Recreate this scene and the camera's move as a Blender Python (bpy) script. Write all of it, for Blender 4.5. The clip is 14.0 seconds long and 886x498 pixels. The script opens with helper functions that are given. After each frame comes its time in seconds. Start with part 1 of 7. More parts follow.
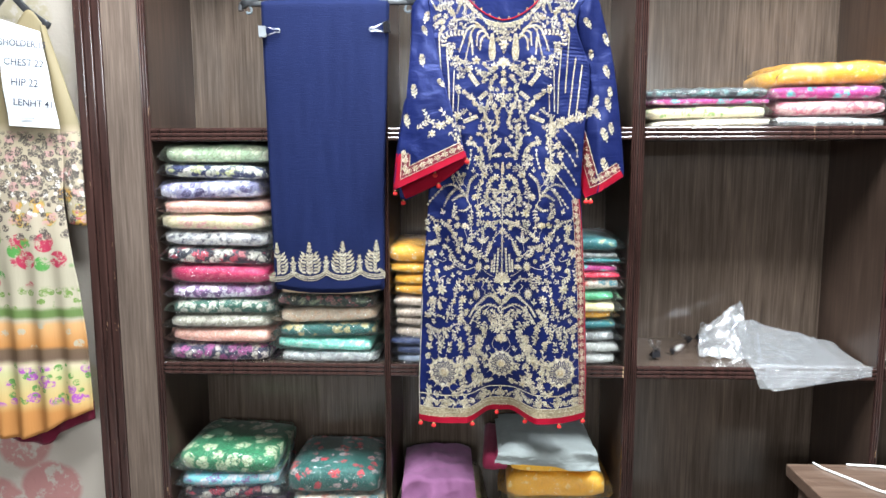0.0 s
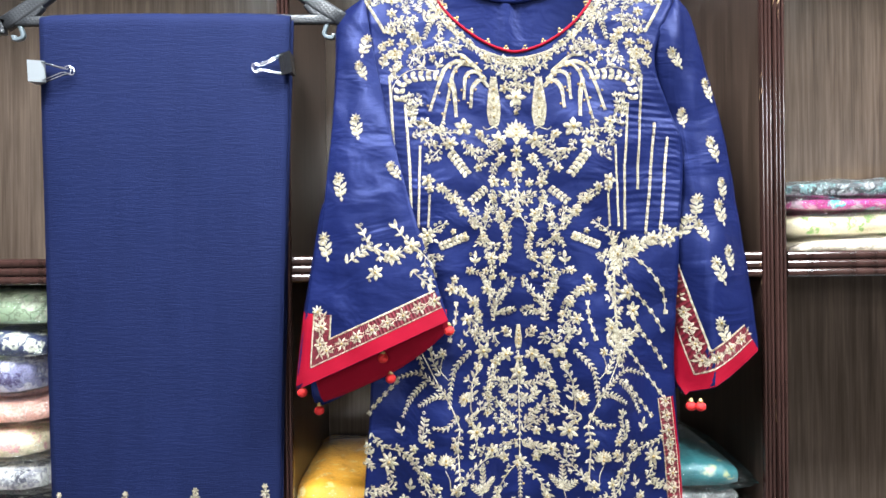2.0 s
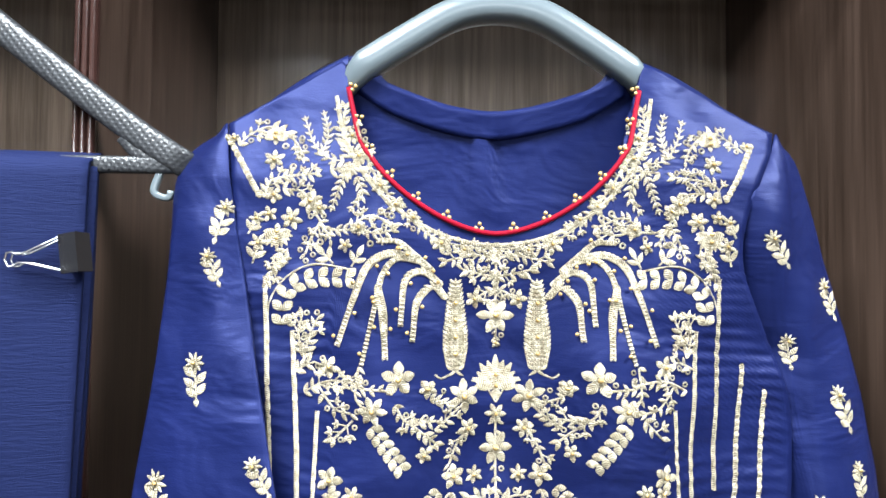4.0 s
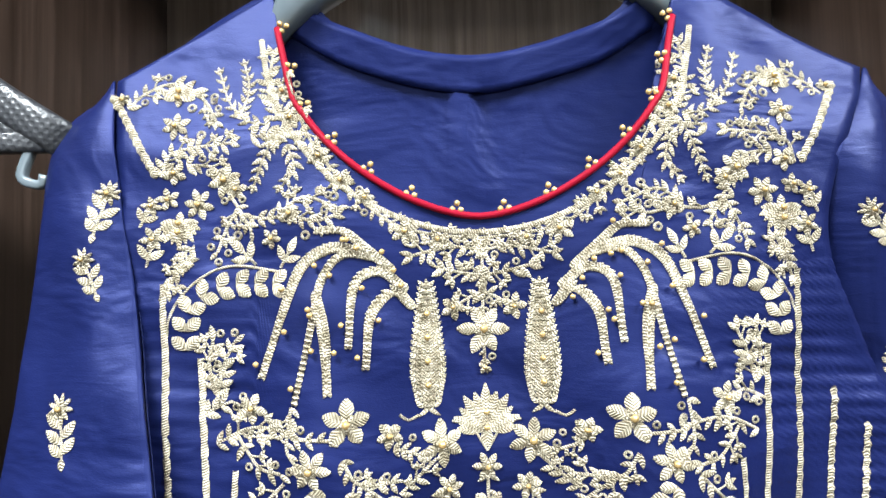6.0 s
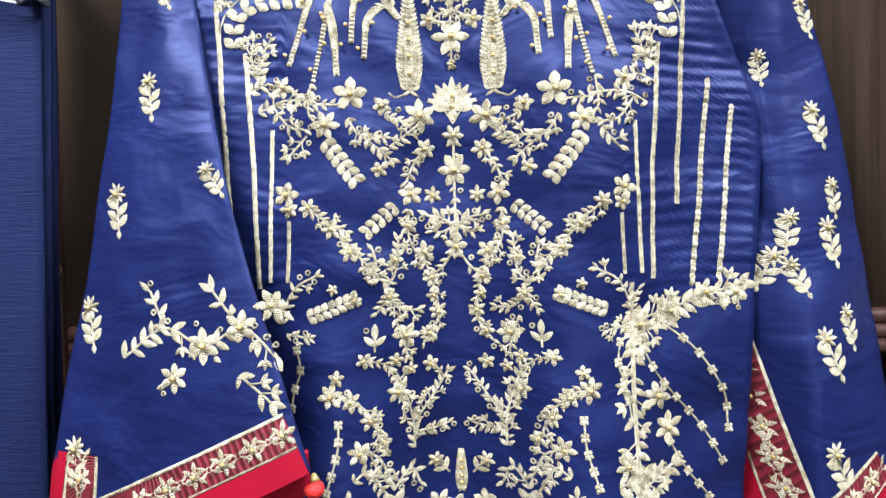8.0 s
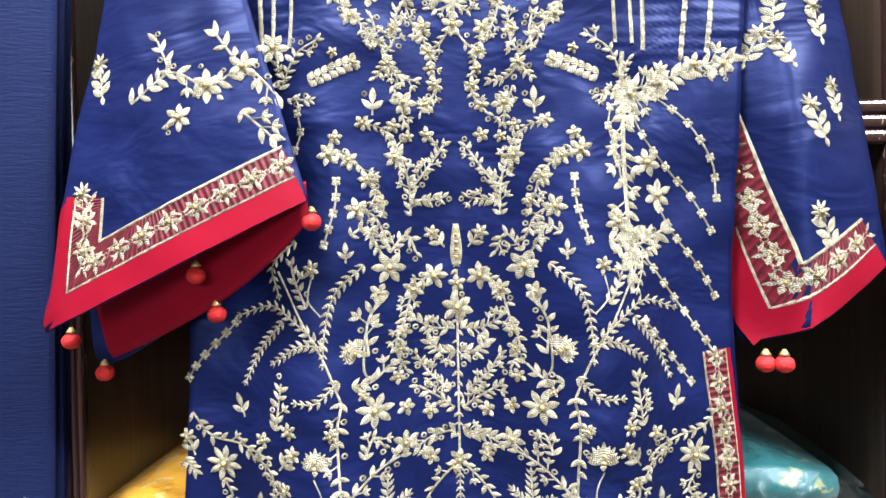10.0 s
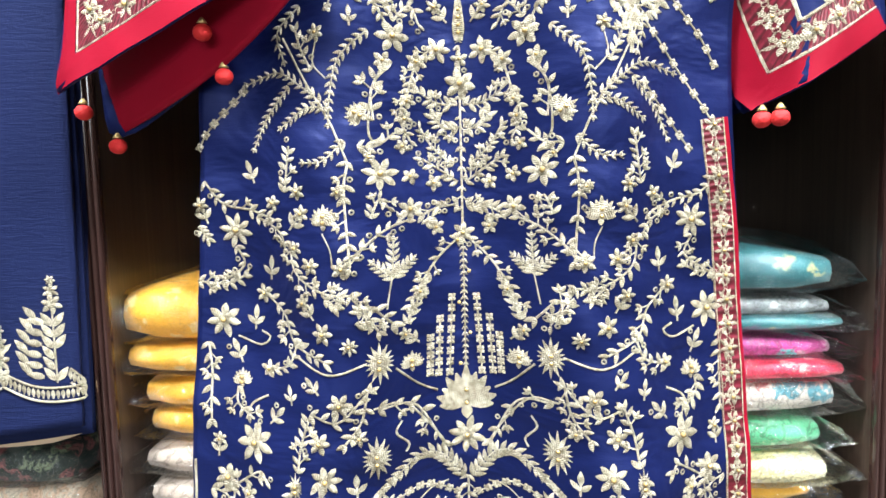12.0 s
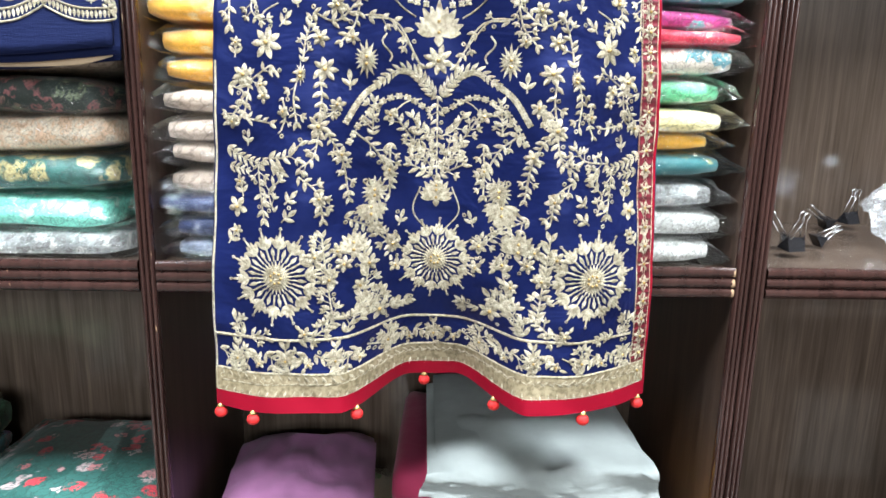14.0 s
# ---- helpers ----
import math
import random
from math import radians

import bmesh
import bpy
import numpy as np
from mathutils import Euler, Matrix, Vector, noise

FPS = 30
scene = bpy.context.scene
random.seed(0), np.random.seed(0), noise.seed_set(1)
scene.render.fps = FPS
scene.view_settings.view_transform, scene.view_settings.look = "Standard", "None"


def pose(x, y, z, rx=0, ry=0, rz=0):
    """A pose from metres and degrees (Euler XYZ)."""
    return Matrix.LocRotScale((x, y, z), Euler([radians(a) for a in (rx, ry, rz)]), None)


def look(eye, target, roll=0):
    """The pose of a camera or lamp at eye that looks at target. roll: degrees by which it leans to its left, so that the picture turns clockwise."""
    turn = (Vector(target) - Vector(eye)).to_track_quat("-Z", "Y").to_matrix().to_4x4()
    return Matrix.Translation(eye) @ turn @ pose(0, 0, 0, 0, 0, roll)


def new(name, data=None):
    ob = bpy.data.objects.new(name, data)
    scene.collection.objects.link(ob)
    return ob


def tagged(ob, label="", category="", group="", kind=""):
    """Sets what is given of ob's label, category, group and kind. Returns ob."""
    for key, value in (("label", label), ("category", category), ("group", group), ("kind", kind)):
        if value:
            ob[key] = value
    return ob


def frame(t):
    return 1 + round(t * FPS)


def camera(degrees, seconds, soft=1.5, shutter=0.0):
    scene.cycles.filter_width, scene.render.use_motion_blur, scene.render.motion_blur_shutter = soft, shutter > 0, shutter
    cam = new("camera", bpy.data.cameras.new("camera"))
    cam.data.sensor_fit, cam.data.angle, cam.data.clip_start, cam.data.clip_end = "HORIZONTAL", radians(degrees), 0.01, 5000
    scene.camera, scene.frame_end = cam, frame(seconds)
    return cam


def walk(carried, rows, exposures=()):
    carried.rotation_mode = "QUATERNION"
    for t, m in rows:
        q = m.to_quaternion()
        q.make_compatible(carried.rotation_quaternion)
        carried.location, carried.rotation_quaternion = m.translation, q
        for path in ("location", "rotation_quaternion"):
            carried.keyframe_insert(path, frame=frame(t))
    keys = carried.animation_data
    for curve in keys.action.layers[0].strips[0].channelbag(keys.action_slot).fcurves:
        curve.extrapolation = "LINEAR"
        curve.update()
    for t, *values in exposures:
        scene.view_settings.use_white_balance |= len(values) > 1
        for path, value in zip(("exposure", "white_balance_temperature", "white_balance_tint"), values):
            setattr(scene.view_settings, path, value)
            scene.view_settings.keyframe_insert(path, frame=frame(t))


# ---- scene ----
from mathutils.bvhtree import BVHTree

cam = camera(65.9, 14.0)
PATH = [
    (0, (0.01, 0.063, 1.528), (-0.065, 2.046, 1.272), -0.1),
    (0.5, (-0.02, 0.26, 1.518), (-0.029, 2.254, 1.366), -0.4),
    (1, (-0.037, 0.461, 1.523), (0.0, 2.457, 1.4), -2.5),
    (1.5, (0.002, 0.696, 1.581), (0.0, 2.695, 1.518), -2.3),
    (2, (-0.012, 0.913, 1.617), (0.018, 2.912, 1.62), -0.6),
    (2.5, (-0.036, 1.104, 1.696), (0.07, 3.099, 1.77), -2.4),
    (3, (-0.029, 1.221, 1.747), (0.058, 3.217, 1.852), -1.3),
    (3.5, (0.001, 1.262, 1.807), (0.063, 3.257, 1.936), -0.6),
    (4, (0.035, 1.29, 1.834), (0.126, 3.287, 1.907), 0.4),
    (4.2, (0.053, 1.299, 1.828), (0.134, 3.295, 1.92), 0.0),
    (6.3, (0.073, 1.424, 1.828), (0.076, 3.421, 1.934), -1.8),
    (6.5, (0.075, 1.406, 1.816), (0.071, 3.403, 1.917), -2.0),
    (7, (0.083, 1.363, 1.769), (0.083, 3.363, 1.779), -1.5),
    (7.5, (0.087, 1.326, 1.714), (0.091, 3.324, 1.63), -1.0),
    (8, (0.09, 1.292, 1.681), (0.065, 3.29, 1.601), -1.5),
    (8.2, (0.09, 1.276, 1.663), (0.052, 3.275, 1.609), -1.1),
    (10.3, (0.095, 1.273, 1.508), (0.048, 3.272, 1.494), -1.1),
    (10.5, (0.095, 1.277, 1.511), (0.047, 3.277, 1.523), -1.3),
    (11, (0.091, 1.283, 1.478), (0.036, 3.281, 1.412), -1.1),
    (11.5, (0.094, 1.266, 1.439), (0.052, 3.261, 1.304), -1.3),
    (12, (0.096, 1.255, 1.393), (0.025, 3.244, 1.203), -1.5),
    (12.5, (0.096, 1.233, 1.325), (0.063, 3.212, 1.039), -1.3),
    (13, (0.093, 1.202, 1.261), (0.091, 3.173, 0.918), -0.2),
    (13.5, (0.082, 1.16, 1.208), (0.134, 3.12, 0.812), 0.4),
    (14, (0.078, 1.099, 1.172), (0.146, 3.051, 0.738), 1.2),
]
walk(cam, [(t, look(eye, target, roll)) for t, eye, target, roll in PATH],
     [(0, 0.42), (1.5, 0.4), (3.5, 0.34), (6.5, 0.1), (8, 0.18), (11, 0.55), (12.5, 0.76), (14, 0.8)])

# ---- light: white ceiling panels of the shop, and added unseen fill lamps ----
world = bpy.data.worlds.new("room_world")
world.use_nodes = True
world.node_tree.nodes["Background"].inputs[0].default_value = (0.85, 0.92, 1.0, 1)
world.node_tree.nodes["Background"].inputs[1].default_value = 0.02
scene.world = world


def ceiling_lamp(x, y, sx, sy, power):
    data = bpy.data.lights.new("area_lamp", "AREA")
    data.shape, data.size, data.size_y, data.energy = "RECTANGLE", sx, sy, power
    data.color = (0.87, 0.95, 1.0)
    lamp = new("area_lamp", data)
    lamp.matrix_world = pose(x, y, 2.74)
    return lamp


ceiling_lamp(-0.4, 1.0, 0.58, 0.58, 86)
ceiling_lamp(1.0, 1.0, 0.58, 0.58, 86)
# rear pair is added, unseen: front fill and soft blobs in the laminate
ceiling_lamp(-0.85, -3.5, 0.58, 0.58, 90)
ceiling_lamp(0.85, -3.5, 0.58, 0.58, 90)
# added unseen fill strip high at the far wall, for sheen on the back panel
far_fill = ceiling_lamp(0.0, -4.9, 4.4, 0.4, 105)
far_fill.matrix_world = pose(0, -4.9, 2.45, 90, 0, 0)

# ---- materials ----


def material(name, color=(0.5, 0.5, 0.5), rough=0.5, metal=0.0, **extra):
    m = bpy.data.materials.new(name)
    m.use_nodes = True
    b = m.node_tree.nodes["Principled BSDF"]
    b.inputs["Base Color"].default_value = (*color, 1)
    b.inputs["Roughness"].default_value = rough
    b.inputs["Metallic"].default_value = metal
    for key, value in extra.items():
        b.inputs[key.replace("_", " ")].default_value = value
    return m


def node(m, kind, **values):
    n = m.node_tree.nodes.new(kind)
    for key, value in values.items():
        if key in n.inputs:
            n.inputs[key].default_value = value
    return n


def link(m, a, b):
    m.node_tree.links.new(a, b)


def bsdf(m):
    return m.node_tree.nodes["Principled BSDF"]


def coords(m, scale=(1, 1, 1), space="Object", turn=(0, 0, 0)):
    tc = node(m, "ShaderNodeTexCoord")
    mp = node(m, "ShaderNodeMapping")
    mp.inputs["Scale"].default_value = scale
    mp.inputs["Rotation"].default_value = turn
    link(m, tc.outputs[space], mp.inputs["Vector"])
    return mp.outputs["Vector"]


def ramp(m, source, stops):
    r = node(m, "ShaderNodeValToRGB")
    els = r.color_ramp.elements
    while len(els) < len(stops):
        els.new(0.5)
    for e, (p, c) in zip(els, stops):
        e.position, e.color = p, (*c, 1)
    link(m, source, r.inputs["Fac"])
    return r.outputs["Color"]


def noise_tex(m, vec, scale, detail=4, rough=0.55, distort=0.0):
    n = node(m, "ShaderNodeTexNoise")
    for k, v in (("Scale", scale), ("Detail", detail), ("Roughness", rough), ("Distortion", distort)):
        n.inputs[k].default_value = v
    link(m, vec, n.inputs["Vector"])
    return n.outputs["Fac"]


def mix(m, fac, a, b, mode="MIX"):
    n = node(m, "ShaderNodeMix")
    n.data_type, n.blend_type = "RGBA", mode
    for i, v in ((0, fac), (6, a), (7, b)):
        if isinstance(v, (int, float)):
            n.inputs[i].default_value = v
        elif isinstance(v, tuple):
            n.inputs[i].default_value = (*v, 1)
        else:
            link(m, v, n.inputs[i])
    return n.outputs[2]


def bump(m, height, strength=0.3, distance=0.002, normal=None):
    n = node(m, "ShaderNodeBump")
    n.inputs["Strength"].default_value, n.inputs["Distance"].default_value = strength, distance
    link(m, height, n.inputs["Height"])
    if normal is not None:
        link(m, normal, n.inputs["Normal"])
    link(m, n.outputs["Normal"], bsdf(m).inputs["Normal"])
    return n.outputs["Normal"]


def wood(name, dark, light, rough=0.35, grain=1.0, vertical=True):
    m = material(name, light, rough)
    v = coords(m, (38, 38, 2.2) if vertical else (2.2, 38, 38))
    n1 = noise_tex(m, v, 1.6 * grain, 7, 0.6, 0.6)
    v2 = coords(m, (150, 150, 4) if vertical else (4, 150, 150))
    n2 = noise_tex(m, v2, 1.5, 3, 0.6)
    c1 = ramp(m, n1, [(0.3, dark), (0.5, tuple((a + b) / 2 for a, b in zip(dark, light))), (0.7, light)])
    c2 = ramp(m, n2, [(0.35, (0.72, 0.7, 0.68)), (0.65, (1.1, 1.1, 1.1))])
    big = ramp(m, noise_tex(m, coords(m), 3.2, 3), [(0.3, (0.85, 0.84, 0.83)), (0.7, (1.12, 1.1, 1.08))])
    link(m, mix(m, 1.0, mix(m, 1.0, c1, c2, "MULTIPLY"), big, "MULTIPLY"), bsdf(m).inputs["Base Color"])
    link(m, ramp(m, noise_tex(m, coords(m), 9, 4), [(0.2, (rough * 0.92,) * 3), (0.8, (rough * 1.12,) * 3)]), bsdf(m).inputs["Roughness"])
    bump(m, n2, 0.12, 0.0006)
    return m


def lacquer(name, color, chip=(0.3, 0.2, 0.12)):
    m = material(name, color, 0.14)
    v = coords(m, (60, 60, 5))
    n1 = noise_tex(m, v, 1.0, 5)
    base = ramp(m, n1, [(0.3, tuple(c * 0.6 for c in color)), (0.7, tuple(c * 1.5 for c in color))])
    worn = ramp(m, noise_tex(m, coords(m, (70, 70, 12)), 1.0, 6, 0.7), [(0.66, (0, 0, 0)), (0.675, (1, 1, 1))])
    link(m, mix(m, worn, base, chip), bsdf(m).inputs["Base Color"])
    bump(m, n1, 0.1, 0.0005)
    return m


WALNUT = wood("walnut_laminate", (0.052, 0.038, 0.029), (0.1, 0.074, 0.058), 0.16)
bsdf(WALNUT).inputs["Specular IOR Level"].default_value = 0.55
WALNUT_DARK = wood("dark_side_laminate", (0.03, 0.018, 0.013), (0.07, 0.045, 0.035), 0.3)
WALNUT_FLAT = wood("shelf_laminate", (0.05, 0.034, 0.026), (0.1, 0.075, 0.06), 0.22, vertical=False)
POST_WOOD = wood("grey_brown_post_veneer", (0.07, 0.048, 0.037), (0.15, 0.112, 0.09), 0.45, 1.4)
EDGE = lacquer("dark_lacquered_moulding", (0.028, 0.013, 0.011))
TABLE_WOOD = wood("brown_table_veneer", (0.09, 0.055, 0.04), (0.15, 0.1, 0.075), 0.3, vertical=False)


def fabric(name, color, rough=0.5, weave=900, sheen=0.25, crease=0.25, tone=0.15):
    m = material(name, color, rough, Sheen_Weight=sheen, Sheen_Roughness=0.4, Specular_IOR_Level=0.24)
    v = coords(m)
    n = noise_tex(m, v, 14, 5)
    base = ramp(m, n, [(0.3, tuple(c * (1 - tone) for c in color)), (0.75, tuple(c * (1 + tone) for c in color))])
    link(m, base, bsdf(m).inputs["Base Color"])
    w = noise_tex(m, coords(m, (1, 1, 2.5)), weave, 2)
    inner = node(m, "ShaderNodeBump")
    inner.inputs["Strength"].default_value, inner.inputs["Distance"].default_value = 0.25, 0.0004
    link(m, w, inner.inputs["Height"])
    pull = node(m, "ShaderNodeBump")
    pull.inputs["Strength"].default_value, pull.inputs["Distance"].default_value = crease * 0.5, 0.0016
    link(m, noise_tex(m, coords(m, (1, 1, 4.5)), 17, 3, 0.6, 0.5), pull.inputs["Height"])
    link(m, inner.outputs["Normal"], pull.inputs["Normal"])
    bump(m, noise_tex(m, coords(m, (1, 1, 1.7)), 13, 3, 0.55, 0.6), crease, 0.007, pull.outputs["Normal"])
    bsdf(m).inputs["Specular Tint"].default_value = (*[min(1.0, 0.24 + c / max(color)) for c in color], 1)
    return m


SATIN = fabric("navy_raw_silk", (0.0043, 0.0073, 0.0415), 0.44, 700, 0.0, 0.75)
bsdf(SATIN).inputs["Specular IOR Level"].default_value = 0.24
CHIFFON = fabric("navy_crinkle_chiffon", (0.0052, 0.0082, 0.034), 0.75, 500, 0.0, 0.1, 0.08)
RED = fabric("red_silk_trim", (0.19, 0.003, 0.013), 0.55, 700, 0.0, 0.1)


def crinkle(m):
    v = coords(m, (1, 1, 9), turn=(0, 0, 0))
    n = noise_tex(m, v, 42, 5, 0.62, 1.2)
    bump(m, n, 0.5, 0.0024)


crinkle(CHIFFON)


def thread(name, low, high, stitches=28.0):
    m = material(name, high, 0.55, 0.0, Specular_IOR_Level=0.35)
    uv = coords(m, (1, 1, 1), "UV")
    w = node(m, "ShaderNodeTexWave")
    w.inputs["Scale"].default_value, w.inputs["Distortion"].default_value = stitches / 6.28, 1.2
    link(m, uv, w.inputs["Vector"])
    n = noise_tex(m, coords(m), 240, 3)
    g = node(m, "ShaderNodeNewGeometry")
    per = ramp(m, g.outputs["Random Per Island"], [(0.0, low), (0.5, tuple((a + b) / 2 for a, b in zip(low, high))), (1.0, high)])
    # shade in the grooves between stitches, darkened into the colour
    tone = ramp(m, w.outputs["Fac"], [(0.05, (0.5, 0.45, 0.36)), (0.45, (1.06, 1.05, 1.02))])
    fleck = ramp(m, n, [(0.36, (0.58, 0.54, 0.46)), (0.6, (1.14, 1.12, 1.08))])
    link(m, mix(m, 1.0, mix(m, 1.0, per, tone, "MULTIPLY"), fleck, "MULTIPLY"), bsdf(m).inputs["Base Color"])
    bump(m, w.outputs["Fac"], 0.8, 0.0008)
    return m


THREAD = thread("ivory_gold_thread", (0.31, 0.28, 0.22), (0.5, 0.465, 0.385))
THREAD_RED = thread("maroon_ground_thread", (0.085, 0.004, 0.013), (0.13, 0.006, 0.018))
BEAD = material("gold_pearl_bead", (0.5, 0.34, 0.14), 0.25, 0.45)
GREY_PLASTIC = material("grey_hanger_plastic", (0.09, 0.11, 0.122), 0.28)
BLACK_PLASTIC = material("black_hanger_plastic", (0.022, 0.023, 0.026), 0.36)
for plastic in (GREY_PLASTIC, BLACK_PLASTIC):
    bump(plastic, noise_tex(plastic, coords(plastic), 420, 2), 0.1, 0.0004)
dimples = node(BLACK_PLASTIC, "ShaderNodeTexVoronoi")
dimples.inputs["Scale"].default_value, dimples.inputs["Randomness"].default_value = 260, 0.1
link(BLACK_PLASTIC, coords(BLACK_PLASTIC, (1, 0.05, 1), turn=(0, 0.64, 0)), dimples.inputs["Vector"])
bump(BLACK_PLASTIC, ramp(BLACK_PLASTIC, dimples.outputs["Distance"], [(0.2, (0, 0, 0)), (0.42, (1, 1, 1))]), 0.35, 0.0007)
STEEL = material("bright_steel_wire", (0.72, 0.72, 0.72), 0.22, 1.0)
BLACK_STEEL = material("black_enamelled_steel", (0.012, 0.012, 0.014), 0.25)
POM = material("red_thread_pompom", (0.46, 0.007, 0.007), 0.75)
bump(POM, noise_tex(POM, coords(POM), 500, 2), 0.8, 0.001)


def film(name, amount=0.2, rough=0.14, tint=(1, 1, 1), scale=55, strength=0.9, milky=0.0):
    m = bpy.data.materials.new(name)
    m.use_nodes = True
    t = m.node_tree
    t.nodes.remove(t.nodes["Principled BSDF"])
    clear = node(m, "ShaderNodeBsdfTransparent")
    clear.inputs["Color"].default_value = (*tint, 1)
    gloss = node(m, "ShaderNodeBsdfGlossy")
    gloss.inputs["Roughness"].default_value = rough
    gloss.inputs["Color"].default_value = (1, 1, 1, 1)
    n = node(m, "ShaderNodeBump")
    n.inputs["Strength"].default_value, n.inputs["Distance"].default_value = strength, 0.012
    link(m, noise_tex(m, coords(m, (1, 0.5, 1.4)), scale, 4, 0.6, 1.5), n.inputs["Height"])
    link(m, n.outputs["Normal"], gloss.inputs["Normal"])
    lw = node(m, "ShaderNodeFresnel")
    lw.inputs["IOR"].default_value = 1.5
    link(m, n.outputs["Normal"], lw.inputs["Normal"])
    add = node(m, "ShaderNodeMath")
    add.operation = "MULTIPLY_ADD"
    add.inputs[1].default_value, add.inputs[2].default_value = 0.7, amount
    link(m, lw.outputs["Fac"], add.inputs[0])
    out = node(m, "ShaderNodeMixShader")
    link(m, add.outputs[0], out.inputs[0])
    link(m, clear.outputs[0], out.inputs[1])
    link(m, gloss.outputs[0], out.inputs[2])
    last = out
    if milky:
        haze, last = node(m, "ShaderNodeBsdfDiffuse"), node(m, "ShaderNodeMixShader")
        haze.inputs["Color"].default_value = (0.8, 0.82, 0.85, 1)
        last.inputs[0].default_value = milky
        link(m, out.outputs[0], last.inputs[1])
        link(m, haze.outputs[0], last.inputs[2])
    link(m, last.outputs[0], t.nodes["Material Output"].inputs["Surface"])
    return m


FILM = film("clear_packet_film", 0.025, 0.05, (0.99, 0.99, 0.99), 70, 0.4)
BAG_FILM = film("loose_clear_bag_film", 0.16, 0.16, (0.92, 0.93, 0.95), 30, 0.35, 0.13)


def print_cloth(name, ground, first, second=None, scale=26.0, amount=0.5, rough=0.6):
    """A printed cloth: a ground colour with flower-like blots of one or two colours."""
    second = second or first
    m = material(name, ground, rough, Sheen_Weight=0.15)
    v = coords(m)
    warp = noise_tex(m, v, scale * 2.2, 3)
    vo = node(m, "ShaderNodeTexVoronoi")
    vo.inputs["Scale"].default_value = scale
    wn = node(m, "ShaderNodeVectorMath")
    wn.operation = "MULTIPLY_ADD"
    wn.inputs[1].default_value = (0.03, 0.03, 0.03)
    link(m, warp, wn.inputs[0])
    link(m, v, wn.inputs[2])
    link(m, wn.outputs[0], vo.inputs["Vector"])
    blot = ramp(m, vo.outputs["Distance"], [(amount + 0.04, (1, 1, 1)), (amount + 0.12, (0, 0, 0))])
    fine = ramp(m, noise_tex(m, v, scale * 4, 4, 0.7), [(0.4, (0, 0, 0)), (0.48, (1, 1, 1))])
    pair = mix(m, ramp(m, vo.outputs["Color"], [(0.4, (0, 0, 0)), (0.5, (1, 1, 1))]), first, second)
    part_blot = mix(m, 1.0, blot, fine, "MULTIPLY")
    edge = node(m, "ShaderNodeTexVoronoi")
    edge.feature = "DISTANCE_TO_EDGE"
    edge.inputs["Scale"].default_value = scale * 2.6
    link(m, wn.outputs[0], edge.inputs["Vector"])
    outline = ramp(m, edge.outputs["Distance"], [(0.03, (0.45, 0.43, 0.42)), (0.09, (1.04, 1.04, 1.04))])
    link(m, mix(m, 0.0 if scale < 20 else 0.75 if amount > 0.25 else 0.25, mix(m, part_blot, ground, pair), outline, "MULTIPLY"), bsdf(m).inputs["Base Color"])
    bump(m, noise_tex(m, v, 40, 4, 0.6, 0.7), 0.3, 0.004)
    return m

# ---- building helpers ----


def origin(ob):
    o = Vector((0, 0, 0))
    while ob is not None:
        o += ob.location
        ob = ob.parent
    return o


def mesh_of(name, bm, mat, smooth=True):
    me = bpy.data.meshes.new(name)
    bm.to_mesh(me)
    bm.free()
    me.materials.append(mat)
    if smooth:
        for p in me.polygons:
            p.use_smooth = True
    return me


def part(name, bm, mat, parent, label="", smooth=False):
    """One mesh object under a thing or a part; the bmesh is in world places."""
    bm.transform(Matrix.Translation(-origin(parent)))
    ob = new(name, mesh_of(name, bm, mat, smooth))
    ob.parent = parent
    return tagged(ob, label)


def thing(name, at, label, category, group="", kind=""):
    ob = new(name)
    ob.location = at
    ob.empty_display_size = 0.05
    return tagged(ob, label, category, group, kind)


def block(x0, x1, y0, y1, z0, z1, bevel=0.0, bm=None):
    bm = bm or bmesh.new()
    made = bmesh.ops.create_cube(bm, size=1, matrix=Matrix.LocRotScale(
        ((x0 + x1) / 2, (y0 + y1) / 2, (z0 + z1) / 2), None, (x1 - x0, y1 - y0, z1 - z0)))
    if bevel:
        edges = list({e for v in made["verts"] for e in v.link_edges})
        bmesh.ops.bevel(bm, geom=edges, offset=bevel, segments=2, affect="EDGES", profile=0.5)
    return bm


def structure(name, bm, mat, label, smooth=False):
    ob = new(name, mesh_of(name, bm, mat, smooth))
    return tagged(ob, label, name.split("_")[0], kind="structure")


def tube(points, radius, sides=8, bm=None, closed=False, taper=None):
    """A round rod along 3D points."""
    bm = bm or bmesh.new()
    pts = [Vector(p) for p in points]
    rings = []
    side = None
    for i, p in enumerate(pts):
        a = pts[i - 1] if i or closed else pts[0]
        b = pts[(i + 1) % len(pts)] if i + 1 < len(pts) or closed else pts[-1]
        d = (b - a).normalized()
        if side is None:
            side = d.orthogonal().normalized()
        side = (side - d * side.dot(d)).normalized()
        up = d.cross(side)
        r = radius * (taper(i / (len(pts) - 1)) if taper else 1)
        rings.append([bm.verts.new(p + r * (math.cos(2 * math.pi * k / sides) * side + math.sin(2 * math.pi * k / sides) * up)) for k in range(sides)])
    n = len(rings)
    for i in range(n if closed else n - 1):
        for k in range(sides):
            bm.faces.new((rings[i][k], rings[i][(k + 1) % sides], rings[(i + 1) % n][(k + 1) % sides], rings[(i + 1) % n][k]))
    if not closed:
        bm.faces.new(rings[0][::-1])
        bm.faces.new(rings[-1])
    return bm


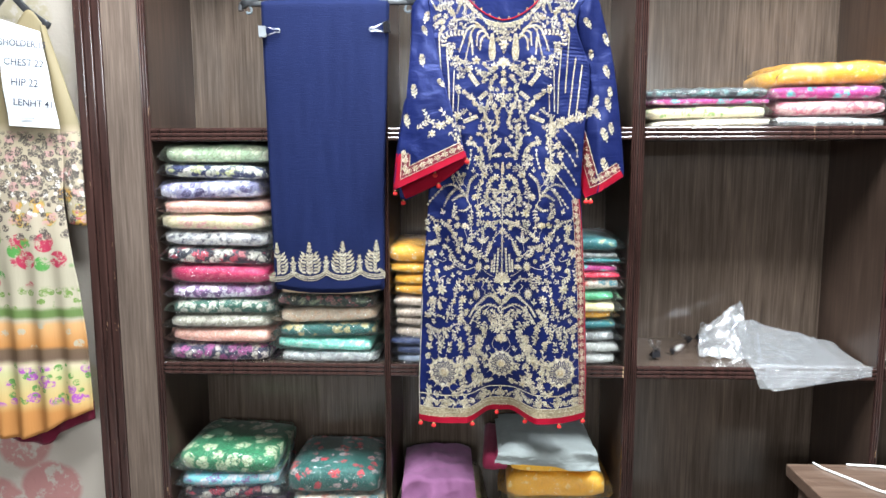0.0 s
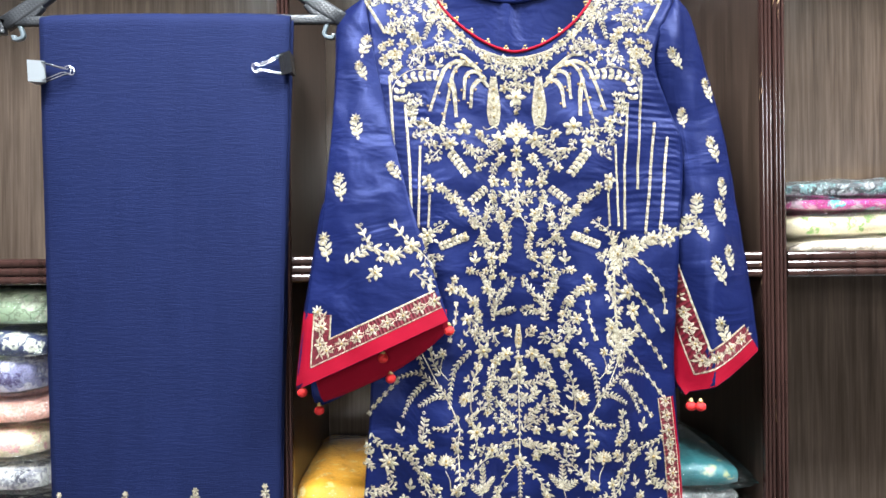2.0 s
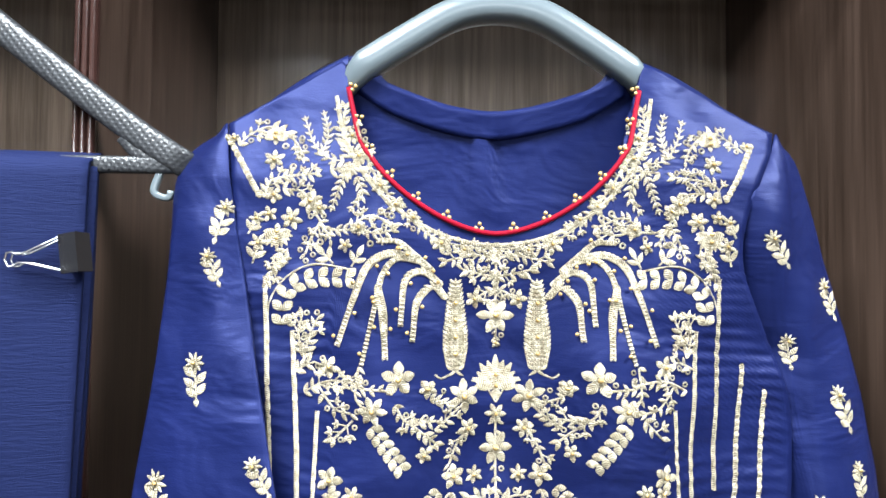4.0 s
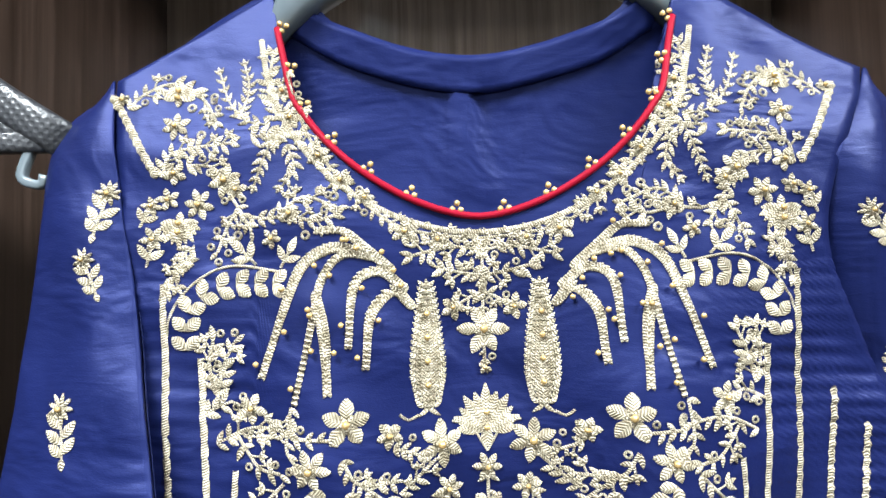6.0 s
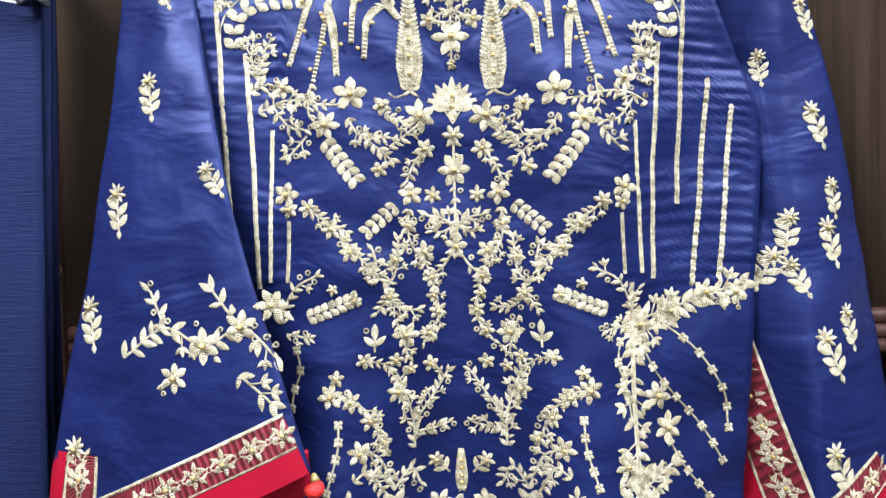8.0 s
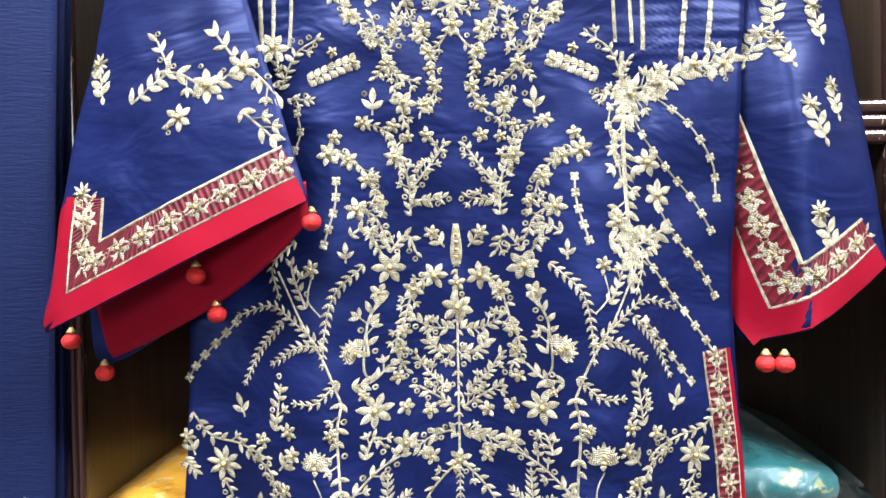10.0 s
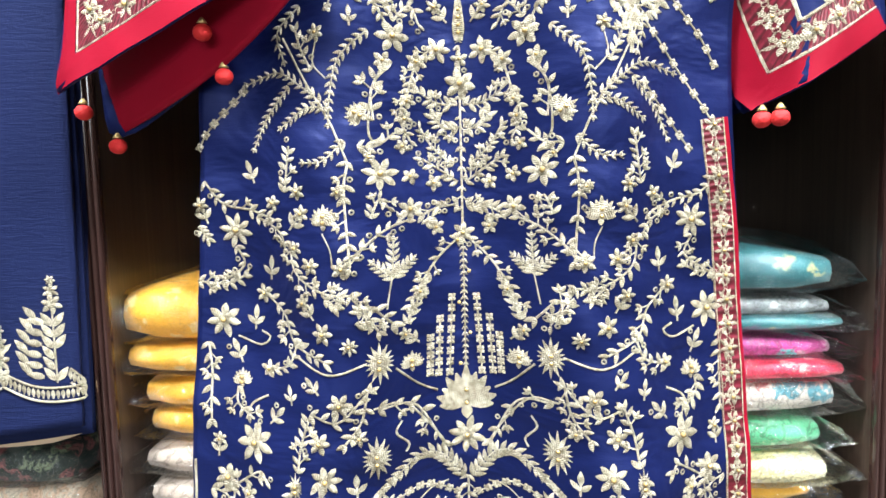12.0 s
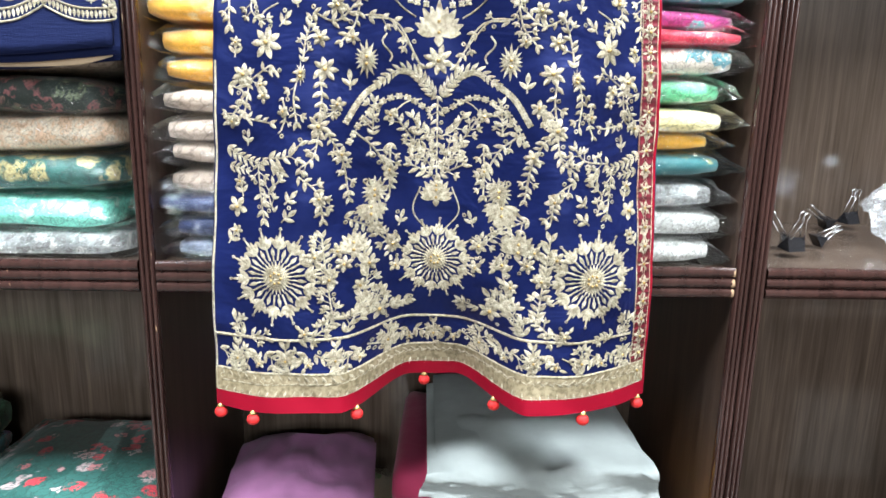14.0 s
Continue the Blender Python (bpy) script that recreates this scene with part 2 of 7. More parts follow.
def curve_points(pts, n):
    """n + 1 points of a smooth curve through the given points (2D or 3D), evenly by length."""
    p = [Vector(q).to_3d() if len(q) == 3 else Vector((q[0], q[1], 0)) for q in pts]
    if len(p) == 2:
        dense = [p[0].lerp(p[1], i / 16) for i in range(17)]
    else:
        dense = []
        ext = [2 * p[0] - p[1]] + p + [2 * p[-1] - p[-2]]
        for i in range(1, len(ext) - 2):
            a, b, c, d = ext[i - 1:i + 3]
            for k in range(14):
                t = k / 14
                dense.append(0.5 * (2 * b + (c - a) * t + (2 * a - 5 * b + 4 * c - d) * t * t + (3 * b - a - 3 * c + d) * t ** 3))
        dense.append(p[-1])
    lengths = [0.0]
    for a, b in zip(dense, dense[1:]):
        lengths.append(lengths[-1] + (b - a).length)
    out, j = [], 0
    for i in range(n + 1):
        s = lengths[-1] * i / n
        while j < len(dense) - 2 and lengths[j + 1] < s:
            j += 1
        f = (s - lengths[j]) / max(lengths[j + 1] - lengths[j], 1e-9)
        out.append(dense[j].lerp(dense[j + 1], min(f, 1)))
    return out


# ---- the room ----
YF, YB = 1.79, 2.09
FLOOR_TILE = material("floor_tile", (0.3, 0.28, 0.26), 0.3)
link(FLOOR_TILE, ramp(FLOOR_TILE, noise_tex(FLOOR_TILE, coords(FLOOR_TILE), 4, 5), [(0.3, (0.13, 0.12, 0.11)), (0.7, (0.2, 0.185, 0.17))]), bsdf(FLOOR_TILE).inputs["Base Color"])
# unseen side and far walls, added dark to hold down reflections in the shelving
UNSEEN_WALL = wood("unseen_dark_wall_wood", (0.05, 0.036, 0.028), (0.12, 0.09, 0.07), 0.4)
structure("floor", block(-2.6, 2.6, -5.0, 2.6, -0.1, 0), FLOOR_TILE, "dark grey-brown polished floor tiles of the shop")
PAPER = print_cloth("cream_rose_wallpaper", (0.36, 0.315, 0.27), (0.33, 0.15, 0.14), (0.3, 0.26, 0.18), 5.0, 0.34, 0.7)
PLASTER = material("white_plaster", (0.78, 0.78, 0.76), 0.8)
bump(PLASTER, noise_tex(PLASTER, coords(PLASTER), 60, 4), 0.15, 0.002)
structure("ceiling", block(-2.6, 2.6, -5.0, 2.6, 2.75, 2.85), PLASTER, "white plaster ceiling with light panels")
structure("wall_north", block(-2.6, 2.6, YB + 0.05, 2.3, 0, 2.75), PLASTER, "plain wall behind the shelving")
structure("wall_papered", block(-2.6, -0.975, 1.86, YB + 0.045, 0, 2.75), PAPER, "cream wallpaper with faded rose print")
structure("wall_west", block(-2.7, -2.6, -5.0, 2.3, 0, 2.75), UNSEEN_WALL, "unseen dark side wall, added to keep reflections dim")
structure("wall_east", block(2.6, 2.7, -5.0, 2.3, 0, 2.75), UNSEEN_WALL, "unseen dark side wall, added to keep reflections dim")
structure("wall_south", block(-2.6, 2.6, -5.1, -5.0, 0, 2.75), UNSEEN_WALL, "unseen dark wall facing the shelving, added to keep reflections dim")

# ---- the shelving ----
SHELVES = (0.39, 0.995, 1.603)
TOP = 2.23


def moulding(x0, x1, z0, z1, bm=None, upright=False):
    """A reeded front edge: a strip with three rounded ridges."""
    bm = bm or bmesh.new()
    n = 18
    rows = []
    for i in range(n + 1):
        f = i / n
        out = YF - 0.004 - 0.0035 * abs(math.sin(math.pi * 3 * f)) ** 0.6
        if upright:
            rows.append([bm.verts.new((x0 + (x1 - x0) * f, out, z)) for z in (z0, z1)])
        else:
            rows.append([bm.verts.new((x, out, z0 + (z1 - z0) * f)) for x in (x0, x1)])
    for a, b in zip(rows, rows[1:]):
        bm.faces.new((a[0], b[0], b[1], a[1]))
    back = [bm.verts.new((v.co.x, YF, v.co.z)) for v in (rows[0][0], rows[0][1], rows[-1][1], rows[-1][0])]
    bm.faces.new(back)
    bm.faces.new((rows[0][0], rows[0][1], back[1], back[0]))
    bm.faces.new((rows[-1][1], rows[-1][0], back[3], back[2]))
    bmesh.ops.recalc_face_normals(bm, faces=bm.faces)
    return bm


cabinet = thing("shelving_unit", (0.1, 1.95, 0), "dark walnut laminate shop shelving with reeded lacquered edges", "shelving")
part("back_panel", block(-0.8, 1.7, YB, YB + 0.02, 0, TOP), WALNUT, cabinet, "glossy walnut grain back panel")
part("plinth", block(-0.8, 1.7, YF + 0.03, YB - 0.002, 0, 0.08), EDGE, cabinet)
part("top_board", block(-0.8, 1.7, YF, YB - 0.002, TOP, TOP + 0.025), WALNUT_DARK, cabinet)
part("post_panel", block(-0.905, -0.815, YF - 0.003, YB, 0, 2.6), POST_WOOD, cabinet, "wide grey-brown veneered end post")
for k, x in enumerate((-0.972, -0.95, -0.928)):
    part("post_reed", block(x, x + 0.0215, YF - 0.012 + 0.003 * k, 1.856, 0, 2.6, 0.003), EDGE, cabinet)
part("end_side", block(-0.815, -0.799, YF, YB - 0.001, 0, 2.6), WALNUT_DARK, cabinet)
part("upright_moulding", moulding(-0.814, -0.794, 0, 2.6, upright=True), EDGE, cabinet)
for x0, x1 in ((-0.208, -0.192), (0.411, 0.443), (1.047, 1.065)):
    part("upright", block(x0 + 0.001, x1 - 0.001, YF, YB - 0.001, 0.08, TOP - 0.001), WALNUT_DARK, cabinet)
    if x1 - x0 > 0.03:
        part("upright_moulding", moulding(x0, (x0 + x1) / 2 - 0.001, 0, 2.6, upright=True), EDGE, cabinet)
        part("upright_moulding", moulding((x0 + x1) / 2 + 0.001, x1, 0, 2.6, upright=True), EDGE, cabinet)
    else:
        part("upright_moulding", moulding(x0, x1, 0.08, 2.6, upright=True), EDGE, cabinet)
for z in SHELVES:
    for x0, x1 in ((-0.793, -0.209), (-0.191, 0.41), (0.444, 1.046), (1.066, 1.7)):
        part("shelf_board", block(x0, x1, YF, YB - 0.001, z - 0.022, z + 0.004), WALNUT_FLAT, cabinet)
        part("shelf_moulding", moulding(x0, x1, z - 0.025, z + 0.008), EDGE, cabinet)

# ---- the navy kameez ----
CX = 0.093


def fold(x, z):
    """How far forward the front of the kameez stands: one valley between two soft pleats."""
    dx = x - CX
    a = np.interp(z, [0.88, 1.0, 1.3, 1.4, 1.6, 1.75, 1.95], [0.1, 0.066, 0.052, 0.05, 0.03, 0.02, 0.0])
    w = np.interp(z, [0.88, 1.0, 1.3, 1.4, 1.75], [0.13, 0.135, 0.088, 0.092, 0.075])
    q = abs(dx) / w
    soft = 0.5 - 0.5 * math.cos(math.pi * q) if q < 1 else 1 - 0.55 * (1 - math.exp(-((q - 1) / 0.5) ** 2))
    k = min(1.0, max(0.0, (abs(dx) - 0.022) / 0.068))
    step = k * k * (3 - 2 * k) - 0.25 * max(0.0, (abs(dx) - 0.13) / 0.08) ** 2
    low = np.interp(z, [0.88, 1.08], [1.0, 0.0])
    s = soft * (1 - low) + step * low
    y = 1.757 + np.interp(z, [0.88, 1.0], [0.03, 0.0]) - a * s
    y += max(0, dx - 0.12) * np.interp(z, [0.9, 1.45, 1.6, 1.72, 1.85], [0.25, 0.2, 0.02, 0.16, 0.1])
    y += np.interp(z, [1.9, 1.99], [0, 0.022])
    if 0.1 < abs(dx) < 0.2 and 1.63 < z < 1.84:
        y += 0.0013 * math.sin(z * 760 + 9 * noise.noise((x * 9, z * 14, 0.4))) * (0.6 + 0.8 * noise.noise((x * 30, z * 20, 3.0))) * min(1.0, (abs(dx) - 0.1) / 0.02)
    y += 0.008 * noise.noise((x * 11, z * 7, 1.3)) + 0.0034 * noise.noise((x * 26 + z * 8, z * 30, 4.1))
    return y


def even_points(pts, n):
    """n + 1 points along a polyline, evenly by length, with its corners kept sharp."""
    p = [Vector((x, z, 0)) for x, z in pts]
    run = np.cumsum([0] + [(b - a).length for a, b in zip(p, p[1:])])
    at = np.linspace(0, run[-1], n + 1)
    xs, zs = np.interp(at, run, [q.x for q in p]), np.interp(at, run, [q.y for q in p])
    return [Vector((x, z, 0)) for x, z in zip(xs, zs)]


def coons(left, right, top, bottom, nu, nv, sharp=False):
    """A grid of 2D points inside four boundary curves."""
    L, R = curve_points(left, nv), curve_points(right, nv)
    T, B = (even_points if len(top) > 12 else curve_points)(top, nu), (even_points if sharp else curve_points)(bottom, nu)
    grid = []
    for j in range(nv + 1):
        v = j / nv
        row = []
        for i in range(nu + 1):
            u = i / nu
            p = (1 - v) * T[i] + v * B[i] + (1 - u) * L[j] + u * R[j]
            p -= (1 - u) * (1 - v) * T[0] + u * (1 - v) * T[nu] + (1 - u) * v * B[0] + u * v * B[nu]
            row.append((p.x, p.y))
        grid.append(row)
    return grid


def sheet(grid, depth, bm=None, thick=0.0):
    """A cloth sheet over a grid of (x, z), with depth(x, z, u, v) giving y."""
    bm = bm or bmesh.new()
    nv, nu = len(grid) - 1, len(grid[0]) - 1
    vs = [[bm.verts.new((x, depth(x, z, i / nu, j / nv), z)) for i, (x, z) in enumerate(row)] for j, row in enumerate(grid)]
    for j in range(nv):
        for i in range(nu):
            bm.faces.new((vs[j][i], vs[j + 1][i], vs[j + 1][i + 1], vs[j][i + 1]))
    if thick:
        old = list(bm.faces)
        bk = [[bm.verts.new(v.co + Vector((0, thick, 0))) for v in row] for row in vs]
        for j in range(nv):
            for i in range(nu):
                bm.faces.new((bk[j][i], bk[j][i + 1], bk[j + 1][i + 1], bk[j + 1][i]))
        ring = [(0, i) for i in range(nu)] + [(j, nu) for j in range(nv)] + [(nv, i) for i in range(nu, 0, -1)] + [(j, 0) for j in range(nv, 0, -1)]
        for a, b in zip(ring, ring[1:] + ring[:1]):
            bm.faces.new((vs[a[0]][a[1]], vs[b[0]][b[1]], bk[b[0]][b[1]], bk[a[0]][a[1]]))
    return bm


kameez = thing("kameez", (CX, 1.77, 1.98), "navy silk kameez with dense ivory embroidery and red trim", "dress")


def neck_z(dx):
    return 1.862 + 0.104 * (1 - math.sqrt(max(0.0, 1 - (dx / 0.104) ** 2))) ** 0.85


neck_line = [(CX + dx, neck_z(dx)) for dx in [-0.104 + 0.208 * i / 24 for i in range(25)]]
top_line = [(-0.093, 1.938), (-0.05, 1.966), (-0.0145, 1.988)] + neck_line + [(0.2005, 1.988), (0.245, 1.966), (0.298, 1.938)]
HEM = 0.884
left_line = [(-0.093, 1.938), (-0.085, 1.85), (-0.095, 1.74), (-0.088, 1.62), (-0.088, 1.45), (-0.105, 1.22), (-0.113, 1.0), (-0.113, 0.892)]
right_line = [(0.298, 1.938), (0.266, 1.85), (0.3, 1.742), (0.29, 1.62), (0.285, 1.45), (0.3, 1.2), (0.306, 1.0), (0.306, 0.889)]
body_grid = coons(left_line, right_line, top_line, [(-0.113, 0.892), (-0.06, 0.886), (CX, HEM), (0.25, 0.886), (0.306, 0.889)], 100, 480)
body = part("front_panel", sheet(body_grid, lambda x, z, u, v: fold(x, z), None, 0.0018), SATIN, kameez, "navy silk front with soft pleats", True)

# back of the neck seen through the neckline
back_top = [(-0.093, 1.94), (-0.011, 1.992), (0.02, 1.972), (CX, 1.955), (0.166, 1.972), (0.197, 1.992), (0.298, 1.94)]
back_grid = coons([(-0.093, 1.94), (-0.085, 1.7), (-0.085, 1.35)], [(0.298, 1.94), (0.27, 1.7), (0.27, 1.35)], back_top, [(-0.085, 1.35), (CX, 1.35), (0.27, 1.35)], 40, 40)


def back_depth(x, z, u, v):
    crease = (0.011 * math.exp(-((x - CX + 0.002) / 0.004) ** 2) - 0.006 * math.exp(-((x - CX - 0.008 - 0.25 * (1.94 - z)) / 0.008) ** 2)) * min(1.0, max(0.0, (1.94 - z) / 0.015))
    return 1.797 - np.interp(z, [1.93, 1.99], [0, 0.012]) - crease + 0.005 * noise.noise((x * 20, z * 16, 9.0)) - 0.0015 * abs(noise.noise((x * 40 + z * 20, z * 12, 3.0)))


part("back_panel", sheet(back_grid, back_depth, None, 0.0018), SATIN, kameez, "navy silk back lining", True)
facing_grid = coons([(-0.011, 1.991), (-0.006, 1.966)], [(0.197, 1.991), (0.192, 1.966)], back_top[1:6], [(-0.006, 1.966), (0.03, 1.947), (CX, 1.934), (0.156, 1.947), (0.192, 1.966)], 30, 5)
part("neck_facing", sheet(facing_grid, lambda x, z, u, v: back_depth(x, z, u, 0) - 0.0035, None, 0.0015), SATIN, kameez, "folded navy neck facing", True)


def shoulder_cap(x0, x1, z0, z1):
    """The roll of cloth over the hanger from the front to the back."""
    bm = bmesh.new()
    rows = []
    for i in range(13):
        f = i / 12
        x, z = x0 + (x1 - x0) * f, z0 + (z1 - z0) * f + 0.004 * math.sin(math.pi * f)
        yf, yb = fold(x, z - 0.004) + 0.0005, back_depth(x, z, 0, 0) + 0.001
        rows.append([bm.verts.new((x, yf + (yb - yf) * k / 6, z - 0.005 + 0.0075 * (1 - f ** 2) * math.sin(math.pi * k / 6))) for k in range(7)])
    for a, b in zip(rows, rows[1:]):
        for k in range(6):
            bm.faces.new((a[k], a[k + 1], b[k + 1], b[k]))
    return bm


part("shoulder", shoulder_cap(-0.012, -0.092, 1.99, 1.94), SATIN, kameez, "", True)
part("shoulder", shoulder_cap(0.198, 0.296, 1.99, 1.94), SATIN, kameez, "", True)


def sleeve_depth(outer, inner, bulge, seed, inner_right):
    def depth(x, z, u, v):
        f = u if inner_right else 1 - u
        y = np.interp(v, [0, 0.3, 0.6, 1], outer) * (1 - f) + np.interp(v, [0, 0.3, 0.6, 1], inner) * f
        top = min(1.0, max(0.0, (0.36 - v) / 0.2)) * f
        y = y * (1 - top) + top * (fold(min(max(x, -0.09), 0.288), z) + 0.001)
        y -= bulge * max(0.0, 1 - (2 * u - 1) ** 2) * min(1.0, 0.02 + 1.3 * v)
        return y + 0.006 * noise.noise((x * 16 + seed, z * 6, 2.0)) + 0.002 * noise.noise((x * 40, z * 30, seed))
    return depth


LS = dict(left=[(-0.1, 1.936), (-0.128, 1.905), (-0.131, 1.83), (-0.138, 1.7), (-0.149, 1.66), (-0.163, 1.57), (-0.167, 1.545)],
          right=[(-0.094, 1.938), (-0.08, 1.85), (-0.045, 1.7), (-0.008, 1.58), (0.005, 1.538)],
          top=[(-0.1, 1.936), (-0.097, 1.937), (-0.094, 1.938)],
          bottom=[(-0.167, 1.545), (-0.1715, 1.457), (-0.073, 1.502), (0.005, 1.538)])
RS = dict(left=[(0.3, 1.938), (0.26, 1.85), (0.286, 1.742), (0.252, 1.66), (0.252, 1.604)],
          right=[(0.305, 1.934), (0.319, 1.915), (0.335, 1.863), (0.351, 1.805), (0.366, 1.72), (0.378, 1.62), (0.385, 1.52)],
          top=[(0.3, 1.938), (0.303, 1.937), (0.306, 1.936)],
          bottom=[(0.252, 1.604), (0.2935, 1.436), (0.385, 1.49)])
RS["right"].append((0.385, 1.49))
left_depth = sleeve_depth((1.785, 1.762, 1.748, 1.735), (1.772, 1.746, 1.708, 1.682), 0.016, 3.0, True)
free_right = sleeve_depth((1.782, 1.782, 1.772, 1.745), (1.778, 1.79, 1.812, 1.79), 0.055, 8.0, False)


def right_depth(x, z, u, v):
    """The free sleeve, kept behind the edge of the front where the two overlap."""
    y = free_right(x, z, u, v)
    k = min(1.0, max(0.0, (0.318 - x) / 0.028)) * min(1.0, max(0.0, (1.84 - z) / 0.06))
    return y + max(0.0, fold(min(x, 0.29), z) + 0.012 - y) * k


left_sleeve = part("sleeve", sheet(coons(LS["left"], LS["right"], LS["top"], LS["bottom"], 40, 70, True), left_depth, None, 0.0018), SATIN, kameez, "wide navy silk sleeve with sprigs", True)
right_sleeve = part("sleeve", sheet(coons(RS["left"], RS["right"], RS["top"], RS["bottom"], 40, 70, True), right_depth, None, 0.0018), SATIN, kameez, "wide navy silk sleeve with sprigs", True)
# the back halves of the sleeves, red inside at the cuff
lb = coons(LS["left"], [(x, z - 0.01 * (1.94 - z) / 0.4) for x, z in LS["right"]], LS["top"],
           [(-0.167, 1.545), (-0.162, 1.47), (-0.153, 1.432), (-0.11, 1.45), (-0.05, 1.49), (0.005, 1.528)], 30, 50)
part("sleeve_back", sheet(lb, lambda x, z, u, v: left_depth(x, z, u, v) + 0.04 * math.sin(math.pi * u) ** 0.7 + 0.004, None, 0.0015), SATIN, kameez, "", True)
rb = coons(RS["left"], RS["right"], RS["top"], RS["bottom"], 30, 50, True)
part("sleeve_back", sheet(rb, lambda x, z, u, v: right_depth(x, z, u, v) + 0.03 * math.sin(math.pi * u) ** 0.7 + 0.004, None, 0.0015), SATIN, kameez, "", True)

# ---- the folded navy trousers on the other hanger ----
trousers = thing("folded_trousers", (-0.34, 1.775, 1.9), "folded navy chiffon trousers with embroidered hems, clipped on a black hanger", "trousers")


def trouser_depth(x, z, u, v):
    y = 1.757 + 0.006 * (abs(2 * u - 1) ** 4) + 0.004 * noise.noise((x * 9, z * 2.2, 5.0)) + 0.0012 * noise.noise((x * 50, z * 9, 2.2))
    return y + 0.02 * max(0.0, 1 - (1.918 - z) / 0.012) ** 2


def leg_sheet(dx, top, low, yoff):
    grid = coons([(-0.495 + dx, top), (-0.49, 1.55), (-0.483 + dx, low)], [(-0.186 + dx, top), (-0.197, 1.55), (-0.207 + dx, low)],
                 [(-0.495 + dx, top), (-0.34, top + 0.002), (-0.186 + dx, top)], [(-0.483 + dx, low), (-0.4, low - 0.006), (-0.3, low - 0.002), (-0.207 + dx, low + 0.012)], 40, 80)
    return sheet(grid, lambda x, z, u, v: trouser_depth(x, z, u, v) + yoff, None, 0.004)


trouser_front = part("front_leg", leg_sheet(0, 1.918, 1.212, 0), CHIFFON, trousers, "", True)
part("inner_fold", leg_sheet(0.003, 1.915, 1.205, 0.008), CHIFFON, trousers, "", True)
part("back_leg", leg_sheet(-0.002, 1.917, 1.2, 0.019), CHIFFON, trousers, "", True)

# ---- embroidery: raised thread motifs laid on the cloth ----


def cloth_tree(*obs):
    vs, fs = [], []
    for ob in obs:
        base, o = len(vs), origin(ob)
        vs += [v.co + o for v in ob.data.vertices]
        fs += [[base + i for i in p.vertices] for p in ob.data.polygons]
    return BVHTree.FromPolygons(vs, fs)


STITCHED = set()


class Stitching:
    """Gathers flat motifs in (x, z) with a height, and lays them on a cloth."""

    def __init__(self, tree):
        self.tree, self.v, self.f, self.uv = tree, [], [], []

    def lay(self, x, z, h):
        hit = self.tree.ray_cast(Vector((x, 1.2, z)), Vector((0, 1, 0)), 1.2)
        y = hit[0].y if hit[0] else self.tree.find_nearest(Vector((x, 1.735, z)))[0].y
        return (x, y - h, z)

    def add(self, pts, faces):
        """pts: (x, z, height, u, v)."""
        base = len(self.v)
        STITCHED.update((int(p[0] // 0.003), int(p[1] // 0.003)) for p in pts)
        self.v += [self.lay(p[0], p[1], p[2]) for p in pts]
        self.uv += [(p[3], p[4]) for p in pts]
        self.f += [tuple(base + i for i in f) for f in faces]

    def leaf(self, x, z, ang, length, width, h=0.0014, blunt=0.75):
        c, s = math.cos(ang), math.sin(ang)
        pts, n = [], 4
        for i in range(n + 1):
            t = i / n
            w = width / 2 * math.sin(math.pi * min(max(t, 0.04), 0.97) ** blunt) ** 0.8
            for k in (-1, 0, 1):
                px, pz = x + c * length * t - s * w * k, z + s * length * t + c * w * k
                u = (length * t - 0.7 * abs(k) * w) / 0.021
                pts.append((px, pz, 0.0004 if k else 0.85 * h * (0.45 + 0.55 * math.sin(math.pi * min(max(t, 0.1), 0.9))), u, k * w / 0.0138))
        faces = []
        for i in range(n):
            a = 3 * i
            faces += [(a, a + 1, a + 4, a + 3), (a + 1, a + 2, a + 5, a + 4)]
        self.add(pts, faces)

    def rope(self, path, width, h=0.0011):
        n = max(2, int(sum((b - a).length for a, b in zip(path, path[1:])) / 0.0025))
        p = curve_points([(q.x, q.y) for q in path], n)
        pts, d = [], 0.0
        for i, q in enumerate(p):
            a, b = p[max(i - 1, 0)], p[min(i + 1, n)]
            t = (b - a).normalized()
            d += (q - p[i - 1]).length if i else 0
            for k in (-1, 0, 1):
                pts.append((q.x - t.y * width / 2 * k, q.y + t.x * width / 2 * k, h if k == 0 else 0.0001, (d + 0.0005 * k) / 0.0138 * 0.8, k))
        faces = []
        for i in range(n):
            a = 3 * i
            faces += [(a, a + 1, a + 4, a + 3), (a + 1, a + 2, a + 5, a + 4)]
        self.add(pts, faces)

    def hoop(self, x, z, r):
        pts, faces, n = [], [], 9
        for i in range(n):
            a = 2 * math.pi * i / n
            for k, (rr, h) in enumerate(((1.0, 0.0001), (0.7, 0.0012), (0.38, 0.0002))):
                pts.append((x + math.cos(a) * r * rr, z + math.sin(a) * r * rr, h, a * r / 0.0138, k))
        for i in range(n):
            a, b = 3 * i, 3 * ((i + 1) % n)
            faces += [(a, a + 1, b + 1, b), (a + 1, a + 2, b + 2, b + 1)]
        self.add(pts, faces)

    def done(self, name, mat, parent, label="", kind=""):
        o = origin(parent)
        me = bpy.data.meshes.new(name)
        me.from_pydata([Vector(v) - o for v in self.v], [], self.f)
        layer = me.uv_layers.new(name="UVMap")
        for i, l in enumerate(me.loops):
            layer.data[i].uv = self.uv[l.vertex_index]
        me.materials.append(mat)
        for p in me.polygons:
            p.use_smooth = True
        ob = new(name, me)
        ob.parent = parent
        self.v, self.f, self.uv = [], [], []
        return tagged(ob, label, kind=kind)


BEADS = []
rng = random.Random(7)


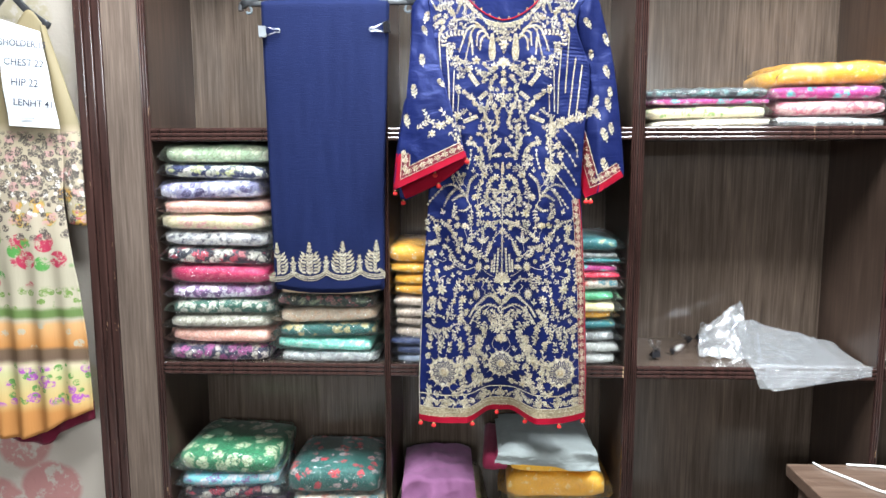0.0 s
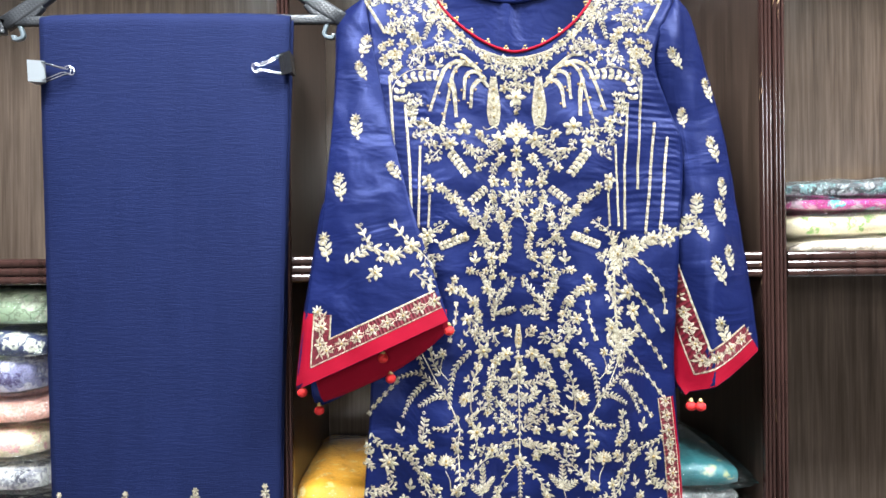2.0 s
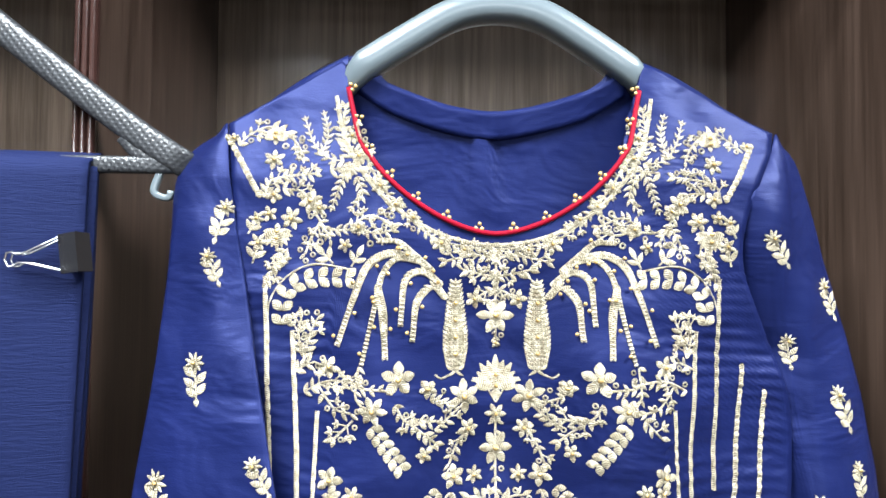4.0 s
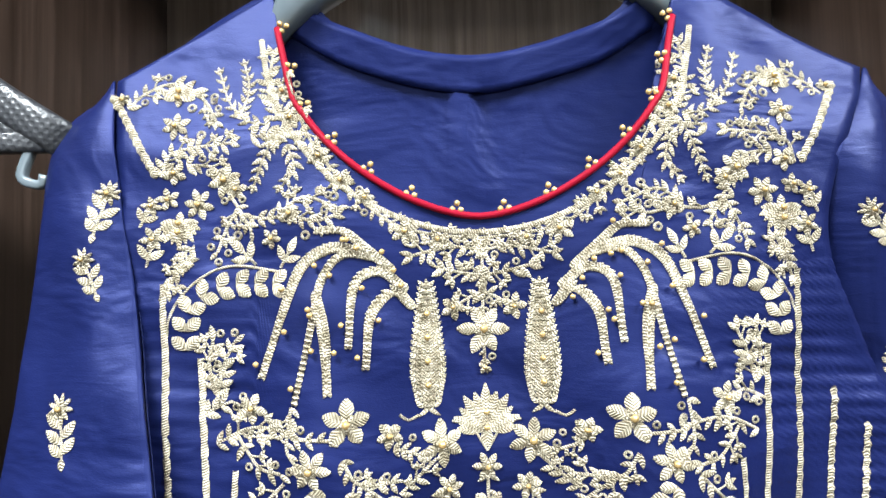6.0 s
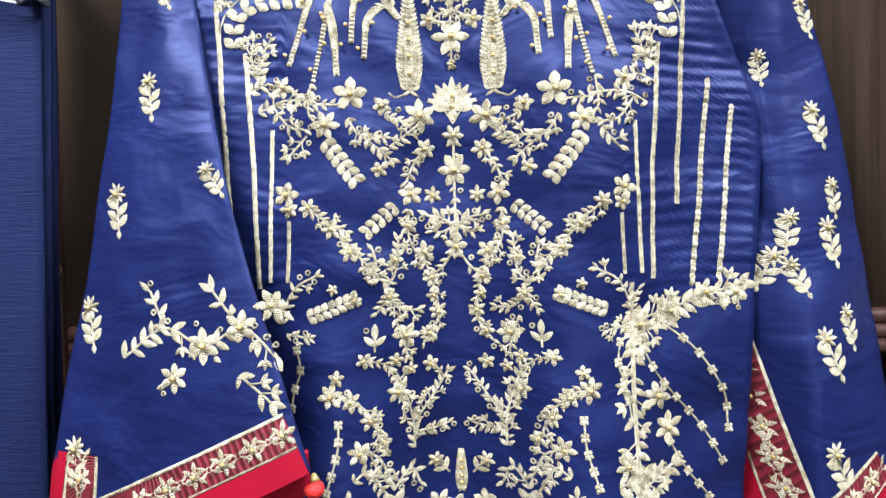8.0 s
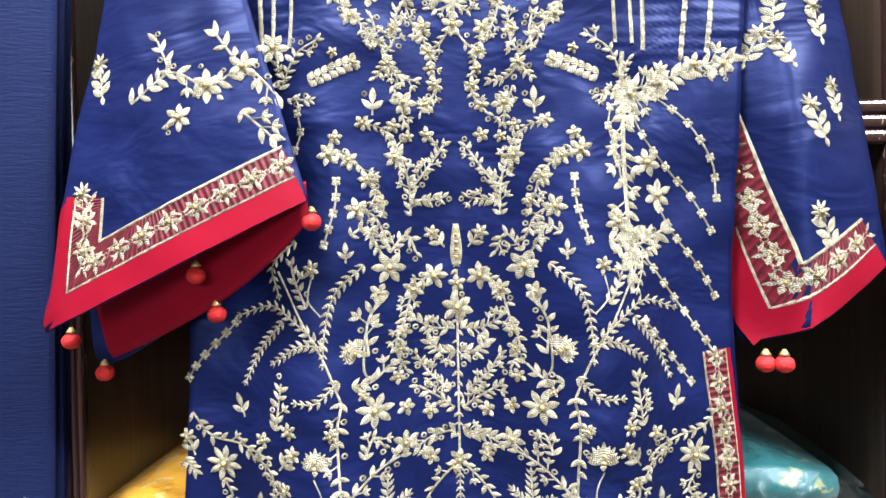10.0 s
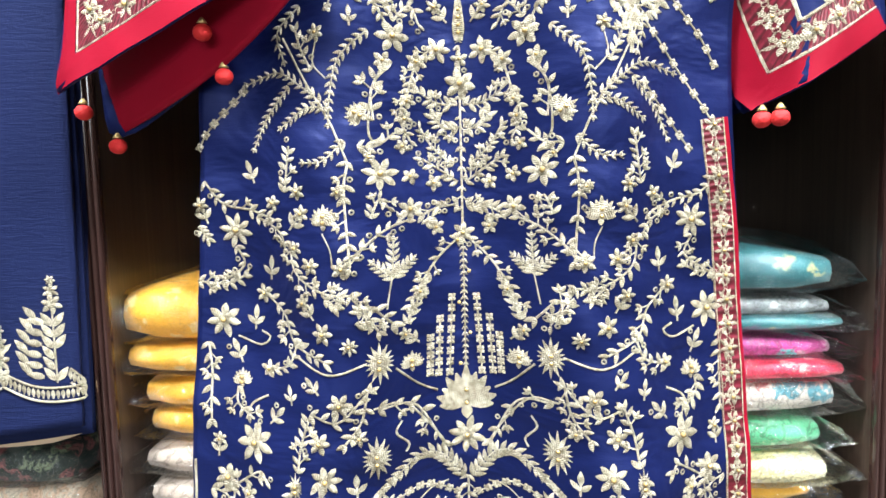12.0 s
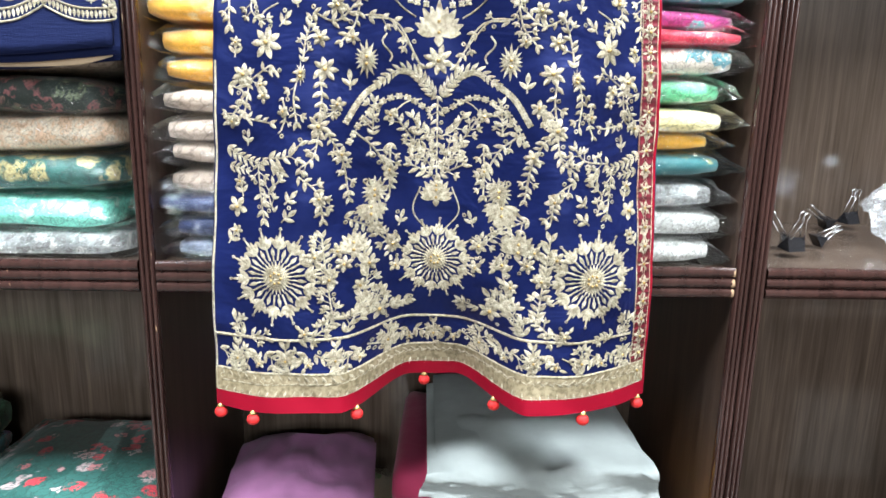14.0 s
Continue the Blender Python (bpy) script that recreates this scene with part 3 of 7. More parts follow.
def bead(E, x, z, r=0.0016):
    p = E.lay(x, z, 0.002 + r * 0.6)
    BEADS.append((p, r))


def sides(x, both):
    return ((x, 1), (-x, -1)) if both else ((x, 1),)


def spot(x):
    return CX + x


def one_flower(E, x, z, r, petals, spin=None):
    a0 = rng.uniform(0, 6.28) if spin is None else spin
    wide = min(2.2 * math.pi * r / petals * 0.62, r * 0.95)
    for i in range(petals):
        a = a0 + 2 * math.pi * i / petals + rng.uniform(-0.08, 0.08)
        E.leaf(x + 0.12 * r * math.cos(a), z + 0.12 * r * math.sin(a), a, r * rng.uniform(0.8, 0.98), wide * 0.74, 0.0023, 1.1)
    for i in range(petals):
        a = a0 + 2 * math.pi * (i + 0.5) / petals
        E.leaf(x, z, a, r * 0.42, r * 0.2, 0.0022)
    bead(E, x, z, max(0.0013, min(0.0022, r * 0.2)))


def flower(E, x, z, r, petals, both=True):
    for s, _ in sides(x, both):
        one_flower(E, spot(s), z, r * 0.9, petals)
        for k in range(1):
            a = rng.uniform(0, 6.28)
            E.leaf(spot(s) + 0.8 * r * math.cos(a), z + 0.8 * r * math.sin(a), a + rng.uniform(-0.5, 0.5), rng.uniform(0.005, 0.008), 0.0036, 0.0018)
        a = rng.uniform(0, 6.28)
        E.hoop(spot(s) + 1.15 * r * math.cos(a), z + 1.15 * r * math.sin(a), 0.0018)


def bloom(E, x, z, r, petals, both=True):
    """A single flower with plump petals and a bead at its heart."""
    for s, _ in sides(x, both):
        one_flower(E, spot(s), z, r * 1.12, petals)


def frond(E, pts, width):
    """A drooping palm frond: a tight herringbone of short stitches with loose beads beside it."""
    for sign in (1, -1):
        path = [(spot(sign * x), z) for x, z in pts]
        E.rope([Vector((x, z, 0)) for x, z in path], width * 0.5, 0.0005)
        total = sum((Vector(b) - Vector(a)).length for a, b in zip(path, path[1:]))
        n = max(6, int(total / 0.0026))
        p = curve_points(path, n)
        for i, q in enumerate(p):
            t = p[min(i + 1, n)] - p[max(i - 1, 0)]
            a = math.atan2(t.y, t.x)
            ll = width * 1.15 * (0.6 + 0.4 * math.sin(math.pi * min(1.0, 0.25 + i / n)))
            for side in (1, -1):
                E.leaf(q.x, q.y, a + side * 0.42, ll * 1.35, 0.0027, 0.0021)
            if i % 7 == 4:
                o = width * (1.0 if i % 2 else -1.0)
                bead(E, q.x - math.sin(a) * o, q.y + math.cos(a) * o, 0.0016)


def stem(E, pts, width=0.0016, both=True):
    for sign in ((1, -1) if both else (1,)):
        E.rope([Vector((spot(sign * x), z, 0)) for x, z in pts], width)


def vine(E, pts, leaves, length, both=True):
    """A stem with leaves to either side, a few of them curled into rings."""
    for sign in ((1, -1) if both else (1,)):
        path = [(spot(sign * x), z) for x, z in pts]
        E.rope([Vector((x, z, 0)) for x, z in path], 0.0017)
        count = max(3, int(leaves * 1.3))
        p = curve_points(path, count)
        for i in range(count + 1):
            q, t = p[i], p[min(i + 1, count)] - p[max(i - 1, 0)]
            a = math.atan2(t.y, t.x)
            for side in (1, -1):
                chance = rng.random()
                ll = length * rng.uniform(0.85, 1.15)
                b = a + (side * rng.uniform(0.6, 1.1) if i < count else side * 0.45)
                c, d = math.cos(b), math.sin(b)
                if chance < 0.12:
                    E.hoop(q.x + 0.0048 * c, q.y + 0.0048 * d, 0.0021)
                elif chance < 0.34 and 0 < i < count:
                    tip = Vector((q.x + 0.75 * length * c, q.y + 0.75 * length * d, 0))
                    E.rope([Vector((q.x, q.y, 0)), tip], 0.0011)
                    for k in (-0.75, 0.1, 0.9):
                        E.leaf(tip.x, tip.y, b + k, ll * 0.72, ll * 0.34, 0.0019, 0.9)
                elif chance < 0.9:
                    E.leaf(q.x, q.y, b, ll, ll * rng.uniform(0.4, 0.5), 0.0019, 0.9)


def fern(E, pts, leaves, length, both=True):
    """A feather of short paired leaves that shrink towards the tip."""
    for sign in ((1, -1) if both else (1,)):
        path = [(spot(sign * x), z) for x, z in pts]
        E.rope([Vector((x, z, 0)) for x, z in path], 0.0012)
        p = curve_points(path, leaves)
        for i in range(leaves + 1):
            t = p[min(i + 1, leaves)] - p[max(i - 1, 0)]
            a = math.atan2(t.y, t.x)
            ll = length * 0.98 * (1 - 0.35 * (i / leaves) ** 2) * rng.uniform(0.9, 1.08)
            for side in (1, -1):
                E.leaf(p[i].x, p[i].y, a + side * 0.72, ll, ll * 0.4, 0.0017)
            if leaves > 13 and i % 5 == 2:
                o = length * (0.8 if i % 2 else -0.8)
                bead(E, p[i].x - math.sin(a) * o, p[i].y + math.cos(a) * o, 0.0017)
        E.leaf(p[-1].x, p[-1].y, a, length * 0.7, length * 0.32)


def braid(E, pts, width, both=True):
    """A thick cord of chain stitches."""
    for sign in ((1, -1) if both else (1,)):
        path = [(spot(sign * x), z) for x, z in pts]
        total = sum((Vector(b) - Vector(a)).length for a, b in zip(path, path[1:]))
        if width < 0.0045:
            E.rope([Vector((x, z, 0)) for x, z in path], width * 0.85, 0.0016)
            continue
        E.rope([Vector((x, z, 0)) for x, z in path], width * 0.62, 0.0014)
        p = curve_points(path, max(3, int(total / 0.0042)))
        for i, q in enumerate(p):
            t = (p[min(i + 1, len(p) - 1)] - p[max(i - 1, 0)]).normalized()
            a = math.atan2(t.y, t.x)
            E.leaf(q.x - t.x * 0.0026, q.y - t.y * 0.0026, a, 0.0052, width * 0.78, 0.0022, 0.9)


def petal_chain(E, pts, count, size, both=True):
    """Plump satin petals set one against the next."""
    for sign in ((1, -1) if both else (1,)):
        p = curve_points([(spot(sign * x), z) for x, z in pts], count)
        for i, q in enumerate(p):
            t = p[min(i + 1, count)] - p[max(i - 1, 0)]
            a = math.atan2(t.y, t.x)
            for side in (1, -1):
                E.leaf(q.x, q.y, a + side * 0.8, size * 0.85, size * 0.62, 0.0021, 1.1)


def bud_chain(E, pts, count, both=True):
    """A fine line strung with small four-petalled buds."""
    for sign in ((1, -1) if both else (1,)):
        path = [(spot(sign * x), z) for x, z in pts]
        E.rope([Vector((x, z, 0)) for x, z in path], 0.0014)
        p = curve_points(path, count)
        for i, q in enumerate(p):
            t = p[min(i + 1, count)] - p[max(i - 1, 0)]
            a = math.atan2(t.y, t.x)
            for k in range(4):
                E.leaf(q.x, q.y, a + 0.79 + k * 1.571, 0.0036, 0.003, 0.0016, 1.1)


def carnation(E, x, z, r, turn=0, both=True):
    """A fan-shaped flower head; turn: degrees from upright."""
    for s, sign in sides(x, both):
        up = math.pi / 2 + sign * math.radians(turn)
        bx, bz = spot(s) - 0.4 * r * math.cos(up), z - 0.4 * r * math.sin(up)
        r *= 1.12
        for ring_r, count, spread in ((1.0, 11, 1.45), (0.78, 8, 1.25), (0.52, 5, 0.9)):
            for i in range(count):
                a = up + spread * (2 * i / (count - 1) - 1)
                reach = r * ring_r * (1.25 - 0.35 * abs(a - up) / spread) * (1.0 if i % 2 else 0.9)
                E.leaf(bx, bz, a, reach, r * 0.3, 0.0012 + 0.0012 * (1 - ring_r), 1.3)
        E.leaf(bx, bz, up + math.pi, r * 0.4, r * 0.35)
        for k in (0.1, 0.5):
            bead(E, bx + k * r * math.cos(up), bz + k * r * math.sin(up), 0.0017)


def ring(E, x, z, r):
    for s, _ in sides(x, True):
        E.hoop(spot(s), z, r)


def oval_flower(E, x, z, rx, rz):
    for s, sign in sides(x, True):
        for k, (f, count) in enumerate(((1.0, 16), (0.7, 12), (0.42, 8))):
            for i in range(count):
                a = 2 * math.pi * (i + 0.5 * k) / count
                reach = f * rx * rz / math.hypot(rz * math.cos(a), rx * math.sin(a))
                E.leaf(spot(s), z, a, reach, rx * 0.3 * f, 0.0012 + 0.0006 * k)
        for dz in (-0.25, 0.1):
            bead(E, spot(s), z + dz * rz, 0.0017)


def cypress(x, z, half, width, both=True):
    """A tall cone of overlapping needles with beads down the middle."""
    for s, sign in sides(x, both):
        S = Stitching(BODY)
        width = width * 0.78 if s == x else width
        S.leaf(spot(s), z - half * 0.9, math.pi / 2, half * 1.85, width * 1.7, 0.0011, 0.75)
        n = 21
        for i in range(n):
            f = i / (n - 1)
            w = width * min(1.0, 0.55 + 2.2 * f) * min(1.0, 1.5 * (1.03 - f)) ** 0.8
            zz = z - half * 0.88 + 1.76 * half * f
            for side in (1, -1):
                S.leaf(spot(s) + side * w * 0.72, zz, math.pi / 2 - side * 0.75, width * 0.72, 0.0026, 0.0016)
                for k in (0.1, 0.42, 0.72):
                    S.leaf(spot(s) + side * w * k, zz, math.pi / 2 - side * (0.2 + 0.5 * k), width * 0.34, 0.0021, 0.0024)
        S.leaf(spot(s), z + half * 0.82, math.pi / 2, half * 0.2, width * 0.4)
        for side in (1, -1):
            S.leaf(spot(s), z - half * 0.9, -math.pi / 2 + side * 1.0, width * 0.9, width * 0.3)
        for k in (-0.55, -0.2, 0.15, 0.5):
            bead(S, spot(s), z + k * half, 0.0017)
        S.done("cypress_motif", THREAD, kameez, "raised silver-gold cypress in dense stitches", "stuff")


def sunburst(x, z, R, both=True):
    for s, sign in sides(x, both):
        S = Stitching(BODY)
        cx = spot(s)
        for f, count, h in ((0.36, 26, 0.0014), (0.25, 18, 0.002), (0.14, 9, 0.0025)):
            for i in range(count):
                S.leaf(cx, z, 2 * math.pi * i / count + f, R * f, R * 0.075, h)
        for i in range(7):
            bead(S, cx + R * 0.11 * math.cos(i * 0.9), z + R * 0.11 * math.sin(i * 0.9), 0.0015)
        for i in range(14):
            a = 2 * math.pi * (i + 0.25) / 14
            c, w = math.cos(a), math.sin(a)
            S.rope([Vector((cx + c * R * 0.36, z + w * R * 0.36, 0)), Vector((cx + c * R * 0.66, z + w * R * 0.66, 0))], 0.0019)
            for k in (-0.75, -0.28, 0.28, 0.75):
                S.leaf(cx + c * R * 0.6, z + w * R * 0.6, a + k, R * 0.27, R * 0.12, 0.0016)
            S.leaf(cx + c * R * 0.72, z + w * R * 0.72, a, R * 0.28, R * 0.06)
            S.hoop(cx + c * R * 1.0, z + w * R * 1.0, R * 0.035)
            b = a + math.pi / 14
            c, w = math.cos(b), math.sin(b)
            S.rope([Vector((cx + c * R * 0.34, z + w * R * 0.34, 0)), Vector((cx + c * R * 0.46, z + w * R * 0.46, 0))], 0.0015)
            S.leaf(cx + c * R * 0.43, z + w * R * 0.43, b, R * 0.19, R * 0.085)
        S.done("sunburst_motif", THREAD, kameez, "round ivory sunburst medallion with beaded hub", "stuff")


def sprig(tree, x, z, ang, size):
    """A small flower head over a leafy stalk; ang: degrees to the right of upright."""
    S = Stitching(tree)
    a = math.pi / 2 - math.radians(ang)
    c, s = math.cos(a), math.sin(a)
    S.rope([Vector((x + c * size * 0.4, z + s * size * 0.4, 0)), Vector((x - c * size * 0.9, z - s * size * 0.9, 0))], 0.0014)
    stalk = S.done("embroidered_sprig", THREAD, kameez, "ivory thread flower sprig")
    one_flower(S, x + c * size * 0.6, z + s * size * 0.6, size * 0.42, 9)
    S.done("flower_head", THREAD, stalk)
    for d, side, ll in ((0.1, 1, 0.6), (-0.2, -1, 0.62), (-0.35, 1, 0.6), (-0.62, -1, 0.55), (-0.7, 1, 0.5)):
        S.leaf(x + c * size * d * 0.9, z + s * size * d * 0.9, a + side * 0.85, size * ll, size * 0.3, 0.0017, 1.0)
        S.done("leaf", THREAD, stalk)
    S.leaf(x - c * size * 0.7, z - s * size * 0.7, a + math.pi, size * 0.3, size * 0.22)
    S.done("leaf", THREAD, stalk)
    return stalk


def scatter_sprays(E, z0, z1, x0, x1, tries, gap=2):
    """Small leafy sprays and rings in the bare places between the scrolls, alike on both halves."""
    for _ in range(tries):
        x, z = rng.uniform(x0, x1), rng.uniform(z0, z1)
        bare = True
        for s in (1, -1):
            i, j = int(spot(s * x) // 0.003), int(z // 0.003)
            bare = bare and not any((i + a, j + b) in STITCHED for a in range(-gap, gap + 1) for b in range(-gap, gap + 1))
        if not bare:
            continue
        lean, size = rng.uniform(-0.9, 0.9), rng.uniform(0.0075, 0.0105)
        kind = rng.random()
        for s in (1, -1):
            up = math.pi / 2 + s * lean
            c, d = math.cos(up), math.sin(up)
            bx, bz = spot(s * x) - 0.5 * size * c, z - 0.5 * size * d
            E.rope([Vector((bx - 0.4 * size * c, bz - 0.4 * size * d, 0)), Vector((bx + 0.5 * size * c, bz + 0.5 * size * d, 0))], 0.0015)
            E.leaf(bx + 0.4 * size * c, bz + 0.4 * size * d, up, size, size * 0.46, 0.0018, 0.9)
            for k in (-1, 1):
                E.leaf(bx, bz, up + k * 0.85, size * 0.9, size * 0.42, 0.0018, 0.9)
            if kind < 0.35:
                one_flower(E, bx + size * c, bz + size * d, size * 0.62, 6)
            elif kind < 0.55:
                E.hoop(bx + 1.1 * size * math.cos(up + 0.5), bz + 1.1 * size * math.sin(up + 0.5), 0.0021)


BODY = cloth_tree(body)
LEFT, RIGHT = cloth_tree(left_sleeve), cloth_tree(right_sleeve)
E = Stitching(BODY)

# yoke
braid(E, [(-.1850, 1.9270), (-.1750, 1.9100), (-.1620, 1.8870)], .0059)
bloom(E, -.1810, 1.9270, .0035, 5)
carnation(E, -.1530, 1.9300, .0089, 0)
vine(E, [(-.1780, 1.9220), (-.1700, 1.9300), (-.1580, 1.9360), (-.1460, 1.9320)], 6, .0065)
vine(E, [(-.1470, 1.9320), (-.1390, 1.9250), (-.1330, 1.9140)], 4, .0053)
ring(E, -.1460, 1.9220, .0026)
ring(E, -.1360, 1.9160, .0026)
ring(E, -.1350, 1.9280, .0024)
bloom(E, -.1530, 1.9120, .0064, 6)
vine(E, [(-.1580, 1.8850), (-.1550, 1.8960), (-.1440, 1.9000), (-.1250, 1.9020)], 8, .0063)
ring(E, -.1400, 1.9070, .0026)
bloom(E, -.1520, 1.8870, .0058, 5)
vine(E, [(-.1460, 1.8910), (-.1340, 1.8900), (-.1280, 1.8840)], 4, .0063)
fern(E, [(-.1050, 1.9110), (-.1170, 1.9140), (-.1270, 1.9250), (-.1330, 1.9410)], 8, .0064)
fern(E, [(-.1210, 1.9150), (-.1170, 1.9310), (-.1200, 1.9450)], 7, .0064)
vine(E, [(-.1010, 1.9140), (-.1070, 1.9310), (-.1060, 1.9500)], 7, .0064)
bloom(E, -.1000, 1.9300, .0056, 6)
bloom(E, -.0950, 1.9150, .0064, 6)
vine(E, [(-.1140, 1.9050), (-.1020, 1.9060), (-.0900, 1.9070)], 5, .0069)
fern(E, [(-.1020, 1.9060), (-.1080, 1.8920), (-.1120, 1.8800)], 6, .0069)
fern(E, [(-.0960, 1.9000), (-.0920, 1.8880), (-.0980, 1.8790)], 5, .0069)
bloom(E, -.0800, 1.8940, .0060, 6)
bloom(E, -.0690, 1.8810, .0060, 6)
bloom(E, -.0570, 1.8720, .0046, 5)
bloom(E, -.0380, 1.8550, .0069, 6)
bloom(E, -.0220, 1.8510, .0038, 5)
vine(E, [(-.0980, 1.9400), (-.0880, 1.9100), (-.0760, 1.8900), (-.0590, 1.8710), (-.0420, 1.8580), (-.0220, 1.8530), (.0010, 1.8510)], 22, .0059)
bloom(E, -.1270, 1.8830, .0078, 6)
bloom(E, -.1210, 1.8780, .0054, 5)
bloom(E, -.1400, 1.8710, .0069, 6)
bloom(E, -.1550, 1.8740, .0049, 5)
vine(E, [(-.1280, 1.8810), (-.1200, 1.8690), (-.1130, 1.8570)], 5, .0057)
vine(E, [(-.1200, 1.8690), (-.1260, 1.8580), (-.1300, 1.8470)], 5, .0057)
vine(E, [(-.1190, 1.8660), (-.1080, 1.8630), (-.0950, 1.8640)], 4, .0057)
bloom(E, -.1030, 1.8530, .0045, 5)
bloom(E, -.0940, 1.8650, .0051, 6)
vine(E, [(-.0990, 1.8650), (-.0870, 1.8730), (-.0700, 1.8670)], 6, .0063)
vine(E, [(-.0930, 1.8640), (-.0820, 1.8610), (-.0720, 1.8630)], 4, .0062)
ring(E, -.0790, 1.8760, .0026)
ring(E, -.0720, 1.8730, .0026)
ring(E, -.1200, 1.8550, .0026)
ring(E, -.0860, 1.8540, .0025)
carnation(E, -.1490, 1.8590, .0103, 180)
vine(E, [(-.1440, 1.8500), (-.1490, 1.8410), (-.1530, 1.8290)], 6, .0063)
vine(E, [(-.1500, 1.8380), (-.1430, 1.8460)], 2, .0057)
stem(E, [(-.1540, 1.7960), (-.1520, 1.8160), (-.1410, 1.8320), (-.1230, 1.8400), (-.0960, 1.8360)], .0014)
petal_chain(E, [(-.1440, 1.8000), (-.1430, 1.8180), (-.1340, 1.8270), (-.1190, 1.8310), (-.1020, 1.8310)], 7, .0107)
frond(E, [(-.0430, 1.8350), (-.0560, 1.8460), (-.0670, 1.8550), (-.0790, 1.8560)], .0037)
frond(E, [(-.0560, 1.8450), (-.0730, 1.8470), (-.0870, 1.8390), (-.0960, 1.8190), (-.1060, 1.7890)], .0042)
frond(E, [(-.0510, 1.8420), (-.0670, 1.8440), (-.0770, 1.8340), (-.0820, 1.8130), (-.0900, 1.7760)], .0028)
frond(E, [(-.0810, 1.8270), (-.0770, 1.8080), (-.0750, 1.7810)], .0045)
frond(E, [(-.0370, 1.8260), (-.0500, 1.8350), (-.0620, 1.8290), (-.0650, 1.8020)], .0037)
frond(E, [(-.0340, 1.8170), (-.0430, 1.8250), (-.0540, 1.8150), (-.0570, 1.7920)], .0040)
cypress(-.0280, 1.7980, .0326, .0094)
stem(E, [(-.0330, 1.7660), (-.0380, 1.7640), (-.0420, 1.7670)], .0014)
vine(E, [(.0030, 1.8440), (-.0140, 1.8470), (-.0340, 1.8430)], 6, .0064)
vine(E, [(.0030, 1.8320), (-.0100, 1.8340), (-.0230, 1.8370)], 5, .0070)
vine(E, [(.0020, 1.8250), (-.0060, 1.8220), (-.0110, 1.8190)], 2, .0058)
bloom(E, -.0150, 1.8170, .0058, 5)
vine(E, [(.0000, 1.8510), (.0000, 1.8100)], 5, .0052, both=False)
bloom(E, .0000, 1.8060, .0110, 6, both=False)
bloom(E, .0000, 1.7870, .0032, 4, both=False)
vine(E, [(.0000, 1.7990), (.0000, 1.7870)], 3, .0041, both=False)
carnation(E, .0000, 1.7630, .0162, 0, both=False)
stem(E, [(.0000, 1.7470), (-.0080, 1.7590), (-.0170, 1.7620)], .0012)
bloom(E, -.0660, 1.7650, .0102, 5)
bloom(E, -.1120, 1.7720, .0067, 5)
bloom(E, -.0470, 1.7580, .0056, 5)
vine(E, [(-.1290, 1.7780), (-.1260, 1.7920), (-.1210, 1.8030)], 5, .0074)
vine(E, [(-.1310, 1.7810), (-.1330, 1.7950), (-.1310, 1.8040)], 4, .0068)
vine(E, [(-.1340, 1.7700), (-.1230, 1.7750), (-.1170, 1.7730)], 4, .0068)
E.done("yoke_embroidery", THREAD, kameez, "ivory and gold floral scrolls in raised thread", "stuff")

# bodice
braid(E, [(-.1560, 1.8320), (-.1520, 1.7610), (-.1480, 1.6890)], .0040)
braid(E, [(-.1370, 1.7960), (-.1320, 1.7190), (-.1300, 1.6400)], .0040)
braid(E, [(-.1190, 1.7440), (-.1220, 1.6440)], .0035)
braid(E, [(-.1080, 1.6840), (-.1100, 1.6440)], .0032)
vine(E, [(-.1280, 1.7560), (-.1120, 1.7630), (-.0930, 1.7620)], 6, .0068)
vine(E, [(-.0920, 1.7730), (-.0940, 1.7550), (-.0900, 1.7480)], 4, .0059)
vine(E, [(-.0900, 1.7590), (-.0740, 1.7580)], 3, .0059)
vine(E, [(-.1190, 1.7600), (-.1080, 1.7460), (-.0970, 1.7430)], 4, .0064)
vine(E, [(-.0950, 1.7390), (-.1070, 1.7270)], 2, .0074)
bloom(E, -.0830, 1.7450, .0085, 6)
petal_chain(E, [(-.0830, 1.7350), (-.0740, 1.7230), (-.0650, 1.7110)], 5, .0092)
vine(E, [(-.0680, 1.7490), (-.0600, 1.7380), (-.0410, 1.7370)], 5, .0063)
vine(E, [(-.0600, 1.7380), (-.0500, 1.7300), (-.0420, 1.7230)], 4, .0063)
bloom(E, -.0490, 1.7160, .0052, 5)
bloom(E, -.0460, 1.7580, .0049, 5)
ring(E, -.0360, 1.7560, .0019)
bloom(E, -.0220, 1.7520, .0099, 6)
vine(E, [(-.0420, 1.7310), (-.0320, 1.7390), (-.0250, 1.7450)], 4, .0064)
vine(E, [(-.0450, 1.7520), (-.0340, 1.7480)], 2, .0052)
bloom(E, .0000, 1.7390, .0065, 6, both=False)
bloom(E, -.0190, 1.7300, .0065, 6)
bloom(E, .0000, 1.7160, .0104, 6, both=False)
vine(E, [(-.0180, 1.7320), (-.0270, 1.7200), (-.0320, 1.7080)], 4, .0061)
bloom(E, -.0290, 1.7000, .0072, 5)
petal_chain(E, [(-.0390, 1.6920), (-.0470, 1.6850), (-.0560, 1.6770)], 4, .0080)
bloom(E, -.0150, 1.6990, .0054, 6)
vine(E, [(.0000, 1.7350), (.0000, 1.6660)], 7, .0058, both=False)
vine(E, [(-.0010, 1.6790), (-.0110, 1.6840), (-.0180, 1.6850)], 4, .0073)
vine(E, [(-.0010, 1.6780), (-.0090, 1.6740), (-.0150, 1.6750)], 3, .0058)
bloom(E, .0000, 1.6640, .0073, 5, both=False)
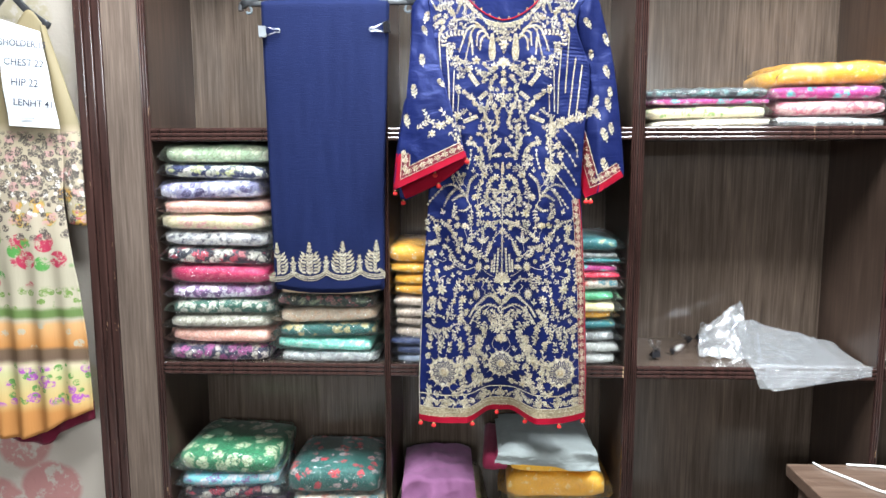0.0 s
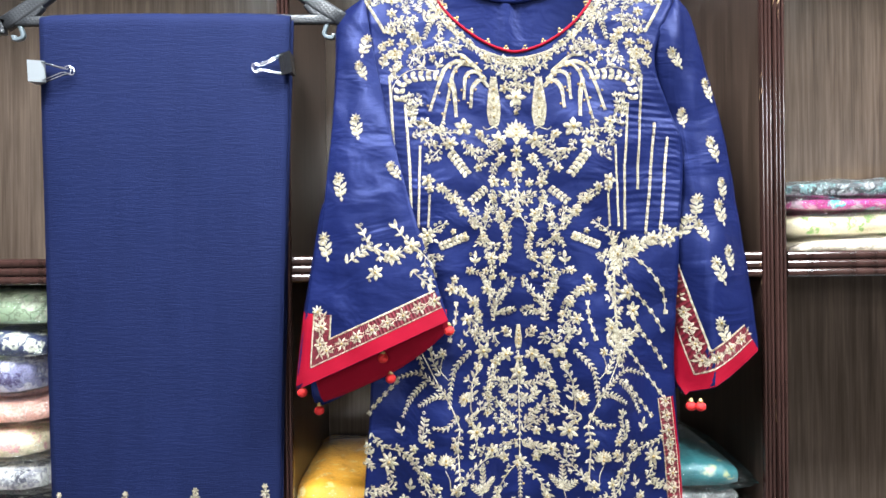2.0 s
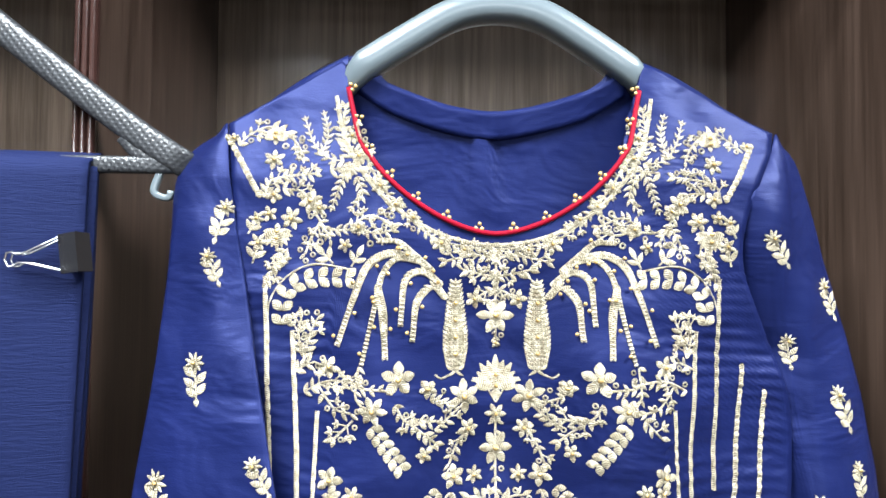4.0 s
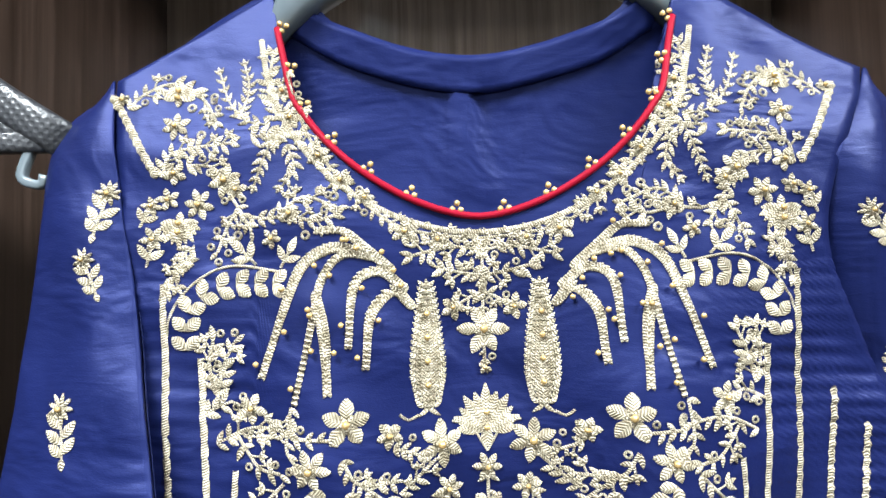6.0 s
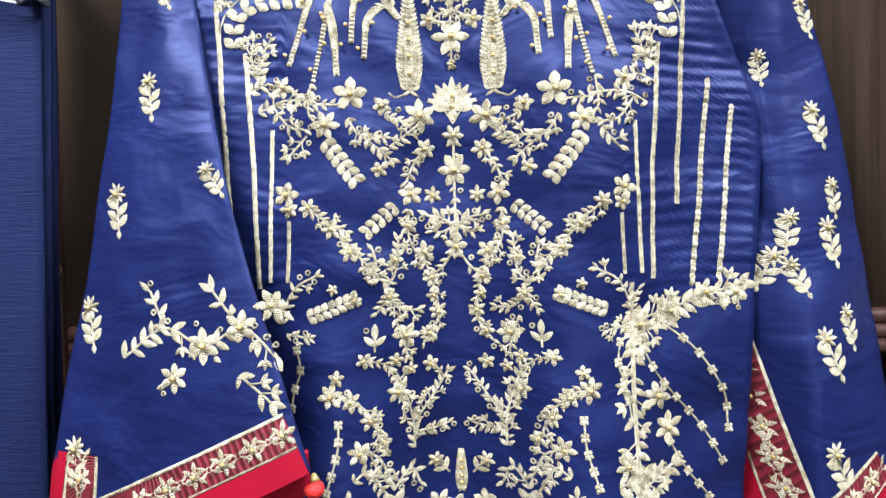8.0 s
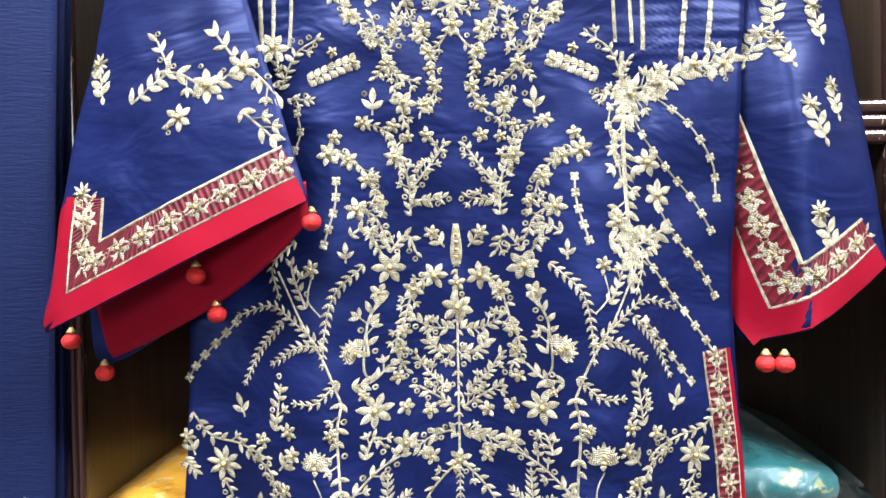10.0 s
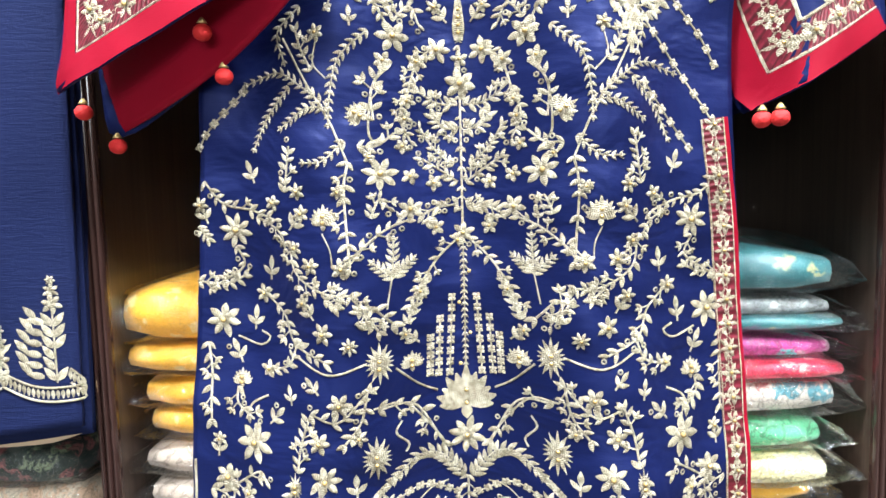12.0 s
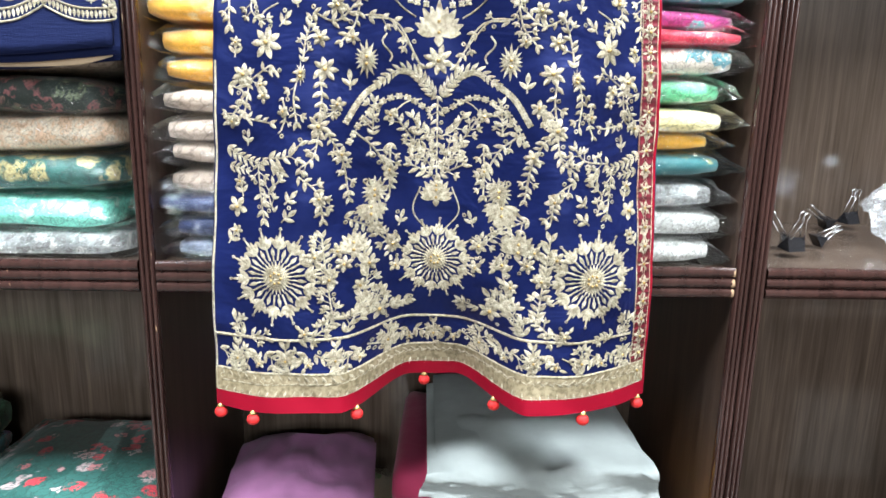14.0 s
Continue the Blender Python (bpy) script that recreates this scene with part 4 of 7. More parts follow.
bloom(E, -.0310, 1.6790, .0053, 5)
vine(E, [(-.0310, 1.6900), (-.0310, 1.6710), (-.0240, 1.6560)], 7, .0057)
bloom(E, -.0210, 1.6610, .0065, 5)
bloom(E, -.0170, 1.6440, .0057, 6)
bloom(E, -.0160, 1.6320, .0042, 5)
bloom(E, -.0130, 1.6210, .0057, 6)
bloom(E, -.0190, 1.6070, .0053, 5)
vine(E, [(-.0240, 1.6630), (-.0160, 1.6400), (-.0130, 1.6170), (-.0230, 1.6010)], 12, .0053)
vine(E, [(-.0020, 1.6610), (-.0090, 1.6510), (-.0140, 1.6470)], 3, .0054)
bloom(E, -.1100, 1.7010, .0078, 5)
bloom(E, -.1080, 1.6910, .0055, 5)
bloom(E, -.0950, 1.6920, .0059, 6)
bloom(E, -.0800, 1.6780, .0062, 6)
vine(E, [(-.0960, 1.6920), (-.0850, 1.6840), (-.0710, 1.6760)], 6, .0062)
bloom(E, -.0680, 1.6630, .0062, 6)
vine(E, [(-.0750, 1.6730), (-.0610, 1.6580), (-.0500, 1.6450)], 7, .0058)
vine(E, [(-.0540, 1.6420), (-.0520, 1.6540), (-.0540, 1.6640)], 4, .0059)
bloom(E, -.0400, 1.6570, .0049, 5)
vine(E, [(-.0470, 1.6380), (-.0400, 1.6490), (-.0380, 1.6690)], 6, .0059)
bloom(E, -.0440, 1.6330, .0056, 6)
vine(E, [(-.0440, 1.6340), (-.0520, 1.6230)], 3, .0059)
vine(E, [(-.0440, 1.6310), (-.0370, 1.6240), (-.0270, 1.6230)], 4, .0063)
bloom(E, -.0340, 1.6070, .0079, 6)
vine(E, [(-.0410, 1.6180), (-.0360, 1.6040), (-.0340, 1.5940)], 4, .0056)
petal_chain(E, [(-.0970, 1.6210), (-.0830, 1.6260), (-.0680, 1.6320)], 6, .0082)
bloom(E, -.0660, 1.6320, .0044, 5)
bloom(E, -.0800, 1.6390, .0036, 5)
vine(E, [(-.1170, 1.6170), (-.1060, 1.6390), (-.0910, 1.6480)], 6, .0066)
vine(E, [(-.1140, 1.6210), (-.1190, 1.6330)], 3, .0059)
vine(E, [(-.1120, 1.6100), (-.0970, 1.6080)], 4, .0059)
bloom(E, -.0610, 1.5920, .0051, 5)
fern(E, [(-.0590, 1.5920), (-.0460, 1.5860), (-.0370, 1.5610)], 8, .0058)
bloom(E, -.0410, 1.5910, .0048, 5)
bloom(E, -.0320, 1.5840, .0041, 5)
bloom(E, -.0400, 1.5700, .0067, 6)
vine(E, [(-.0310, 1.5300), (-.0320, 1.5540), (-.0410, 1.5820)], 9, .0064)
vine(E, [(-.0300, 1.5490), (-.0190, 1.5630), (-.0080, 1.5790)], 7, .0060)
bloom(E, -.0190, 1.5860, .0053, 5)
vine(E, [(-.0310, 1.5410), (-.0190, 1.5410), (-.0090, 1.5430)], 5, .0064)
bloom(E, -.0830, 1.5710, .0075, 6)
bloom(E, -.0790, 1.5820, .0050, 5)
bloom(E, -.0700, 1.5670, .0061, 6)
vine(E, [(-.0770, 1.5720), (-.0600, 1.5590), (-.0500, 1.5340)], 8, .0061)
bloom(E, -.0580, 1.5540, .0062, 6)
bloom(E, -.0500, 1.5390, .0047, 5)
bloom(E, -.0650, 1.5340, .0072, 6)
vine(E, [(-.0640, 1.5340), (-.0540, 1.5290), (-.0470, 1.5150)], 4, .0061)
bud_chain(E, [(-.0860, 1.5110), (-.0790, 1.5360), (-.0780, 1.5530)], 4)
bud_chain(E, [(-.1050, 1.6000), (-.1030, 1.5860), (-.1080, 1.5710), (-.1110, 1.5490)], 4)
E.done("bodice_embroidery", THREAD, kameez, "ivory and gold floral scrolls in raised thread", "stuff")

# waist
bud_chain(E, [(.1384, 1.6084), (.1585, 1.5911), (.1765, 1.5626), (.1798, 1.5382)], 6, both=False)
bud_chain(E, [(.1217, 1.5942), (.1299, 1.5782), (.1432, 1.5615), (.1613, 1.5405), (.1757, 1.5159)], 7, both=False)
bud_chain(E, [(.1389, 1.5316), (.1497, 1.5127), (.1678, 1.4899), (.1785, 1.4710)], 6, both=False)
bud_chain(E, [(.1241, 1.5014), (.1416, 1.4791), (.1561, 1.4602), (.1706, 1.4412), (.1777, 1.4299)], 7, both=False)
bud_chain(E, [(.1242, 1.4576), (.1398, 1.4383), (.1589, 1.4134)], 5, both=False)
bud_chain(E, [(-.1830, 1.4225), (-.1732, 1.4357), (-.1496, 1.4600)], 5, both=False)
braid(E, [(.1147, 1.6382), (.1133, 1.5486), (.1149, 1.4759)], .004, both=False)
bloom(E, .1306, 1.5632, .0093, 6, both=False)
bloom(E, .1379, 1.5410, .0093, 6, both=False)
bloom(E, .1059, 1.5227, .0078, 6, both=False)
vine(E, [(.1158, 1.6084), (.1124, 1.5486), (.1148, 1.4903)], 14, .010, both=False)
vine(E, [(.0996, 1.5118), (.1200, 1.5079), (.1393, 1.5166)], 8, .010, both=False)
vine(E, [(.1075, 1.6111), (.1287, 1.6064), (.1405, 1.6214)], 7, .010, both=False)
bloom(E, -.0450, 1.4950, .0096, 6)
vine(E, [(-.0590, 1.5230), (-.0520, 1.5080), (-.0450, 1.4960)], 5, .0064)
vine(E, [(-.0450, 1.5050), (-.0340, 1.5170), (-.0280, 1.5050)], 5, .0065)
vine(E, [(-.0690, 1.5170), (-.0600, 1.5220), (-.0560, 1.5140)], 3, .0063)
cypress(.0000, 1.5090, .0152, .0044, both=False)
vine(E, [(.0000, 1.4920), (.0000, 1.3620)], 14, .0052, both=False)
bloom(E, .0000, 1.4650, .0108, 6, both=False)
bloom(E, .0000, 1.4820, .0056, 5, both=False)
bloom(E, -.0160, 1.4880, .0083, 6)
bloom(E, -.0300, 1.4790, .0066, 6)
vine(E, [(-.0160, 1.4920), (-.0300, 1.4780), (-.0370, 1.4550)], 7, .0064)
bloom(E, -.0370, 1.4510, .0050, 5)
bloom(E, -.0390, 1.4390, .0050, 5)
vine(E, [(-.0370, 1.4580), (-.0420, 1.4400), (-.0360, 1.4240)], 5, .0058)
bloom(E, -.0410, 1.4200, .0050, 5)
vine(E, [(-.0020, 1.4500), (-.0170, 1.4510), (-.0290, 1.4580)], 5, .0076)
vine(E, [(-.0020, 1.4340), (-.0120, 1.4330), (-.0190, 1.4400)], 5, .0076)
vine(E, [(-.0060, 1.4060), (-.0210, 1.4200), (-.0290, 1.4330)], 8, .0060)
vine(E, [(-.0030, 1.3940), (-.0140, 1.4020), (-.0280, 1.4110)], 6, .0068)
vine(E, [(-.0030, 1.3780), (-.0180, 1.3760), (-.0270, 1.3720)], 6, .0076)
bloom(E, -.0200, 1.3940, .0055, 5)
bloom(E, -.0360, 1.3990, .0054, 5)
bloom(E, -.0520, 1.4780, .0060, 5)
stem(E, [(-.0490, 1.4740), (-.0590, 1.4600), (-.0620, 1.4300), (-.0570, 1.4200)], .0015)
vine(E, [(-.0590, 1.4370), (-.0600, 1.4560), (-.0540, 1.4710)], 4, .0089)
carnation(E, -.0690, 1.4410, .0088, 60)
vine(E, [(-.0690, 1.4190), (-.0570, 1.4200), (-.0460, 1.4290)], 4, .0080)
bloom(E, -.0550, 1.4010, .0101, 7)
bloom(E, -.0620, 1.4120, .0037, 5)
fern(E, [(-.0610, 1.4970), (-.0800, 1.4780), (-.0860, 1.4530), (-.0870, 1.4350)], 13, .0064)
fern(E, [(-.0920, 1.4490), (-.1070, 1.4610), (-.1240, 1.4710), (-.1460, 1.4650)], 11, .0065)
fern(E, [(-.1150, 1.4610), (-.1320, 1.4420), (-.1420, 1.4210)], 10, .0059)
fern(E, [(-.0860, 1.4450), (-.1030, 1.4450), (-.1210, 1.4340)], 8, .0065)
fern(E, [(-.0770, 1.4230), (-.0910, 1.4100), (-.1040, 1.4090)], 6, .0065)
stem(E, [(-.1190, 1.4940), (-.1030, 1.4640), (-.0860, 1.4350), (-.0750, 1.4080)], .0015)
bloom(E, -.0950, 1.4950, .0055, 6)
stem(E, [(-.0950, 1.4890), (-.0970, 1.4750), (-.0880, 1.4640)], .0011)
vine(E, [(-.0980, 1.4700), (-.1060, 1.4860), (-.1090, 1.4970)], 4, .0066)
fern(E, [(-.1060, 1.5140), (-.1230, 1.4980), (-.1190, 1.4790)], 7, .0067)
vine(E, [(-.0750, 1.4090), (-.0780, 1.3870), (-.0750, 1.3390)], 7, .0073)
bloom(E, -.0820, 1.3890, .0047, 6)
carnation(E, -.0920, 1.3720, .0097, 0)
stem(E, [(-.0930, 1.3620), (-.0880, 1.3510), (-.0870, 1.3400)], .0011)
bloom(E, -.0810, 1.3380, .0068, 6)
stem(E, [(-.0760, 1.3400), (-.0620, 1.3560), (-.0450, 1.3670), (-.0370, 1.3740)], .0011)
vine(E, [(-.0730, 1.3460), (-.0550, 1.3610), (-.0400, 1.3680)], 5, .0072)
bloom(E, -.0360, 1.3760, .0077, 6)
vine(E, [(-.0620, 1.3710), (-.0560, 1.3840), (-.0510, 1.3780)], 4, .0066)
vine(E, [(-.1810, 1.3990), (-.1680, 1.3830), (-.1470, 1.3780), (-.1290, 1.3710)], 7, .0069)
bloom(E, -.1300, 1.3830, .0052, 5)
bloom(E, -.1110, 1.3900, .0054, 6)
vine(E, [(-.1200, 1.3900), (-.1180, 1.4060), (-.1160, 1.4210)], 5, .0073)
vine(E, [(-.1430, 1.3740), (-.1260, 1.3630), (-.1220, 1.3520)], 5, .0060)
bloom(E, -.1600, 1.3640, .0106, 8)
vine(E, [(-.1610, 1.3530), (-.1560, 1.3390), (-.1750, 1.3260)], 5, .0068)
vine(E, [(-.1880, 1.3670), (-.1820, 1.3590)], 3, .0061)
vine(E, [(-.1900, 1.3280), (-.1700, 1.3260), (-.1570, 1.3310)], 5, .0069)
bloom(E, -.1140, 1.3520, .0047, 5)
vine(E, [(-.1180, 1.3570), (-.1140, 1.3350), (-.0940, 1.3220), (-.0760, 1.3200)], 8, .0073)
bloom(E, -.1030, 1.3400, .0061, 6)
vine(E, [(-.0950, 1.3210), (-.0870, 1.3140)], 3, .0072)
vine(E, [(-.0760, 1.3200), (-.0670, 1.3080), (-.0590, 1.2940)], 5, .0072)
fern(E, [(-.0480, 1.3290), (-.0600, 1.3400)], 4, .0075)
fern(E, [(-.0490, 1.3310), (-.0480, 1.3540)], 5, .0075)
fern(E, [(-.0480, 1.3300), (-.0370, 1.3400)], 4, .0075)
stem(E, [(-.0490, 1.3300), (-.0530, 1.3080)], .0011)
fern(E, [(.0000, 1.3610), (.0000, 1.2510)], 24, .0048, both=False)
bloom(E, .0000, 1.3570, .0076, 6, both=False)
bloom(E, -.0190, 1.3620, .0055, 5)
vine(E, [(-.0040, 1.3530), (-.0190, 1.3390), (-.0330, 1.3180), (-.0390, 1.3020)], 8, .0068)
bloom(E, -.0310, 1.3170, .0054, 5)
E.done("waist_embroidery", THREAD, kameez, "ivory and gold floral scrolls in raised thread", "stuff")

# upper skirt
bloom(E, -.1730, 1.3000, .0110, 7)
stem(E, [(-.1630, 1.2880), (-.1460, 1.2820), (-.1380, 1.2880), (-.1450, 1.2920)], .0016)
vine(E, [(-.1420, 1.3200), (-.1260, 1.3050), (-.1180, 1.2860), (-.0960, 1.2750)], 8, .0080)
bloom(E, -.1420, 1.3190, .0060, 6)
bloom(E, -.0960, 1.2940, .0069, 6)
bloom(E, -.0780, 1.2850, .0054, 8)
oval_flower(E, -.0590, 1.2710, .0091, .0150)
stem(E, [(-.1180, 1.2780), (-.0930, 1.2660), (-.0670, 1.2720)], .0016)
bloom(E, -.1390, 1.2660, .0055, 5)
vine(E, [(-.1410, 1.2640), (-.1230, 1.2700), (-.1170, 1.2820)], 4, .0071)
carnation(E, -.0380, 1.2670, .0082, 0)
stem(E, [(-.0490, 1.2650), (-.0340, 1.2500), (-.0210, 1.2420)], .0016)
vine(E, [(-.0660, 1.2960), (-.0650, 1.3120), (-.0500, 1.2980)], 4, .0086)
fern(E, [(-.0410, 1.2960), (-.0280, 1.3220)], 5, .0081)
bud_chain(E, [(-.0090, 1.3100), (-.0120, 1.2540)], 7)
bud_chain(E, [(-.0180, 1.2950), (-.0200, 1.2550)], 5)
bud_chain(E, [(-.0250, 1.2820), (-.0260, 1.2560)], 4)
carnation(E, .0000, 1.2360, .0221, 0, both=False)
carnation(E, -.1600, 1.2580, .0076, 0)
vine(E, [(-.1630, 1.2530), (-.1630, 1.2410), (-.1510, 1.2300)], 4, .0080)
stem(E, [(-.1570, 1.2300), (-.1520, 1.2410), (-.1390, 1.2480)], .0016)
bloom(E, -.1500, 1.2150, .0126, 7)
vine(E, [(-.1850, 1.2840), (-.1830, 1.2630), (-.1830, 1.2300)], 6, .0081)
bloom(E, -.0860, 1.2450, .0076, 6)
vine(E, [(-.1060, 1.2390), (-.0870, 1.2330), (-.0670, 1.2520)], 5, .0076)
vine(E, [(-.1160, 1.1990), (-.1130, 1.2190), (-.1060, 1.2390)], 6, .0076)
bloom(E, -.1010, 1.2190, .0072, 6)
stem(E, [(-.0640, 1.2390), (-.0460, 1.2390), (-.0300, 1.2220), (-.0140, 1.1970)], .0016)
vine(E, [(-.0610, 1.2380), (-.0370, 1.2350), (-.0180, 1.2020)], 5, .0087)
stem(E, [(-.0460, 1.2260), (-.0500, 1.2180), (-.0420, 1.2080), (-.0440, 1.2020)], .0016)
oval_flower(E, -.0630, 1.2030, .0095, .0166)
bloom(E, .0000, 1.2050, .0128, 8, both=False)
bloom(E, -.0740, 1.2200, .0054, 6)
vine(E, [(-.0670, 1.2550), (-.0720, 1.2320), (-.0830, 1.2170)], 5, .0070)
bloom(E, -.1720, 1.1880, .0092, 6)
vine(E, [(-.1710, 1.1790), (-.1470, 1.1950), (-.1420, 1.1920)], 4, .0080)
bloom(E, -.1530, 1.1700, .0059, 5)
oval_flower(E, -.1180, 1.1890, .0046, .0103)
bloom(E, -.0970, 1.1930, .0095, 7)
fern(E, [(-.0030, 1.1730), (-.0190, 1.1920), (-.0350, 1.1960), (-.0520, 1.1840)], 12, .0102)
bud_chain(E, [(-.0520, 1.1840), (-.0670, 1.1710), (-.0800, 1.1500)], 8)
bud_chain(E, [(-.0080, 1.1600), (-.0320, 1.1720), (-.0520, 1.1660), (-.0680, 1.1500), (-.0780, 1.1320)], 12)
bloom(E, -.1340, 1.1570, .0053, 5)
vine(E, [(-.1340, 1.1690), (-.1320, 1.1530), (-.1360, 1.1410)], 3, .0054)
vine(E, [(-.1670, 1.1800), (-.1720, 1.1540), (-.1840, 1.1490)], 4, .0079)
E.done("upper_skirt_embroidery", THREAD, kameez, "ivory and gold floral scrolls in raised thread", "stuff")

# lower skirt
vine(E, [(-.1850, 1.1790), (-.1720, 1.1710), (-.1850, 1.1480)], 5, .0087)
bloom(E, -.1830, 1.1470, .0060, 5)
vine(E, [(-.1680, 1.1500), (-.1470, 1.1470)], 3, .0077)
bloom(E, -.1550, 1.1790, .0060, 5)
vine(E, [(-.1190, 1.1910), (-.1240, 1.1700), (-.1220, 1.1490)], 5, .0074)
bloom(E, -.1030, 1.1450, .0090, 7)
vine(E, [(-.1020, 1.1910), (-.1000, 1.1700), (-.1030, 1.1490)], 4, .0082)
bloom(E, -.0870, 1.1640, .0062, 5)
vine(E, [(-.0870, 1.1610), (-.0950, 1.1540)], 2, .0075)
vine(E, [(.0000, 1.1730), (.0000, 1.1010)], 8, .0083, both=False)
vine(E, [(-.0030, 1.1350), (-.0160, 1.1420), (-.0230, 1.1530)], 4, .0092)
bloom(E, -.0430, 1.1550, .0062, 5)
stem(E, [(-.0430, 1.1550), (-.0290, 1.1670), (-.0150, 1.1700)], .0013)
vine(E, [(-.0590, 1.1380), (-.0570, 1.1660)], 5, .0078)
vine(E, [(-.0040, 1.1210), (-.0210, 1.1300), (-.0380, 1.1540)], 6, .0083)
vine(E, [(-.0040, 1.1060), (-.0220, 1.1260)], 5, .0083)
vine(E, [(-.0040, 1.0990), (-.0240, 1.1090)], 3, .0092)
vine(E, [(-.0720, 1.1390), (-.0560, 1.1240), (-.0430, 1.0970)], 6, .0085)
bloom(E, -.0440, 1.1050, .0067, 5)
vine(E, [(-.0430, 1.1300), (-.0440, 1.1030), (-.0440, 1.0830)], 5, .0080)
fern(E, [(-.1890, 1.1240), (-.1720, 1.1150), (-.1560, 1.1120)], 6, .0095)
fern(E, [(-.1870, 1.1080), (-.1710, 1.1050)], 3, .0086)
vine(E, [(-.1590, 1.1110), (-.1570, 1.0850), (-.1540, 1.0640)], 6, .0084)
bloom(E, -.1800, 1.0720, .0084, 5)
vine(E, [(-.1540, 1.1160), (-.1300, 1.1190), (-.1200, 1.1290)], 5, .0084)
vine(E, [(-.1440, 1.1130), (-.1370, 1.1050)], 3, .0083)
vine(E, [(-.1030, 1.1400), (-.1080, 1.1190), (-.1190, 1.1100)], 5, .0082)
vine(E, [(-.0960, 1.1400), (-.0840, 1.1160), (-.0790, 1.0830)], 8, .0074)
bloom(E, -.0840, 1.1210, .0063, 5)
vine(E, [(-.1210, 1.1020), (-.1050, 1.0880), (-.1010, 1.0650)], 6, .0082)
bloom(E, -.1030, 1.0830, .0070, 6)
vine(E, [(-.1440, 1.0700), (-.1490, 1.0870), (-.1390, 1.0970)], 4, .0082)
oval_flower(E, -.0570, 1.0860, .0113, .0148)
carnation(E, -.0600, 1.0680, .0147, 180)
vine(E, [(-.0830, 1.0650), (-.0660, 1.0560), (-.0570, 1.0520)], 4, .0092)
ring(E, -.0650, 1.0960, .0026)
ring(E, -.0590, 1.0950, .0026)
ring(E, -.0530, 1.0930, .0026)
ring(E, -.0620, 1.0880, .0026)
ring(E, -.0560, 1.0870, .0026)
carnation(E, .0000, 1.0820, .0165, 0, both=False)
bloom(E, .0000, 1.0890, .0060, 6, both=False)
stem(E, [(-.0050, 1.0410), (-.0220, 1.0640), (-.0150, 1.0880)], .0014)
vine(E, [(-.0350, 1.0410), (-.0450, 1.0380), (-.0580, 1.0490)], 4, .0090)
vine(E, [(-.0931, .9708), (-.0985, 1.0143), (-.1016, 1.0473)], 11, .0095)
flower(E, -.1077, 1.0311, .0089, 6)
flower(E, -.0957, 1.0096, .0089, 6)
flower(E, -.0885, 1.0355, .0084, 6)
carnation(E, -.0749, 1.0391, .0147, 0)
vine(E, [(-.0694, .9768), (-.0632, 1.0144), (-.0681, 1.0371)], 8, .010)
flower(E, -.0829, 1.0230, .0089, 6)
flower(E, -.0617, 1.0197, .0095, 6)
flower(E, -.0694, .9998, .0084, 6)
flower(E, -.0410, 1.0335, .0100, 6)
vine(E, [(-.0834, .9580), (-.0694, .9768), (-.0530, .9847)], 9, .010)
flower(E, -.0530, .9706, .0116, 6)
flower(E, -.0383, 1.0118, .0079, 5)
vine(E, [(-.0434, .9698), (-.0271, .9731)], 4, .009)
vine(E, [(-.1763, .9541), (-.1846, .9683)], 4, .009)
vine(E, [(-.1232, .9537), (-.1086, .9574), (-.0916, .9716)], 6, .009)
flower(E, -.1183, .9596, .0074, 5)
vine(E, [(-.1685, .9557), (-.1543, .9548)], 3, .008)
sunburst(-.1427, 1.0117, .0442)
sunburst(.0000, 1.0163, .0400, both=False)
scatter_sprays(E, 0.962, 1.42, 0.012, 0.186, 5000)
scatter_sprays(E, 1.42, 1.6, 0.012, 0.075, 900)
scatter_sprays(E, 1.6, 1.75, 0.012, 0.06, 500)
scatter_sprays(E, 1.845, 1.92, 0.09, 0.165, 700, 1)
E.done("skirt_embroidery", THREAD, kameez, "ivory and gold floral scrolls in raised thread", "stuff")

for x, z, ang, size in ((-0.0925, 1.868, 15, 0.016), (-0.0965, 1.837, -25, 0.014), (-0.102, 1.766, -8, 0.017), (-0.121, 1.693, -8, 0.018),
                        (-0.138, 1.622, -12, 0.018), (-0.1445, 1.536, -8, 0.018), (-0.0555, 1.71, -35, 0.014)):
    sprig(LEFT, x, z, ang, size)
for x, z, ang, size in ((0.2925, 1.852, -35, 0.016), (0.34, 1.817, -20, 0.017), (0.3035, 1.78, -8, 0.013), (0.341, 1.74, -18, 0.018), (0.345, 1.66, -12, 0.018),
                        (0.3345, 1.588, -20, 0.019), (0.335, 1.516, -22, 0.019), (0.350, 1.69, -5, 0.015), (0.352, 1.604, -8, 0.016), (0.301, 1.643, 25, 0.017), (0.314, 1.668, 8, 0.016), (0.318, 1.638, -25, 0.015)):
    sprig(RIGHT, x, z, ang, size)
S = Stitching(LEFT)
shift = lambda pts: [(x - CX, z) for x, z in pts]
vine(S, shift([(-0.112, 1.603), (-0.0845, 1.621), (-0.059, 1.611), (-0.035, 1.621), (-0.015, 1.604)]), 12, 0.0095, False)
vine(S, shift([(-0.0845, 1.621), (-0.095, 1.643)]), 3, 0.009, False)
vine(S, shift([(-0.036, 1.62), (-0.0535, 1.643)]), 3, 0.009, False)
vine(S, shift([(-0.036, 1.594), (-0.018, 1.578)]), 2, 0.009, False)
flower(S, -0.059 - CX, 1.611, 0.012, 6, False)
flower(S, -0.0776 - CX, 1.592, 0.01, 6, False)
flower(S, -0.036 - CX, 1.622, 0.011, 6, False)
flower(S, -0.018 - CX, 1.634, 0.011, 6, False)
